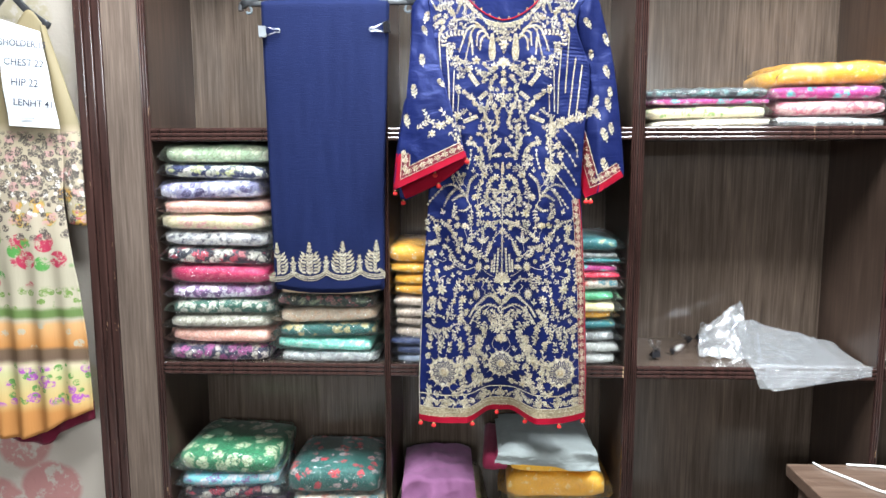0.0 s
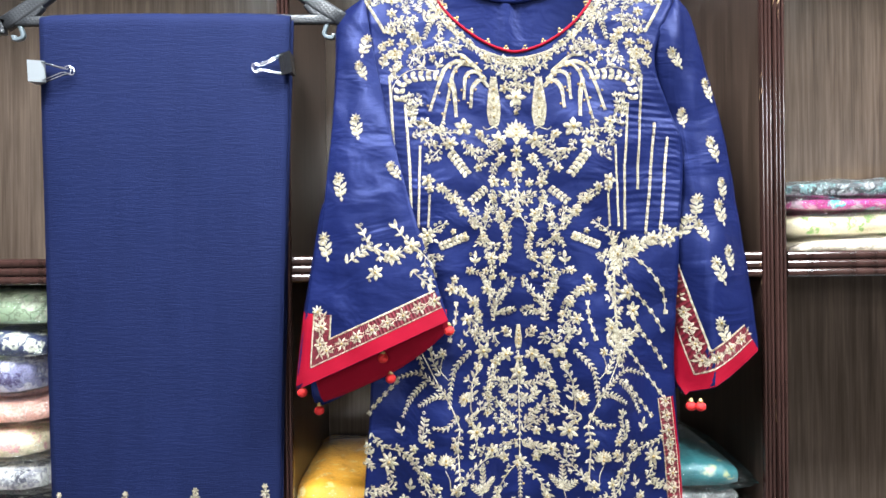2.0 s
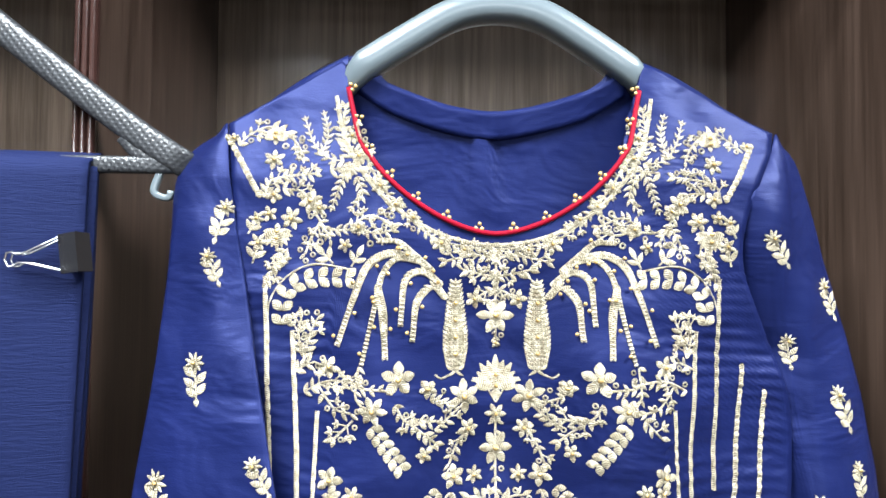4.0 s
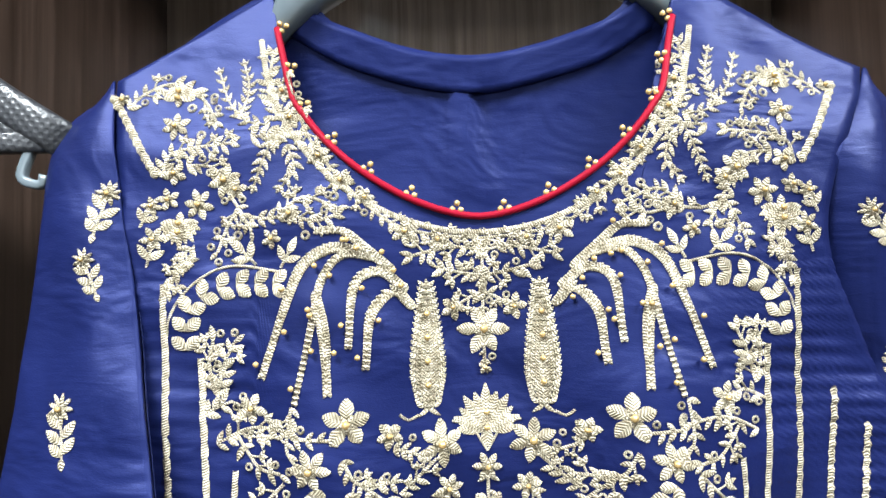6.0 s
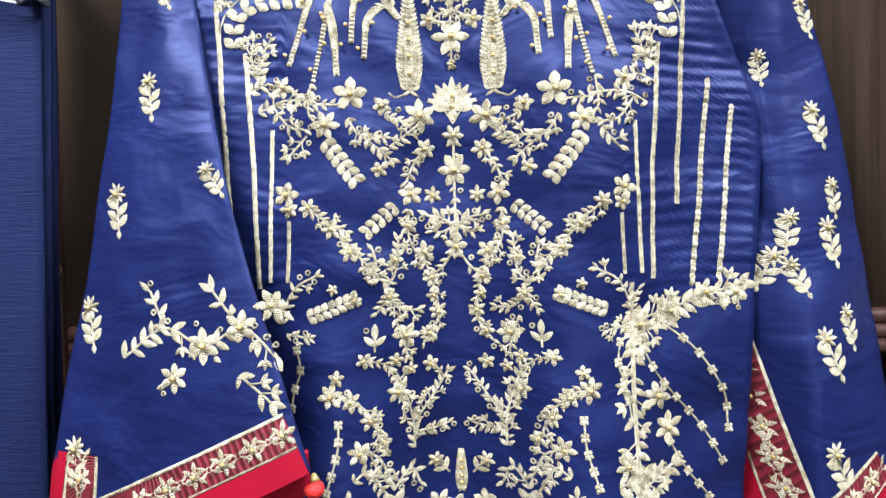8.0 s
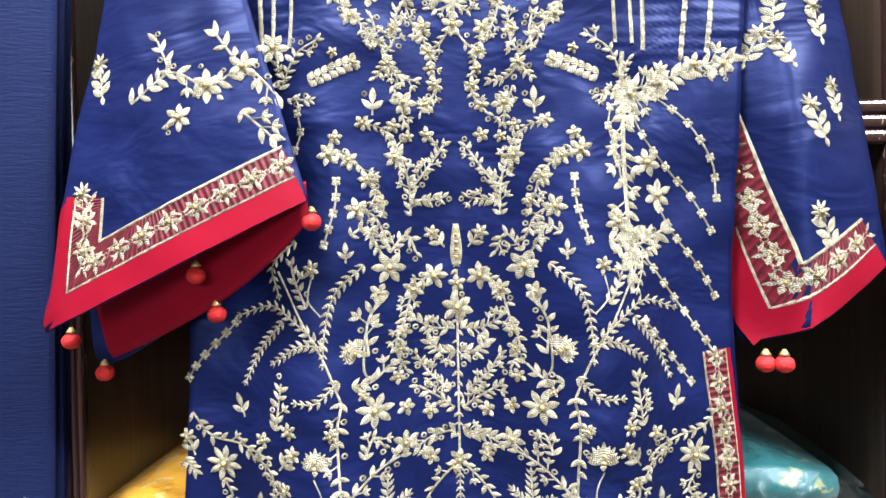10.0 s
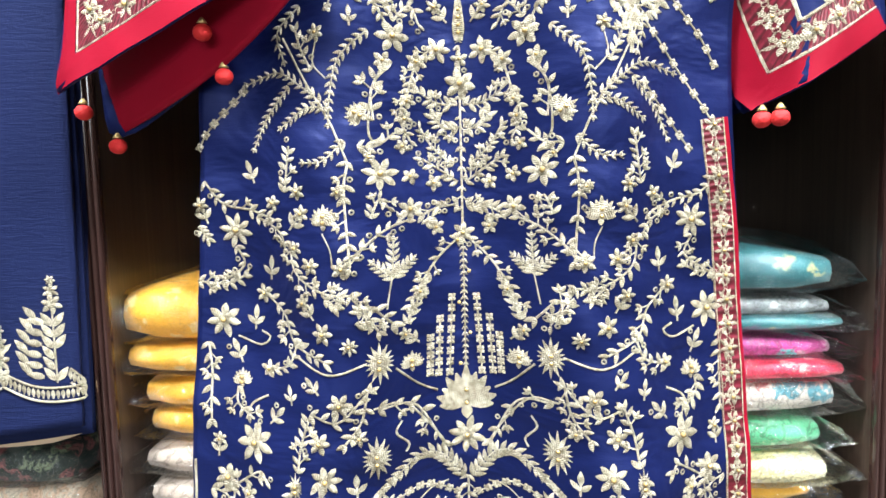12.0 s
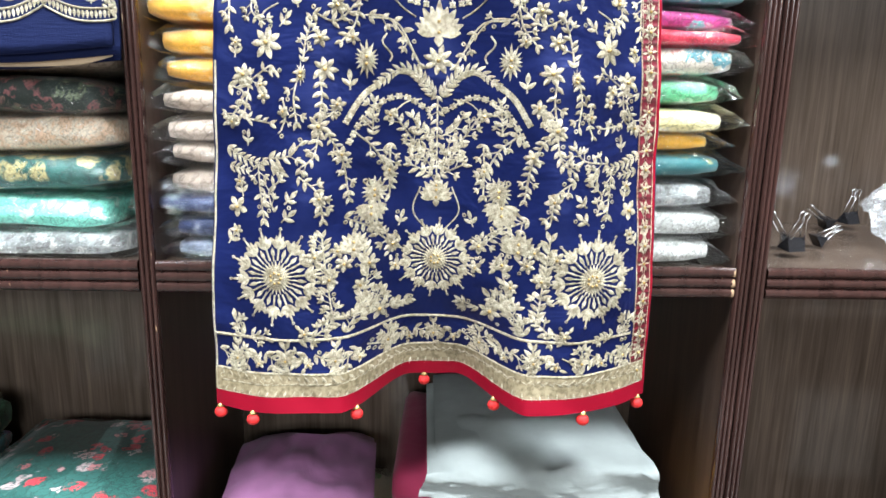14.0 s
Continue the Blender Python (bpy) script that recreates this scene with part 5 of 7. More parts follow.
S.done("sleeve_branch", THREAD, kameez, "ivory leafy branch above the cuff", "stuff")


def mitred(pts, d):
    """The polyline moved d to its left."""
    out = []
    p = [Vector(q) for q in pts]
    for i, q in enumerate(p):
        ns = []
        for a, b in ((i - 1, i), (i, i + 1)):
            if 0 <= a and b < len(p):
                t = (p[b] - p[a]).normalized()
                ns.append(Vector((-t.y, t.x)))
        n = (ns[0] + ns[-1]).normalized()
        out.append(q + n * d / max(0.4, n.dot(ns[0])))
    return out


def ribbon(name, tree, edge, d0, d1, mat, parent, h, label=""):
    S = Stitching(tree)
    lines = [mitred(edge, d0 + (d1 - d0) * k / 3) for k in range(4)]
    pts, steps = [], 14
    for i in range((len(edge) - 1) * steps + 1):
        j = min(i // steps, len(edge) - 2)
        f = i / steps - j
        for k, ln in enumerate(lines):
            q = ln[j].lerp(ln[j + 1], f)
            pts.append((q.x, q.y, h, i * 0.1, k * 0.1))
    faces = [(4 * i + k, 4 * i + k + 1, 4 * i + k + 5, 4 * i + k + 4) for i in range((len(edge) - 1) * steps) for k in range(3)]
    S.add(pts, faces)
    return S.done(name, mat, parent, label)


def band_motifs(S, edge, d, spacing, size):
    """Alternate flowers and crossed leaves along a border."""
    line = mitred(edge, d)
    total = sum((b - a).length for a, b in zip(line, line[1:]))
    count = int(total / spacing)
    for k in range(count):
        s = (k + 0.5) * total / count
        acc = 0.0
        for a, b in zip(line, line[1:]):
            ll = (b - a).length
            if acc + ll >= s or b is line[-1]:
                q = a.lerp(b, min(1, (s - acc) / ll))
                ang = math.atan2(b.y - a.y, b.x - a.x)
                break
            acc += ll
        if k % 2:
            one_flower(S, q.x, q.y, size * 0.5, 6)
        else:
            for j in range(4):
                S.leaf(q.x, q.y, ang + 0.7 + j * 1.571 + (0.35 if j % 2 else -0.2), size * 0.62, size * 0.24)
            S.hoop(q.x, q.y, size * 0.14)


def cuff(tree, edge):
    ribbon("cuff_trim", tree, edge, 0.0, 0.0155, RED, kameez, 0.0012, "plain red silk cuff edge")
    ribbon("cuff_border", tree, edge, 0.0155, 0.0365, THREAD_RED, kameez, 0.0008, "maroon cuff border with ivory flowers")
    S = Stitching(tree)
    for d in (0.0165, 0.0362):
        line = mitred(edge, d)
        for a, b in zip(line, line[1:]):
            braid(S, [(a.x - CX, a.y), (b.x - CX, b.y)], 0.003, False)
    band_motifs(S, edge, 0.0262, 0.0095, 0.0165)
    S.done("cuff_embroidery", THREAD, kameez, "ivory flowers and crosses on the cuff", "stuff")


cuff(LEFT, [(-0.1665, 1.5455), (-0.1712, 1.4577), (-0.0729, 1.5026), (0.0046, 1.538)])
cuff(RIGHT, [(0.2525, 1.6025), (0.2937, 1.4375), (0.3845, 1.4905)])
lining = coons([(-0.163, 1.5), (-0.153, 1.432)], [(0.003, 1.55), (0.0045, 1.526)], [(-0.163, 1.5), (-0.08, 1.53), (0.003, 1.55)],
               [(-0.153, 1.432), (-0.11, 1.45), (-0.06, 1.475), (-0.02, 1.503), (0.0045, 1.526)], 24, 10)
part("cuff_lining", sheet(lining, lambda x, z, u, v: 1.742 - 0.0575 * u + 0.0012 * noise.noise((x * 30, z * 20, 1)), None, 0.0015), RED, kameez, "red silk inside of the cuff", True)

# hem: floral border, woven band and red edge


def hem_strip(name, z0, z1, mat, out, label, x0=-0.1128, x1=0.3058):
    bm = bmesh.new()
    rows = [[bm.verts.new((x0 + (x1 - x0) * i / 120, fold(x0 + (x1 - x0) * i / 120, z) - out, z)) for i in range(121)] for z in (z0, (z0 + z1) / 2, z1)]
    for a, b in zip(rows, rows[1:]):
        for i in range(120):
            bm.faces.new((a[i], a[i + 1], b[i + 1], b[i]))
    return part(name, bm, mat, kameez, label, True)


hem_strip("hem_trim", 0.8835, 0.8985, RED, 0.0014, "red silk hem edge")
hem_strip("hem_band", 0.8985, 0.9195, THREAD, 0.001, "dense ivory scrollwork hem band")
S = Stitching(BODY)
for i in range(150):
    x = -0.2 + 0.405 * (i + 0.5) / 150
    q = i * 2.1
    S.leaf(spot(x), 0.909 + 0.0055 * math.sin(q), q, 0.008, 0.0034, 0.0022)
    if i % 3 == 0:
        S.hoop(spot(x), 0.909 + 0.004 * math.cos(q), 0.0028)
S.done("hem_scrollwork", THREAD, kameez, "raised ivory scrolls on the hem band", "stuff")
S = Stitching(BODY)
for z, w in ((0.8988, 0.0025), (0.92, 0.003), (0.953, 0.0034)):
    braid(S, [(-0.204, z), (-0.1, z), (0.0, z), (0.1, z), (0.19 if z > 0.95 else 0.21, z)], w, False)
for i in range(9):
    x = -0.182 + 0.364 * i / 8
    vine(S, [(x - 0.019, 0.9385), (x - 0.006, 0.932), (x, 0.928), (x, 0.944)], 5, 0.0095, False)
    vine(S, [(x + 0.019, 0.9385), (x + 0.006, 0.932), (x, 0.928)], 4, 0.0095, False)
    flower(S, x, 0.933, 0.008, 5, False)
    flower(S, x + 0.021, 0.93, 0.006, 5, False)
S.done("hem_border", THREAD, kameez, "ivory leafy border above the hem", "stuff")
side_edge = [(0.3058, 0.8985), (0.3055, 1.0), (0.2998, 1.2), (0.2905, 1.345), (0.2815, 1.435)]
ribbon("side_trim", BODY, side_edge, 0.0, 0.003, RED, kameez, 0.0012, "red piped slit edge")
ribbon("side_border", BODY, side_edge, 0.003, 0.02, THREAD_RED, kameez, 0.0008, "maroon slit border with ivory flowers")
S = Stitching(BODY)
for d in (0.0034, 0.0195):
    ln = mitred(side_edge, d)
    braid(S, [(q.x - CX, q.y) for q in ln], 0.0022, False)
band_motifs(S, side_edge, 0.0112, 0.0088, 0.0155)
S.done("side_embroidery", THREAD, kameez, "ivory flowers along the slit", "stuff")
S = Stitching(BODY)
braid(S, [(-0.2045, 0.9), (-0.2045, 1.0), (-0.197, 1.2)], 0.0025, False)
braid(S, [(0.207 * math.cos(a) * 0.545, 1.972 - 0.118 * math.sin(a)) for a in [0.1 + 2.94 * i / 16 for i in range(17)]], 0.0035, False)
# tucked stripes on the two sides of the bodice
for x0, x1, z0, z1 in ((0.1720, 0.1570, 1.7710, 1.6360), (0.1880, 0.1750, 1.7530, 1.6400)):
    braid(S, [(x0, z0), ((x0 + x1) / 2, (z0 + z1) / 2), (x1, z1)], 0.0052, False)
vine(S, [(0.118, 1.612), (0.15, 1.622), (0.188, 1.635)], 10, 0.011, False)
for x, z in ((0.12, 1.61), (0.142, 1.618), (0.165, 1.63), (0.185, 1.63)):
    flower(S, x, z, 0.0095, 6, False)
S.done("edge_embroidery", THREAD, kameez, "ivory braid and waist flowers", "stuff")

neck_pts = curve_points(neck_line, 70)
part("neck_piping", tube([(p.x, fold(p.x, p.y) - 0.001, p.y) for p in neck_pts], 0.0018, 8), RED, kameez, "red rolled neck piping", True)
in_beads = []
for p in curve_points(neck_line, 13)[0:14]:
    n = Vector((CX - p.x, 1.99 - p.y)).normalized()
    for a, b in ((0.0, 0.0052), (0.0021, 0.002), (-0.0021, 0.002)):
        q = Vector((p.x - n.y * a + n.x * b, p.y + n.x * a + n.y * b))
        in_beads.append(((q.x, fold(p.x, p.y) - 0.001, q.y), 0.0018))


def bead_mesh(items):
    ball = bmesh.new()
    bmesh.ops.create_icosphere(ball, subdivisions=1, radius=1)
    bv = [v.co.copy() for v in ball.verts]
    bf = [[v.index for v in f.verts] for f in ball.faces]
    ball.free()
    vs, fs = [], []
    for p, r in items:
        base = len(vs)
        vs += [Vector(p) + v * r for v in bv]
        fs += [[base + i for i in f] for f in bf]
    bm = bmesh.new()
    nv = [bm.verts.new(v) for v in vs]
    for f in fs:
        bm.faces.new([nv[i] for i in f])
    return bm


for i in range(0, len(in_beads), 3):
    part("bead_trio", bead_mesh(in_beads[i:i + 3]), BEAD, kameez, "trio of small gold beads", True)
tagged(part("pearl_beading", bead_mesh(BEADS), BEAD, kameez, "small gold pearls sewn on the flowers", True), kind="stuff")


def pom_mesh():
    bm = bmesh.new()
    bmesh.ops.create_uvsphere(bm, u_segments=14, v_segments=9, radius=0.0062)
    for v in bm.verts:
        v.co.z *= 0.9
        v.co *= 1 + 0.05 * noise.noise(v.co * 900)
    return bm


def pom_pom(x, y, z):
    """A thread ball under a gold cap, hung by a loop at (x, y, z)."""
    bm = pom_mesh()
    bm.transform(Matrix.Translation((x, y, z - 0.0095)))
    p = part("pom_pom", bm, POM, kameez, "red thread ball", True)
    cap = tube([(x, y, z), (x, y, z - 0.002), (x, y, z - 0.0038)], 0.0026, 8, taper=lambda f: 0.4 + f)
    part("gold_cap", cap, BEAD, p, "gold cap", True)


for x, y, z in ((0.0055, 1.688, 1.535), (-0.0705, 1.699, 1.503), (-0.0625, 1.712, 1.477), (-0.169, 1.73, 1.4585), (-0.1505, 1.738, 1.435), (0.2915, 1.717, 1.439), (0.301, 1.712, 1.4395)):
    pom_pom(x, y, z)
for x in (-0.109, -0.075, 0.02, 0.0845, 0.153, 0.2347, 0.2985):
    pom_pom(x, fold(x, HEM), HEM + 0.001)

# ---- hangers and rail ----
rail = thing("hanging_rail", (-0.2, 1.775, 2.17), "thin steel hanging rail along the shelf top", "rail")
part("bar", tube([(-0.79, 1.775, 2.17), (0.41, 1.775, 2.17)], 0.006, 10), STEEL, rail, "", True)
for x in (-0.6, -0.02, 0.35):
    part("bracket", block(x - 0.008, x + 0.008, 1.77, YF + 0.03, 2.174, TOP, 0.002), STEEL, rail)


def hook(x, y, z):
    pts = [(x, y, z)] + [(x, y, z + 0.02)]
    c = 2.17 - 0.0035
    pts += [(x, y, c - 0.022), (x + 0.008, y, c - 0.018)]
    pts += [(x + 0.013 * math.cos(a), y, 2.17 - 0.002 + 0.0135 * math.sin(a) - 0.002) for a in [-0.6 + 3.6 * i / 12 for i in range(13)]]
    return tube([Vector(p) for p in pts], 0.0022, 8)


grey_hanger = thing("dress_hanger", (0.097, 1.782, 2.03), "broad grey moulded plastic hanger inside the kameez", "hanger")
bm = bmesh.new()
arm = curve_points([(-0.05, 1.958), (-0.02, 1.972), (0.03, 2.004), (0.065, 2.024), (0.097, 2.0295), (0.129, 2.024), (0.164, 2.004), (0.205, 1.977), (0.235, 1.962)], 40)
rows = []
for i, p in enumerate(arm):
    t = arm[min(i + 1, 40)] - arm[max(i - 1, 0)]
    n = Vector((-t.y, t.x)).normalized()
    hid = min(1.0, max(0.0, (abs(p.x - 0.097) - 0.1) / 0.02))
    wide, deep = 0.0105 - 0.006 * hid, 0.013 - 0.009 * hid
    ring_pts = []
    for k in range(12):
        a = 2 * math.pi * k / 12
        c, s = math.cos(a), math.sin(a)
        o = wide * math.copysign(abs(c) ** 0.6, c)
        ring_pts.append(bm.verts.new((p.x + n.x * o, 1.784 + 0.006 * hid + deep * math.copysign(abs(s) ** 0.6, s), p.y + n.y * o - 0.012 * hid)))
    rows.append(ring_pts)
for a, b in zip(rows, rows[1:]):
    for k in range(12):
        bm.faces.new((a[k], a[(k + 1) % 12], b[(k + 1) % 12], b[k]))
bm.faces.new(rows[0][::-1])
bm.faces.new(rows[-1])
part("shoulder_bar", bm, GREY_PLASTIC, grey_hanger, "", True)
part("hook", hook(0.097, 1.782, 2.03), STEEL, grey_hanger, "steel wire hook", True)

black_hanger = thing("trouser_hanger", (-0.333, 1.777, 2.05), "black dimpled plastic hanger holding the trousers", "hanger")


def flat_bar(pts, wide, deep, y, bm=None):
    """A rounded rectangular bar along (x, z) points."""
    bm = bm or bmesh.new()
    p = curve_points(pts, 14)
    rows = []
    for i, q in enumerate(p):
        t = (p[min(i + 1, 14)] - p[max(i - 1, 0)]).normalized()
        r = []
        for k in range(12):
            a = 2 * math.pi * (k + 0.5) / 12
            c, s = math.cos(a), math.sin(a)
            o = wide / 2 * math.copysign(abs(c) ** 0.45, c)
            r.append(bm.verts.new((q.x - t.y * o, y + deep / 2 * math.copysign(abs(s) ** 0.45, s), q.y + t.x * o)))
        rows.append(r)
    for a, b in zip(rows, rows[1:]):
        for k in range(12):
            bm.faces.new((a[k], a[(k + 1) % 12], b[(k + 1) % 12], b[k]))
    bm.faces.new(rows[0][::-1])
    bm.faces.new(rows[-1])
    return bm


part("bar", flat_bar([(-0.538, 1.9085), (-0.333, 1.909), (-0.13, 1.909)], 0.012, 0.01, 1.777), BLACK_PLASTIC, black_hanger, "", True)
part("arm", flat_bar([(-0.545, 1.905), (-0.5, 1.935), (-0.42, 1.998), (-0.36, 2.045), (-0.333, 2.053)], 0.0195, 0.012, 1.777), BLACK_PLASTIC, black_hanger, "", True)
part("arm", flat_bar([(-0.122, 1.908), (-0.166, 1.937), (-0.246, 1.998), (-0.306, 2.045), (-0.333, 2.053)], 0.0195, 0.012, 1.777), BLACK_PLASTIC, black_hanger, "", True)
for s in (1, -1):
    part("gusset", flat_bar([(-0.333 + s * 0.187, 1.912), (-0.333 + s * 0.176, 1.918), (-0.333 + s * 0.166, 1.929)], 0.012, 0.0095, 1.777), BLACK_PLASTIC, black_hanger, "", True)
part("end_knob", flat_bar([(-0.545, 1.91), (-0.549, 1.9), (-0.549, 1.893)], 0.012, 0.012, 1.777), BLACK_PLASTIC, black_hanger, "", True)
for x, s in ((-0.526, 1), (-0.142, -1)):
    part("strap_hook", flat_bar([(x, 1.904), (x + s * 0.004, 1.89), (x - s * 0.006, 1.886), (x - s * 0.008, 1.891)], 0.005, 0.006, 1.777), GREY_PLASTIC, black_hanger, "small grey strap hook", True)
part("hook", hook(-0.333, 1.777, 2.053), STEEL, black_hanger, "steel wire hook", True)


def wire_loop(bm, base, along, up, length, spread):
    """The keyhole-shaped wire handle of a binder clip."""
    pts = []
    for d, w in ((0, 1.0), (0.35, 0.62), (0.62, 0.32), (0.76, 0.24), (0.86, 0.42), (0.95, 0.42), (1.0, 0.0)):
        pts.append((d, w))
    pts = pts + [(d, -w) for d, w in pts[-2::-1]]
    return tube([base + along * (length * d) + up * (spread * w) for d, w in pts], 0.0008, 6, bm)


def binder_clip(at, along, up, size, group="", body_mat=None):
    """A black spring-steel clip with two bright wire handles. along: from the spine to the handles."""
    at, along, up = Vector(at), Vector(along).normalized(), Vector(up).normalized()
    out = along.cross(up)
    clip = thing("binder_clip", at, "black binder clip with bright wire handles", "binder clip", group)
    bm = bmesh.new()
    w, d, h = size / 2, size * 0.6, size * 0.4
    prof = [(0, -h), (0, h), (d, 0.12 * h), (d, -0.12 * h)]
    ends = [[bm.verts.new(at + along * a + out * b + up * (w * s)) for a, b in prof] for s in (-1, 1)]
    for k in range(4):
        bm.faces.new((ends[0][k], ends[0][(k + 1) % 4], ends[1][(k + 1) % 4], ends[1][k]))
    bm.faces.new(ends[0][::-1])
    bm.faces.new(ends[1])
    bmesh.ops.recalc_face_normals(bm, faces=bm.faces)
    part("spring_body", bm, body_mat or BLACK_STEEL, clip)
    for s in (-1, 1):
        part("wire_handle", wire_loop(None, at + along * d * 0.9 + out * (s * h * 0.35), along, up, size * 1.35, size * 0.42), STEEL, clip, "bright wire handle", True)
    return clip


# glare on the left black clip, painted as a silvery body colour
CLIP_GLARE = material("black_clip_painted_glare", (0.16, 0.17, 0.18), 0.4, 0.4)
binder_clip((-0.4965, 1.751, 1.838), (1, 0, 0.05), (-0.05, 0, 1), 0.026, "trouser clips", CLIP_GLARE)
binder_clip((-0.181, 1.751, 1.847), (-1, 0, -0.12), (-0.12, 0, 1), 0.026, "trouser clips")

# ---- trouser hem embroidery ----
TREE = cloth_tree(trouser_front)
S = Stitching(TREE)
for k in range(4):
    x0 = -0.4825 + 0.0845 * (k - 0.42)
    zb = 1.2255 + 0.0028 * k
    pts = [(x - CX, z) for x, z in [(max(x0, -0.482), zb + 0.012), (x0 + 0.022, zb + 0.0015), (x0 + 0.0425, zb - 0.001), (x0 + 0.063, zb + 0.0025), (min(x0 + 0.0845, -0.212), zb + 0.014)]]
    for dz, w in ((0.0, 0.0025), (0.011, 0.0025)):
        braid(S, [(x, z + dz) for x, z in pts], w, False)
    for q in curve_points(pts, 22):
        S.leaf(CX + q.x, q.y + 0.0022, math.pi / 2, 0.0075, 0.0034, 0.0016, 1.2)
    if k < 4:
        xc = x0 + 0.0425
        if xc > -0.485:
            for lv, (dz, ll) in enumerate([(0.016 + 0.0085 * k2, (0.9, 1.0, 1.0, 0.9, 0.75, 0.6)[k2]) for k2 in range(6)]):
                for s in (1, -1):
                    for d, size, a in ((0.001, 0.013, 0.9), (0.01, 0.014, 0.2), (0.021, 0.013, 0.8)):
                        if -0.484 < xc + s * (d + size) * ll < -0.209:
                            S.leaf(xc + s * d * ll, zb + dz + 0.3 * d, math.pi / 2 - s * (math.pi / 2 - a), size, 0.006, 0.0018)
            S.rope([Vector((xc, zb + 0.014, 0)), Vector((xc, zb + 0.09, 0))], 0.0016)
            for dz, r in ((0.076, 0.008), (0.086, 0.006), (0.094, 0.0042)):
                one_flower(S, xc, zb + dz, r, 6)
    if x0 > -0.48 and k:
        for dz, r in ((0.02, 0.0085), (0.032, 0.008), (0.046, 0.0065), (0.056, 0.005)):
            one_flower(S, x0, zb + dz, r, 6)
        for s in (1, -1):
            S.leaf(x0, zb + 0.038, math.pi / 2 - s * 0.9, 0.012, 0.005)
S.done("hem_embroidery", THREAD, trousers, "ivory scalloped floral hem embroidery", "stuff")
g = coons([(-0.47, 1.222), (-0.466, 1.195)], [(-0.21, 1.24), (-0.213, 1.203)], [(-0.47, 1.222), (-0.34, 1.22), (-0.21, 1.24)], [(-0.466, 1.195), (-0.35, 1.191), (-0.25, 1.194), (-0.213, 1.203)], 20, 5)
part("beige_lining", sheet(g, lambda x, z, u, v: 1.772, None, 0.003), fabric("beige_lining_cloth", (0.5, 0.37, 0.25), 0.7), trousers, "beige lining edge", True)

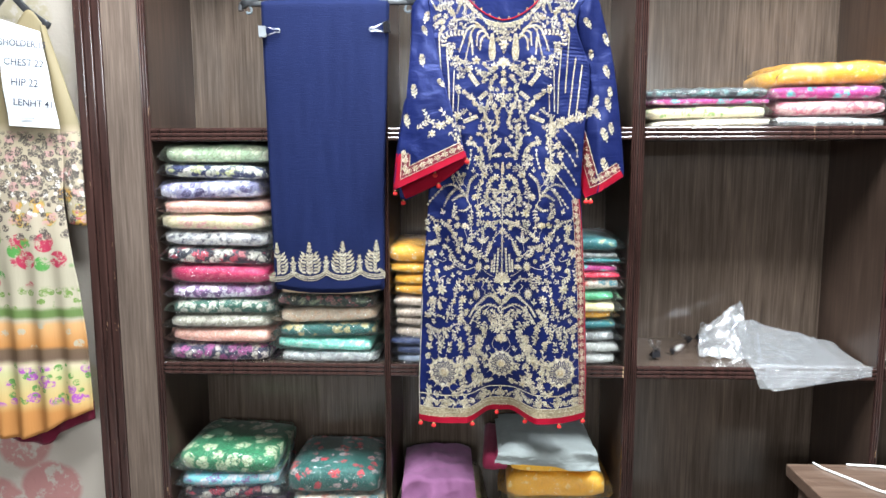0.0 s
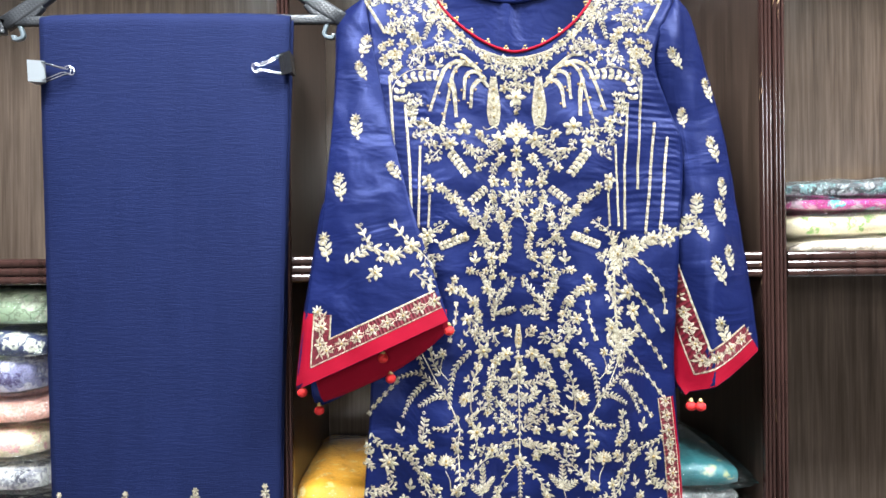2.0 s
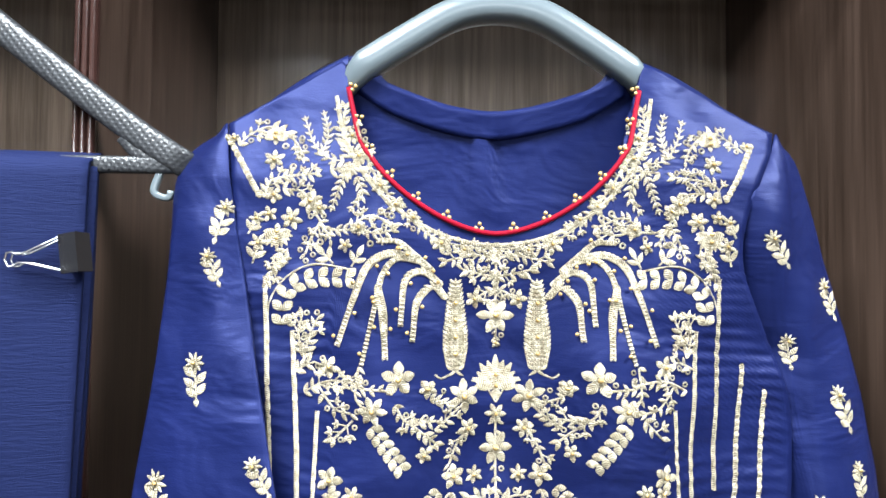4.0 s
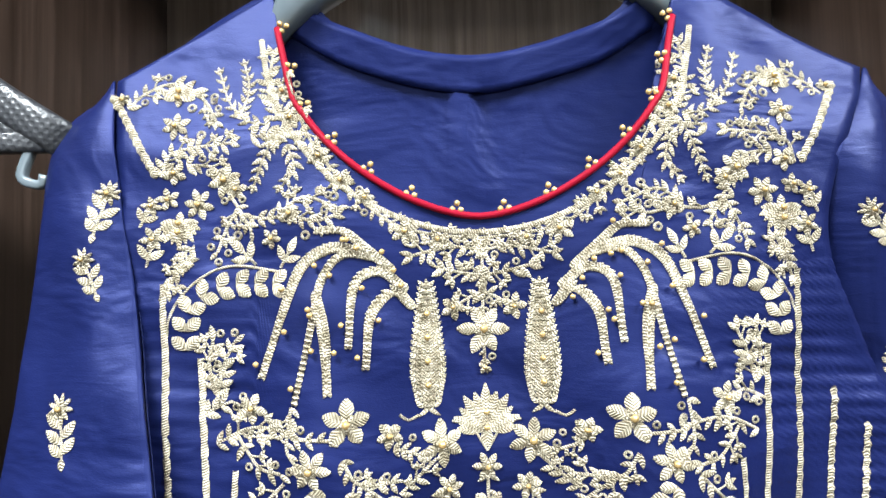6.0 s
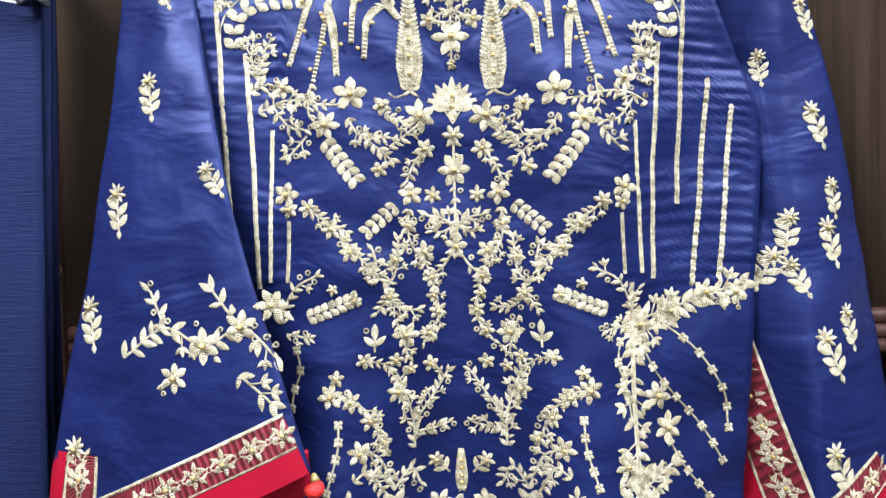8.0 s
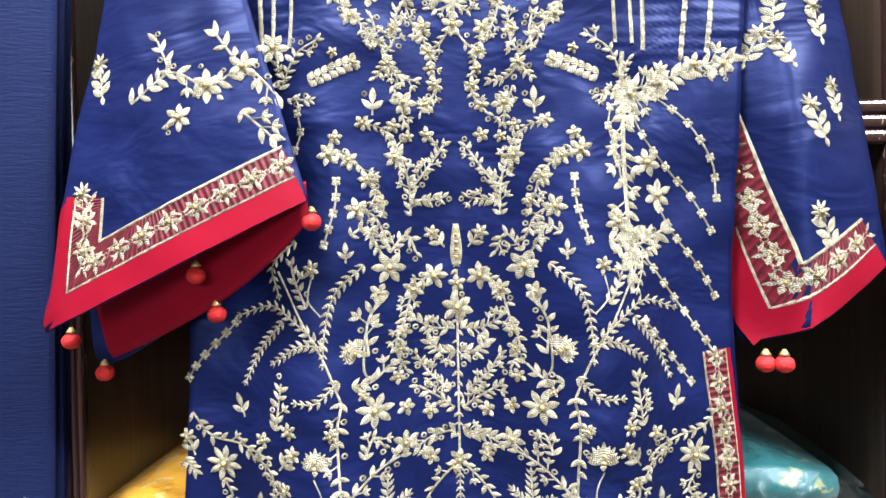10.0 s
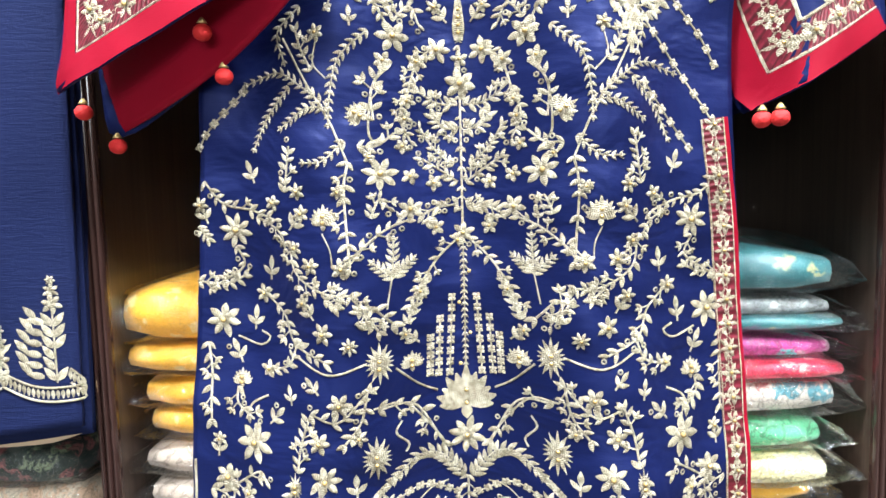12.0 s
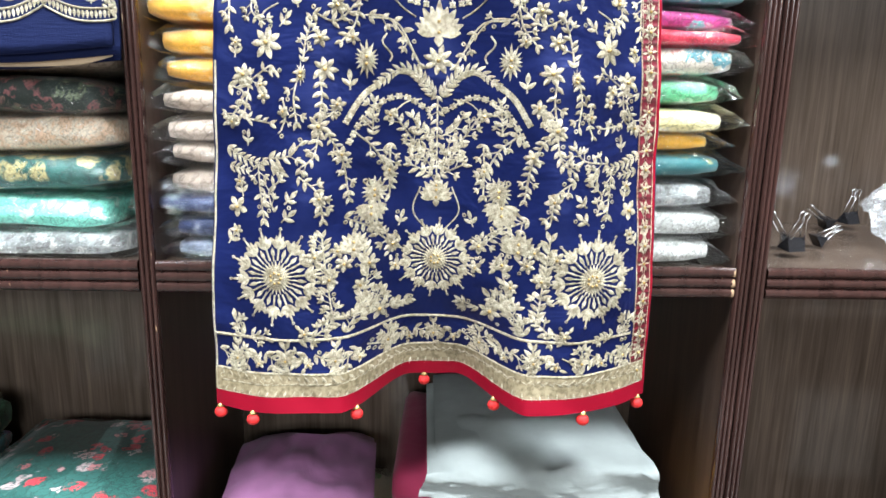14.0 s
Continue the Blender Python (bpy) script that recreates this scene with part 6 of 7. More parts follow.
# ---- stacked packets ----
K = {
    "pale_green": print_cloth("pale_green_print", (0.42, 0.55, 0.36), (0.62, 0.68, 0.5), None, 30, 0.4),
    "navy_lime": print_cloth("navy_and_lime_print", (0.02, 0.03, 0.1), (0.5, 0.52, 0.25), (0.6, 0.6, 0.5), 40, 0.45),
    "lavender": print_cloth("lavender_indigo_print", (0.3, 0.3, 0.5), (0.06, 0.04, 0.14), (0.7, 0.7, 0.78), 60, 0.5),
    "peach": print_cloth("peach_cloth", (0.75, 0.4, 0.32), (0.82, 0.58, 0.5), None, 50, 0.3),
    "cream_pink": print_cloth("cream_pink_floral", (0.72, 0.62, 0.42), (0.7, 0.35, 0.35), (0.55, 0.5, 0.3), 60, 0.45),
    "white_black": print_cloth("white_black_medallion", (0.68, 0.68, 0.66), (0.1, 0.1, 0.14), (0.35, 0.35, 0.4), 50, 0.45),
    "black_multi": print_cloth("black_multicolour_print", (0.03, 0.035, 0.05), (0.5, 0.05, 0.09), (0.6, 0.58, 0.5), 40, 0.45),
    "crimson": print_cloth("crimson_cloth", (0.42, 0.015, 0.09), (0.55, 0.1, 0.16), None, 60, 0.3),
    "purple_white": print_cloth("purple_white_print", (0.12, 0.06, 0.16), (0.65, 0.62, 0.68), (0.4, 0.2, 0.4), 55, 0.5),
    "green_white": print_cloth("dark_green_white_print", (0.03, 0.11, 0.08), (0.5, 0.5, 0.42), None, 45, 0.4),
    "olive_grey": print_cloth("olive_grey_print", (0.26, 0.25, 0.2), (0.5, 0.48, 0.4), None, 60, 0.45),
    "navy_purple": print_cloth("navy_purple_print", (0.03, 0.03, 0.07), (0.35, 0.08, 0.25), (0.5, 0.45, 0.4), 45, 0.45),
    "beige": print_cloth("beige_cloth", (0.5, 0.38, 0.28), (0.56, 0.44, 0.34), None, 30, 0.3),
    "black_green": print_cloth("black_green_print", (0.015, 0.03, 0.025), (0.2, 0.25, 0.15), (0.3, 0.1, 0.1), 60, 0.35),
    "peach_print": print_cloth("peach_cream_print", (0.72, 0.5, 0.34), (0.75, 0.64, 0.5), None, 60, 0.5),
    "teal_gold": print_cloth("dark_teal_gold_print", (0.012, 0.1, 0.09), (0.5, 0.42, 0.2), None, 30, 0.32),
    "mint": print_cloth("mint_cloth", (0.2, 0.62, 0.5), (0.55, 0.72, 0.65), None, 40, 0.28),
    "grey_glitter": print_cloth("grey_glitter_cloth", (0.34, 0.36, 0.36), (0.65, 0.65, 0.63), (0.2, 0.2, 0.2), 90, 0.5),
    "yellow": print_cloth("mustard_yellow_cloth", (0.78, 0.4, 0.03), (0.8, 0.6, 0.25), None, 40, 0.16),
    "taupe": print_cloth("taupe_cloth", (0.47, 0.38, 0.31), (0.52, 0.43, 0.36), None, 30, 0.3),
    "navy": print_cloth("navy_cloth", (0.025, 0.04, 0.11), (0.06, 0.08, 0.17), None, 50, 0.3),
    "steel": print_cloth("steel_blue_cloth", (0.2, 0.24, 0.32), (0.3, 0.34, 0.4), None, 50, 0.3),
    "teal": print_cloth("teal_cloth", (0.008, 0.12, 0.13), (0.04, 0.2, 0.18), (0.3, 0.3, 0.15), 40, 0.2),
    "magenta": print_cloth("magenta_cloth", (0.5, 0.04, 0.24), (0.1, 0.5, 0.5), (0.6, 0.3, 0.4), 35, 0.3),
    "red": print_cloth("red_cloth", (0.6, 0.02, 0.06), (0.7, 0.25, 0.25), None, 50, 0.3),
    "white_multi": print_cloth("white_multicolour_print", (0.62, 0.55, 0.47), (0.6, 0.2, 0.15), (0.1, 0.3, 0.35), 40, 0.42),
    "green": print_cloth("bright_green_cloth", (0.1, 0.45, 0.22), (0.5, 0.68, 0.55), None, 26, 0.32),
    "pale_yellow": print_cloth("pale_yellow_cloth", (0.75, 0.66, 0.35), (0.72, 0.66, 0.5), None, 40, 0.4),
    "silver": print_cloth("silver_white_cloth", (0.52, 0.53, 0.5), (0.66, 0.67, 0.65), None, 50, 0.4),
    "green_check": print_cloth("green_checked_cloth", (0.03, 0.2, 0.09), (0.5, 0.58, 0.38), None, 24, 0.35),
    "cyan_purple": print_cloth("cyan_purple_print", (0.18, 0.5, 0.55), (0.25, 0.16, 0.35), (0.6, 0.6, 0.65), 40, 0.45),
    "teal_red": print_cloth("dark_teal_red_print", (0.02, 0.11, 0.095), (0.55, 0.04, 0.06), (0.5, 0.4, 0.4), 36, 0.3),
    "pink_red": print_cloth("rose_pink_print", (0.55, 0.16, 0.2), (0.7, 0.45, 0.42), None, 60, 0.45),
    "cream_green": print_cloth("cream_green_border", (0.72, 0.64, 0.44), (0.25, 0.42, 0.12), None, 45, 0.25),
    "cream": print_cloth("plain_cream_cloth", (0.68, 0.6, 0.48), (0.62, 0.52, 0.4), None, 25, 0.3),
    "black_glitter": print_cloth("black_glitter_cloth", (0.03, 0.035, 0.04), (0.35, 0.35, 0.36), (0.15, 0.3, 0.3), 70, 0.4),
}
WORDS = {"pale_green": "pale green", "navy_lime": "navy and lime printed", "lavender": "lavender and indigo printed", "peach": "peach pink", "cream_pink": "cream and pink floral",
         "white_black": "white and black medallion", "black_multi": "black multicolour", "crimson": "crimson", "purple_white": "purple and white printed", "green_white": "dark green and white",
         "olive_grey": "olive grey printed", "navy_purple": "navy and purple printed", "beige": "plain beige", "black_green": "black and green", "peach_print": "peach and cream printed",
         "teal_gold": "dark teal and gold", "mint": "mint turquoise", "grey_glitter": "grey glittering", "yellow": "mustard yellow", "taupe": "taupe", "navy": "dark navy", "steel": "steel blue",
         "teal": "deep teal", "magenta": "magenta", "red": "bright red", "white_multi": "white multicolour", "green": "bright green", "pale_yellow": "pale yellow", "silver": "silver white",
         "green_check": "green checked", "cyan_purple": "cyan and purple", "teal_red": "dark teal and red", "pink_red": "rose pink printed", "cream_green": "cream with green border", "cream": "plain cream", "black_glitter": "black glittering"}
prng = random.Random(21)


def lofted(stations, bm=None, n=16):
    """stations: (x, half depth, half height, centre y, centre z, exponent, seed)."""
    bm = bm or bmesh.new()
    rows = []
    for x, hy_, hz_, cy, cz, e, seed in stations:
        r = []
        for k in range(n):
            a = 2 * math.pi * k / n
            c, s = math.cos(a), math.sin(a)
            p = Vector((x, cy + hy_ * math.copysign(abs(c) ** e, c), cz + hz_ * math.copysign(abs(s) ** e, s)))
            d = noise.noise((p.x * 28 + seed, p.y * 20, p.z * 45)) * min(0.004, hz_ * 0.22)
            r.append(bm.verts.new(p + Vector((0, 0.5 * d * c, d * (0.3 + abs(s)) * (1 if s > 0 else 0.25)))))
        rows.append(r)
    for a, b in zip(rows, rows[1:]):
        for k in range(n):
            bm.faces.new((a[k], a[(k + 1) % n], b[(k + 1) % n], b[k]))
    bm.faces.new(rows[0][::-1])
    bm.faces.new(rows[-1])
    bmesh.ops.recalc_face_normals(bm, faces=bm.faces)
    return bm


def packet(key, x0, x1, z, h, front, depth, group, sag=0.0, wrapped=True):
    """A folded suit piece in a clear sleeve, its underside at z."""
    seed = prng.uniform(0, 50)
    cy, xc, hw = front + depth / 2, (x0 + x1) / 2, (x1 - x0) / 2
    name, words = ("suit_packet", WORDS[key] + " folded suit in a clear plastic sleeve") if wrapped else ("folded_cloth", WORDS.get(key, key) + " unwrapped folded cloth")
    p = thing(name, (xc, cy, z), words, "packet" if wrapped else "cloth", group)
    inner = hw
    p.rotation_euler = (0, prng.uniform(-0.03, 0.03) if wrapped else 0, prng.uniform(-0.05, 0.05))
    st = []
    for i in range(11):
        t = -1 + 2 * i / 10
        f = max(0.04, 1 - abs(t) ** 6) ** 0.5
        hh = h / 2 * (0.62 + 0.38 * f) * (1 - 0.08 * sag * t)
        st.append((xc + inner * t, depth / 2 * (0.93 + 0.07 * f), hh * 0.99, cy, z + h / 2 + 0.004 * noise.noise((t * 1.5, seed, 0)) * h / 0.05, 0.4, seed))
    part("folded_suit", lofted(st), K[key], p, "", True)
    if wrapped:
        st = []
        for i in range(23):
            t = -1 + 2 * i / 22
            x = xc + (hw + 0.023) * t
            over = max(0.0, (abs(t) - 0.8) / 0.2)
            hh = (h / 2 + 0.0012) * (1 - over ** 1.1) + 0.001
            st.append((x, (depth / 2 + 0.003) * (1 - 0.7 * over), hh, cy - 0.68 * depth / 2 * over, z + h / 2 * (1 - 0.35 * over) + 0.003 * noise.noise((t * 4, seed, 3)), 0.42, seed + 9))
        wrap = lofted(st, None, 20)
        for v in wrap.verts:
            v.co += Vector((prng.uniform(-0.005, 0.005), prng.uniform(-0.0095, 0.0005), prng.uniform(-0.0004, 0.003) if v.co.z > z + h / 2 else prng.uniform(-0.0004, 0.0006)))
        part("plastic_sleeve", wrap, FILM, p, "crinkled clear film")
    return p


def stack(keys, x0, x1, base, top, front, depth, group, weights=None):
    weights = weights or [1] * len(keys)
    unit = (top - base) / sum(weights)
    z = base
    for key, w in zip(keys, weights):
        h = unit * w
        j = prng.uniform(-0.012, 0.012)
        packet(key, x0 + j, x1 + j + prng.uniform(-0.006, 0.006), z, h - 0.0006, front + prng.uniform(0, 0.012), depth, group, prng.uniform(-1, 1))
        z += h


MID, UP, LOW = 0.9995, 1.6075, 0.3945
stack(["navy_purple", "peach", "olive_grey", "green_white", "purple_white", "crimson", "black_multi", "white_black", "cream_pink", "peach", "lavender", "navy_lime", "pale_green"],
      -0.776, -0.522, MID, 1.572, 1.793, 0.25, "packets in the full stack", [1.15, 0.95, 0.85, 0.95, 0.9, 1.15, 1.1, 1, 1, 0.85, 1.2, 0.9, 1.15])
stack(["grey_glitter", "mint", "teal_gold", "peach_print", "black_green", "beige", "navy", "crimson", "teal", "navy_lime"],
      -0.478, -0.228, MID, 1.36, 1.795, 0.25, "packets behind the trousers", [0.8, 1, 1, 1.05, 1, 0.95, 0.9, 0.9, 0.9, 0.9])
stack(["steel", "navy", "navy", "taupe", "taupe", "taupe", "taupe", "yellow", "yellow", "yellow", "yellow"],
      -0.184, 0.075, MID, 1.315, 1.8, 0.25, "mustard and taupe packets", [0.75, 0.85, 0.8, 0.95, 0.95, 0.95, 0.95, 1.1, 1, 1.05, 1.7])
stack(["silver", "silver", "grey_glitter", "teal", "yellow", "pale_yellow", "green", "white_multi", "red", "magenta", "teal", "grey_glitter", "teal"],
      0.13, 0.389, MID, 1.335, 1.797, 0.25, "packets beside the right upright", [1.1, 1.2, 1.15, 0.95, 0.8, 1, 1, 1.2, 0.7, 0.75, 0.5, 0.65, 1.4])
stack(["taupe", "white_black", "navy_purple", "olive_grey", "purple_white", "black_multi", "cyan_purple", "green_check"],
      -0.768, -0.51, LOW, 0.75, 1.797, 0.25, "lower shelf packets", [1, 1, 1, 1, 1, 0.95, 0.85, 1.5])
stack(["teal", "beige", "navy", "peach_print", "white_multi", "teal_red"], -0.475, -0.23, LOW, 0.7, 1.8, 0.25, "lower shelf packets", [1, 1, 1, 1, 0.8, 1.6])
stack(["cream", "cream_green", "magenta", "black_glitter"], 0.462, 0.75, UP, 1.703, 1.795, 0.25, "packets on the upper shelf", [0.8, 1.2, 0.6, 0.75])
stack(["grey_glitter", "pink_red", "magenta", "yellow"], 0.775, 1.028, UP, 1.765, 1.797, 0.25, "packets on the upper shelf", [0.8, 1.15, 1, 1.5])
stack(["taupe", "green", "navy", "teal", "grey_glitter", "beige"], 1.083, 1.33, MID, 1.26, 1.797, 0.25, "packets in the far bay")
K["mauve"] = fabric("mauve_cotton", (0.24, 0.1, 0.2), 0.75, 600, 0.1, 0.4)
K["grey"] = fabric("grey_green_cotton", (0.26, 0.285, 0.28), 0.75, 600, 0.1, 0.35)
K["maroon"] = fabric("maroon_cotton", (0.2, 0.02, 0.05), 0.75, 600, 0.1, 0.35)
for keys, x0, x1, top in ((("peach_print", "white_multi", "cream_green"), -0.175, 0.04, 0.63), (("cream", "black_multi", "pale_yellow", "yellow"), 0.125, 0.385, 0.695)):
    stack(list(keys), x0, x1, LOW, top, 1.805, 0.24, "loose cloths and packets below")


def drape(p, key, x0, x1, top, bottom, front, depth, slant, seed):
    """The loose end of a cloth that lies on top and falls over the front edge."""
    bm = bmesh.new()
    rows = []
    for j in range(35):
        v = j / 34
        row = []
        for i in range(45):
            u = i / 44
            x = x0 + (x1 - x0) * u
            fall = max(0.0, v - 0.5) / 0.5
            bend = min(1.0, max(0.0, (v - 0.42) / 0.16))
            y = front + depth * max(0.0, 0.5 - v) / 0.5 - 0.012 * math.sin(bend * math.pi / 2)
            low = bottom + slant * (u - 0.5) + 0.01 * noise.noise((u * 3, seed, 0))
            z = top - 0.008 * bend ** 2 - max(0.0, fall) * (top - 0.008 - low)
            ply = 0.019 * noise.noise((x * 22 + seed, fall * 1.2, 0.5)) + 0.008 * abs(noise.noise((x * 50 + fall * 4, v * 9, seed)))
            lump = 0.013 * abs(noise.noise((x * 18, v * 8 + seed, 2.0))) + 0.004 * noise.noise((x * 45, v * 20, seed))
            row.append(bm.verts.new((x + 0.02 * (u - 0.5) * fall, y - ply * bend, z + lump * (1 - fall) - 0.012 * (2 * u - 1) ** 4 * (1 - bend))))
        rows.append(row)
    for a, b in zip(rows, rows[1:]):
        for k in range(44):
            bm.faces.new((a[k], b[k], b[k + 1], a[k + 1]))
    part("hanging_fold", bm, K[key], p, "", True)


mauve = packet("mauve", -0.165, 0.018, 0.631, 0.05, 1.805, 0.25, "loose cloths and packets below", 0, False)
drape(mauve, "mauve", -0.17, 0.022, 0.685, 0.555, 1.797, 0.22, -0.01, 4.0)
packet("maroon", 0.055, 0.122, 0.696, 0.05, 1.812, 0.25, "loose cloths and packets below", 0, False)
packet("yellow", 0.128, 0.35, 0.696, 0.05, 1.806, 0.25, "loose cloths and packets below", 0, False)
grey = packet("grey", 0.1, 0.345, 0.747, 0.026, 1.805, 0.26, "loose cloths and packets below", 0, False)
drape(grey, "grey", 0.09, 0.348, 0.772, 0.728, 1.793, 0.24, -0.02, 21.0)

# ---- loose clear bags and clips on the empty shelf ----


def crinkled(corners, seed, size=0.012, n=18):
    a, b, c, d = [Vector(p) for p in corners]
    bm = bmesh.new()
    g = []
    for j in range(n + 1):
        v = j / n
        row = []
        for i in range(n + 1):
            u = i / n
            p = (a.lerp(b, u)).lerp(d.lerp(c, u), v)
            q = Vector((p.x * 22 + seed, p.y * 22, p.z * 22))
            lump = abs(noise.noise(q)) - 0.2 + 0.4 * abs(noise.noise(q * 2.3))
            row.append(bm.verts.new(p + Vector((0.1, -0.25, 0.9)) * (size * lump)))
        g.append(row)
    for j in range(n):
        for i in range(n):
            bm.faces.new((g[j][i], g[j][i + 1], g[j + 1][i + 1], g[j + 1][i]))
    return bm


bags = thing("plastic_bags", (0.8, 1.9, 1.0), "loose heap of empty clear plastic bags over the shelf edge", "plastic bags")
for k, (cs, size) in enumerate(((((0.666, 1.990, 1.043), (0.793, 2.030, 1.127), (0.771, 1.860, 0.997), (0.627, 1.870, 1.005)), 0.03), (((0.752, 2.000, 1.087), (1.025, 1.970, 1.022), (1.046, 1.800, 0.992), (0.733, 1.800, 0.999)), 0.014), (((0.820, 1.970, 1.070), (0.968, 1.950, 1.036), (1.003, 1.785, 0.992), (0.767, 1.800, 1.015)), 0.012), (((0.727, 1.783, 1.007), (1.035, 1.783, 1.008), (1.029, 1.774, 0.985), (0.785, 1.772, 0.943)), 0.01), (((0.733, 1.786, 1.010), (0.974, 1.786, 1.009), (0.901, 1.776, 0.964), (0.753, 1.774, 0.948)), 0.01))):
    part("bag", crinkled(cs, 3.0 + 7 * k, size), BAG_FILM, bags, "crumpled clear bag" if k == 0 else "flat clear bag", k > 0)
for x, y, al, up, sz in ((0.508, 1.86, (0.2, -0.1, 0.9), (1, 0.3, 0), 0.024), (0.525, 1.9, (-0.5, 0.1, 0.8), (0.4, 1, 0), 0.022), (0.565, 1.91, (0.75, 0.1, 0.4), (0, 1, 0), 0.02),
                         (0.655, 2.035, (-0.7, -0.2, 0.5), (0, 1, 0.1), 0.024), (0.69, 2.045, (0.15, 0, 1), (0.9, 0.4, 0), 0.026)):
    binder_clip((x, y, 1.0085), al, up, sz, "spare clips on the shelf")

# ---- the table against the shelving ----
table = thing("side_table", (1.2, 1.5, 0), "brown veneered table standing against the shelving", "table")
part("tabletop", block(0.832, 1.55, 1.2, 1.778, 0.718, 0.75, 0.003), TABLE_WOOD, table, "worn brown veneer top")
for x in (0.86, 1.5):
    part("side_panel", block(x, x + 0.02, 1.22, 1.76, 0, 0.7175), TABLE_WOOD, table)
part("apron", block(0.881, 1.499, 1.74, 1.755, 0.58, 0.7175), TABLE_WOOD, table)
cord = thing("white_cable", (1.0, 1.7, 0.752), "thin white cable lying loose on the table", "cable")
part("cord", tube(curve_points([(0.9, 1.776, 0.7535), (0.912, 1.74, 0.7535), (0.95, 1.68, 0.7535), (0.99, 1.62, 0.7535), (1.06, 1.6, 0.7535), (1.12, 1.66, 0.7535), (1.08, 1.75, 0.7535), (0.98, 1.768, 0.7535)], 50), 0.0032, 8),
     material("white_cable_pvc", (0.75, 0.75, 0.73), 0.4), cord, "", True)

# ---- the printed frock on the papered wall ----


def banded(name, bands, flecks):
    """Printed lawn: bands of ground colour by height, with prints over them. bands: (height, colour)."""
    m = material(name, (0.7, 0.65, 0.5), 0.7)
    tc = node(m, "ShaderNodeTexCoord")
    sep = node(m, "ShaderNodeSeparateXYZ")
    link(m, tc.outputs["Object"], sep.inputs[0])
    wave = noise_tex(m, coords(m), 9, 3)
    add = node(m, "ShaderNodeMath")
    add.operation = "MULTIPLY_ADD"
    add.inputs[1].default_value = 0.012
    link(m, wave, add.inputs[0])
    link(m, sep.outputs["Z"], add.inputs[2])
    scale = node(m, "ShaderNodeMapRange")
    scale.inputs["From Min"].default_value, scale.inputs["From Max"].default_value = bands[0][0], bands[-1][0]
    link(m, add.outputs[0], scale.inputs["Value"])
    lo, hi = bands[0][0], bands[-1][0]
    col = ramp(m, scale.outputs[0], [((h - lo) / (hi - lo), c) for h, c in bands])
    for lo_z, hi_z, colour, size, amount in flecks:
        vo = node(m, "ShaderNodeTexVoronoi")
        vo.inputs["Scale"].default_value = size * 1.5
        mp = coords(m, (1, 0.2, 1))
        link(m, mp, vo.inputs["Vector"])
        blot = ramp(m, vo.outputs["Distance"], [(amount - 0.04, (1, 1, 1)), (amount, (0, 0, 0))])
        lace = ramp(m, noise_tex(m, mp, size * 5, 4, 0.75), [(0.42, (0, 0, 0)), (0.52, (1, 1, 1))])
        a = ramp(m, scale.outputs[0], [(max(0, (lo_z - lo) / (hi - lo) - 0.01), (0, 0, 0)), ((lo_z - lo) / (hi - lo), (1, 1, 1)),
                                       ((hi_z - lo) / (hi - lo), (1, 1, 1)), (min(1, (hi_z - lo) / (hi - lo) + 0.01), (0, 0, 0))])
        f = mix(m, 1.0, mix(m, 1.0, blot, lace, "MULTIPLY"), a, "MULTIPLY")
        col = mix(m, f, col, colour)
    link(m, col, bsdf(m).inputs["Base Color"])
    bump(m, noise_tex(m, coords(m, (3, 3, 0.6)), 16, 4), 0.3, 0.004)
    return m


FX = -1.145
frock = thing("printed_frock", (FX, 1.8, 1.9), "cream printed lawn frock with green and orange borders on wall", "dress")
tan, cream_c, green_c, orange_c = (0.19, 0.15, 0.08), (0.31, 0.275, 0.2), (0.08, 0.13, 0.03), (0.36, 0.15, 0.036)
LAWN = banded("printed_lawn", [(-1.12, orange_c), (-1.03, orange_c), (-1.0, (0.45, 0.3, 0.11)), (-0.92, (0.38, 0.36, 0.18)), (-0.9, (0.45, 0.38, 0.25)), (-0.885, (0.09, 0.05, 0.03)), (-0.858, (0.1, 0.06, 0.03)),
                               (-0.848, orange_c), (-0.79, (0.46, 0.25, 0.1)), (-0.777, cream_c), (-0.768, green_c), (-0.752, green_c), (-0.742, cream_c), (-0.6, cream_c), (-0.5, (0.36, 0.3, 0.22)), (-0.3, (0.32, 0.265, 0.18)), (-0.27, tan), (0.05, tan)],
              [(-1.0, -0.91, (0.28, 0.06, 0.3), 17, 0.46), (-1.0, -0.9, (0.08, 0.2, 0.04), 24, 0.36), (-0.845, -0.785, cream_c, 16, 0.3), (-0.742, -0.7, (0.1, 0.17, 0.03), 26, 0.46),
               (-0.68, -0.5, (0.3, 0.012, 0.045), 10, 0.4), (-0.66, -0.46, (0.05, 0.2, 0.035), 12, 0.4), (-0.56, -0.44, (0.45, 0.24, 0.05), 12, 0.38),
               (-0.56, -0.3, (0.06, 0.045, 0.04), 30, 0.52), (-0.52, -0.3, (0.42, 0.24, 0.22), 20, 0.42), (-0.5, -0.38, (0.62, 0.58, 0.54), 34, 0.36), (-0.46, -0.3, (0.07, 0.06, 0.05), 44, 0.5)])


def frock_depth(x, z, u, v):
    return 1.782 - 0.012 * math.sin(math.pi * u) - 0.016 * max(0, (1.45 - z)) * math.sin(x * 95 + 0.6 * math.sin(z * 5)) + 0.004 * noise.noise((x * 12, z * 8, 7))


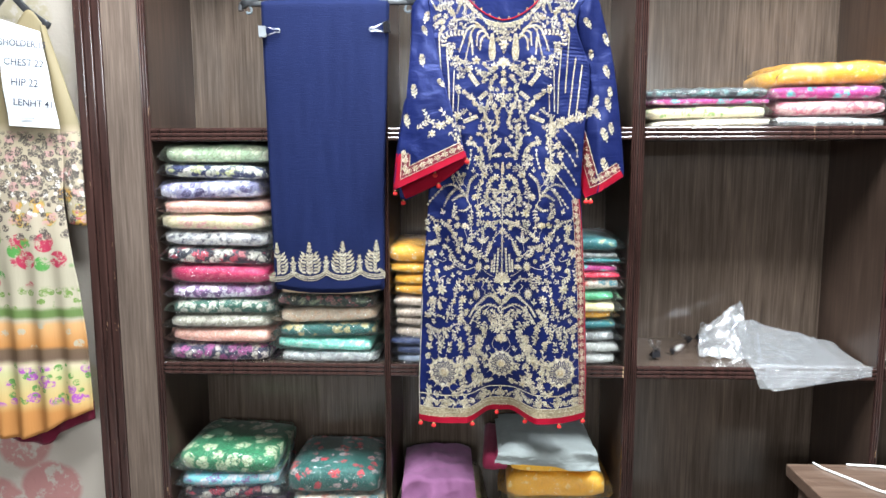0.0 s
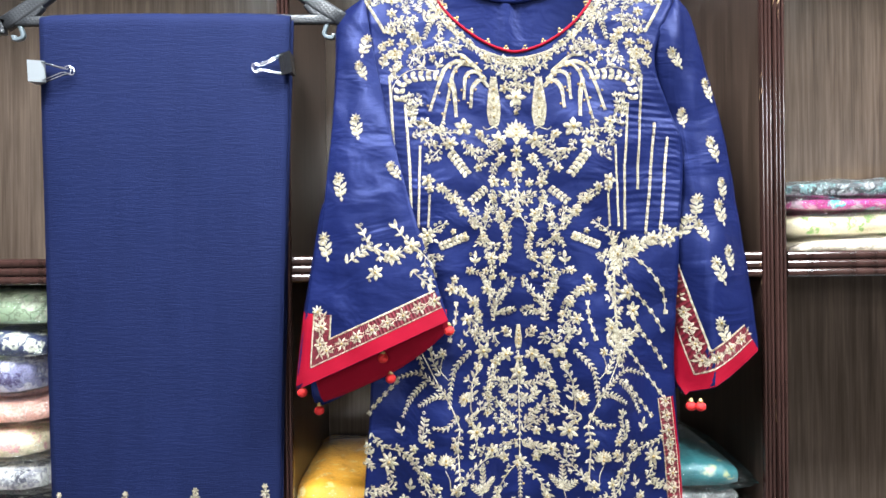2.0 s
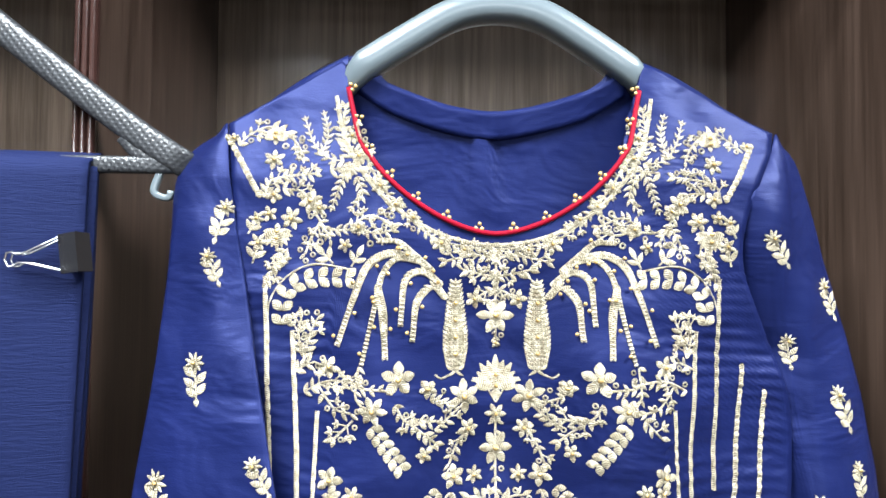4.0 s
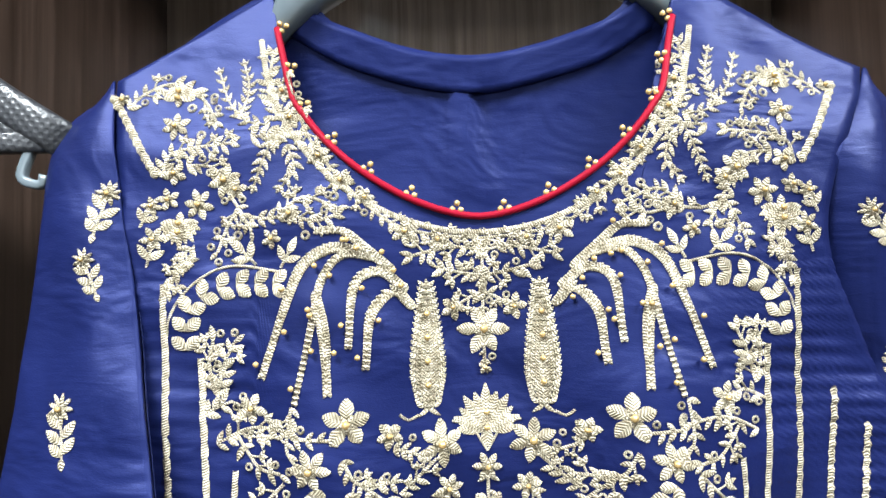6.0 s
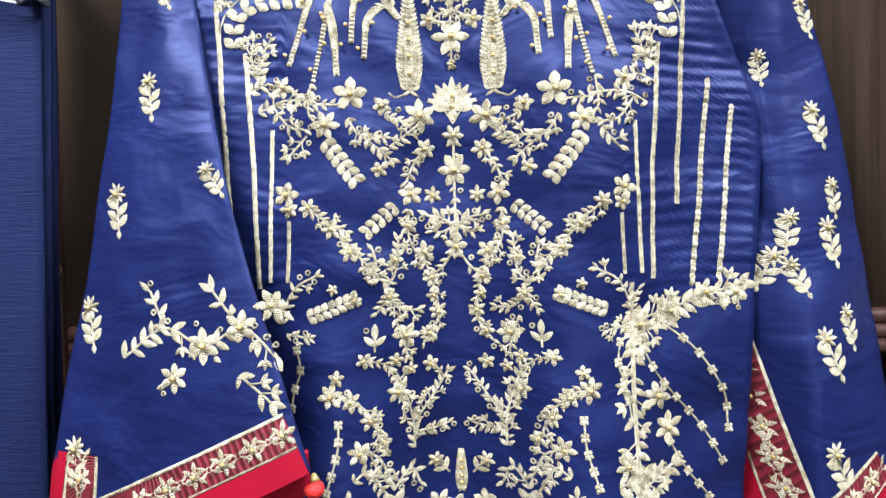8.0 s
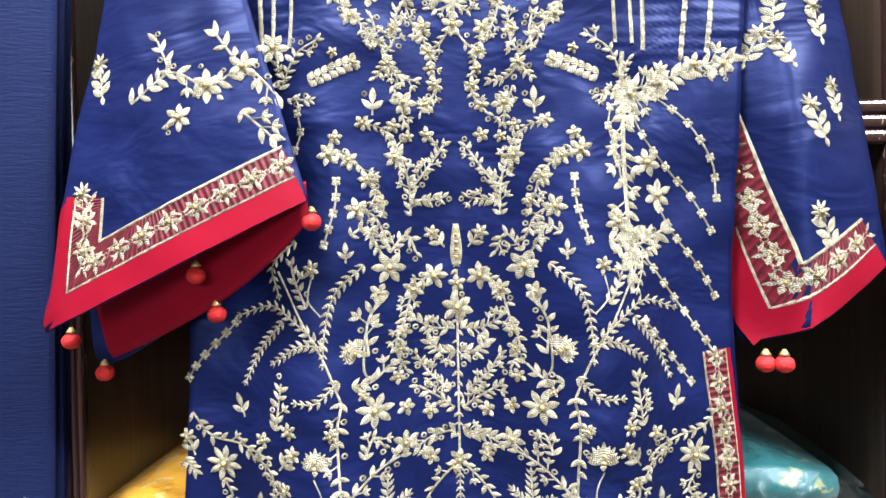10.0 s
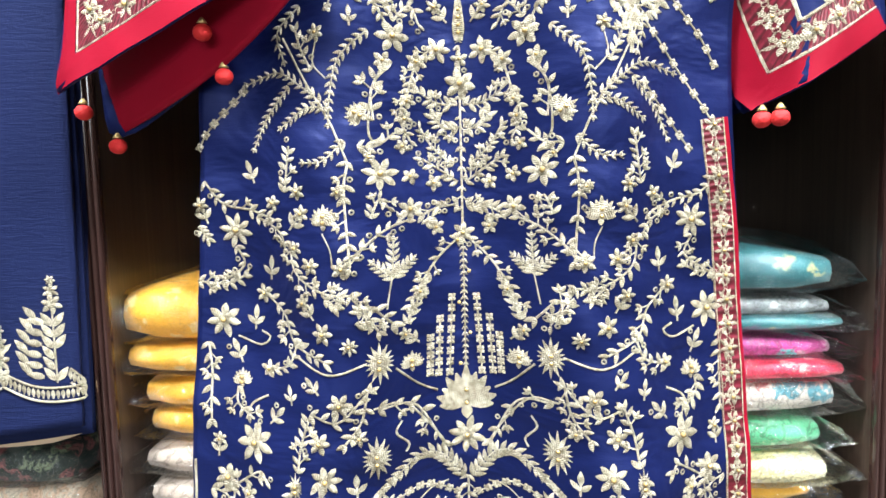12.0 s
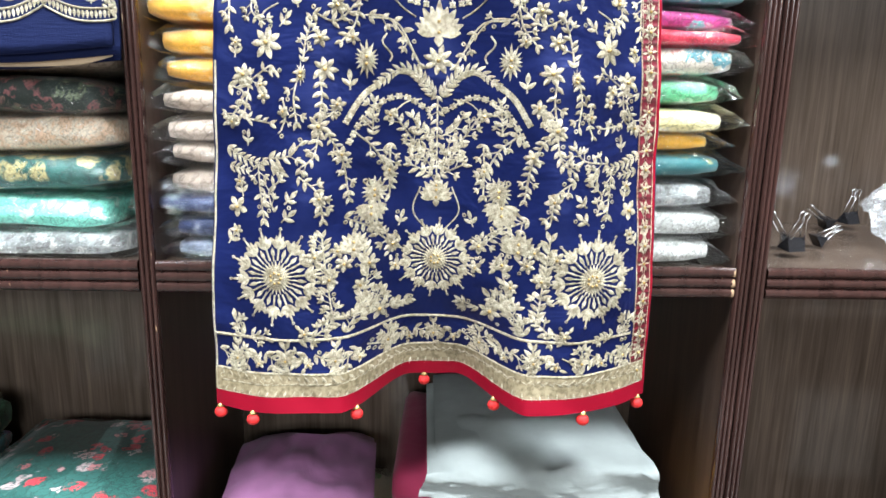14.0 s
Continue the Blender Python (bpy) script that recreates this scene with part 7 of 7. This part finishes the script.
g = coons([(FX - 0.09, 1.872), (FX - 0.13, 1.6), (FX - 0.12, 1.42), (FX - 0.17, 1.1), (FX - 0.19, 0.84)], [(FX + 0.09, 1.872), (FX + 0.125, 1.6), (FX + 0.115, 1.42), (FX + 0.145, 1.1), (FX + 0.152, 0.868)],
          [(FX - 0.09, 1.872), (FX - 0.05, 1.9), (FX, 1.83), (FX + 0.06, 1.9), (FX + 0.09, 1.872)], [(FX - 0.19, 0.84), (FX - 0.1, 0.795), (FX, 0.8), (FX + 0.09, 0.845), (FX + 0.152, 0.868)], 70, 90)
part("front", sheet(g, frock_depth, None, 0.002), LAWN, frock, "", True)
g = coons([(FX - 0.19, 0.86), (FX - 0.188, 0.80)], [(FX + 0.149, 0.89), (FX + 0.149, 0.84)], [(FX - 0.19, 0.86), (FX, 0.82), (FX + 0.149, 0.89)], [(FX - 0.188, 0.80), (FX, 0.765), (FX + 0.05, 0.8), (FX + 0.149, 0.842)], 40, 6)
part("underskirt", sheet(g, lambda x, z, u, v: 1.8 + 0.005 * math.sin(x * 95), None, 0.002), fabric("maroon_lining", (0.09, 0.008, 0.02), 0.8), frock, "maroon lining edge", True)
for s in (1, -1):
    def mx(pts, s=s):
        return [(FX + s * x, z) for x, z in pts]
    g = coons(mx([(0.085, 1.87), (0.1, 1.6), (0.12, 1.37)]), mx([(0.095, 1.865), (0.165, 1.62), (0.178, 1.52), (0.172, 1.362)]), mx([(0.085, 1.87), (0.095, 1.865)]), mx([(0.12, 1.37), (0.172, 1.362)]), 14, 40)
    part("sleeve", sheet(g, lambda x, z, u, v: 1.79 - 0.012 * math.sin(math.pi * u), None, 0.002), LAWN, frock, "", True)
frock_hanger = thing("frock_hanger", (FX, 1.8, 1.95), "black hanger on a wall nail", "hanger")
part("shoulder_bar", flat_bar([(FX - 0.1, 1.865), (FX - 0.05, 1.9), (FX, 1.945), (FX + 0.05, 1.9), (FX + 0.1, 1.865)], 0.018, 0.008, 1.8), BLACK_PLASTIC, frock_hanger, "", True)
part("hook", tube([(FX, 1.8, 1.945), (FX, 1.8, 1.99), (FX + 0.01, 1.82, 2.01), (FX, 1.859, 2.01)], 0.0022, 8), STEEL, frock_hanger, "", True)

# the measurement sheet pinned on the frock
note = thing("measurement_sheet", (-1.08, 1.745, 1.74), "white paper sheet with handwritten measurements, pinned on the frock", "paper")
TL, TR, BR, BL = Vector((-1.156, 1.752, 1.88)), Vector((-1.04, 1.752, 1.843)), Vector((-1.006, 1.748, 1.609)), Vector((-1.134, 1.748, 1.617))
bm = bmesh.new()
rows = [[bm.verts.new(TL.lerp(TR, i / 8).lerp(BL.lerp(BR, i / 8), j / 12) + Vector((0, -0.004 * math.sin(math.pi * i / 8) - 0.002 * math.sin(j), 0))) for i in range(9)] for j in range(13)]
for a, b in zip(rows, rows[1:]):
    for i in range(8):
        bm.faces.new((a[i], b[i], b[i + 1], a[i + 1]))
part("sheet", bm, material("white_paper", (0.66, 0.69, 0.73), 0.75), note)
INK = material("dark_ink", (0.03, 0.035, 0.06), 0.6)


def writing(text, at, size, lean):
    cu = bpy.data.curves.new("writing", "FONT")
    cu.body, cu.size, cu.offset = text, size, 0.0002
    tmp = bpy.data.objects.new("writing", cu)
    me = bpy.data.meshes.new_from_object(tmp)
    bpy.data.objects.remove(tmp)
    bpy.data.curves.remove(cu)
    me.transform(Matrix.Translation(Vector(at) - origin(note)) @ pose(0, 0, 0, 90, 0, 0) @ pose(0, 0, 0, 0, 0, lean))
    me.materials.clear()
    me.materials.append(INK)
    ob = new("writing", me)
    ob.parent = note
    return ob


for text, x, z, size in (("SHOLDER.15", -1.139, 1.812, 0.021), ("CHEST.22", -1.132, 1.765, 0.024), ("HIP.22", -1.118, 1.715, 0.026), ("LENHT.41", -1.116, 1.667, 0.024)):
    writing(text, (x, 1.7415, z), size, -5)
part("faint_bar", block(-1.1, -1.065, 1.741, 1.742, 1.632, 1.637), material("faint_ink", (0.35, 0.37, 0.42), 0.7), note)
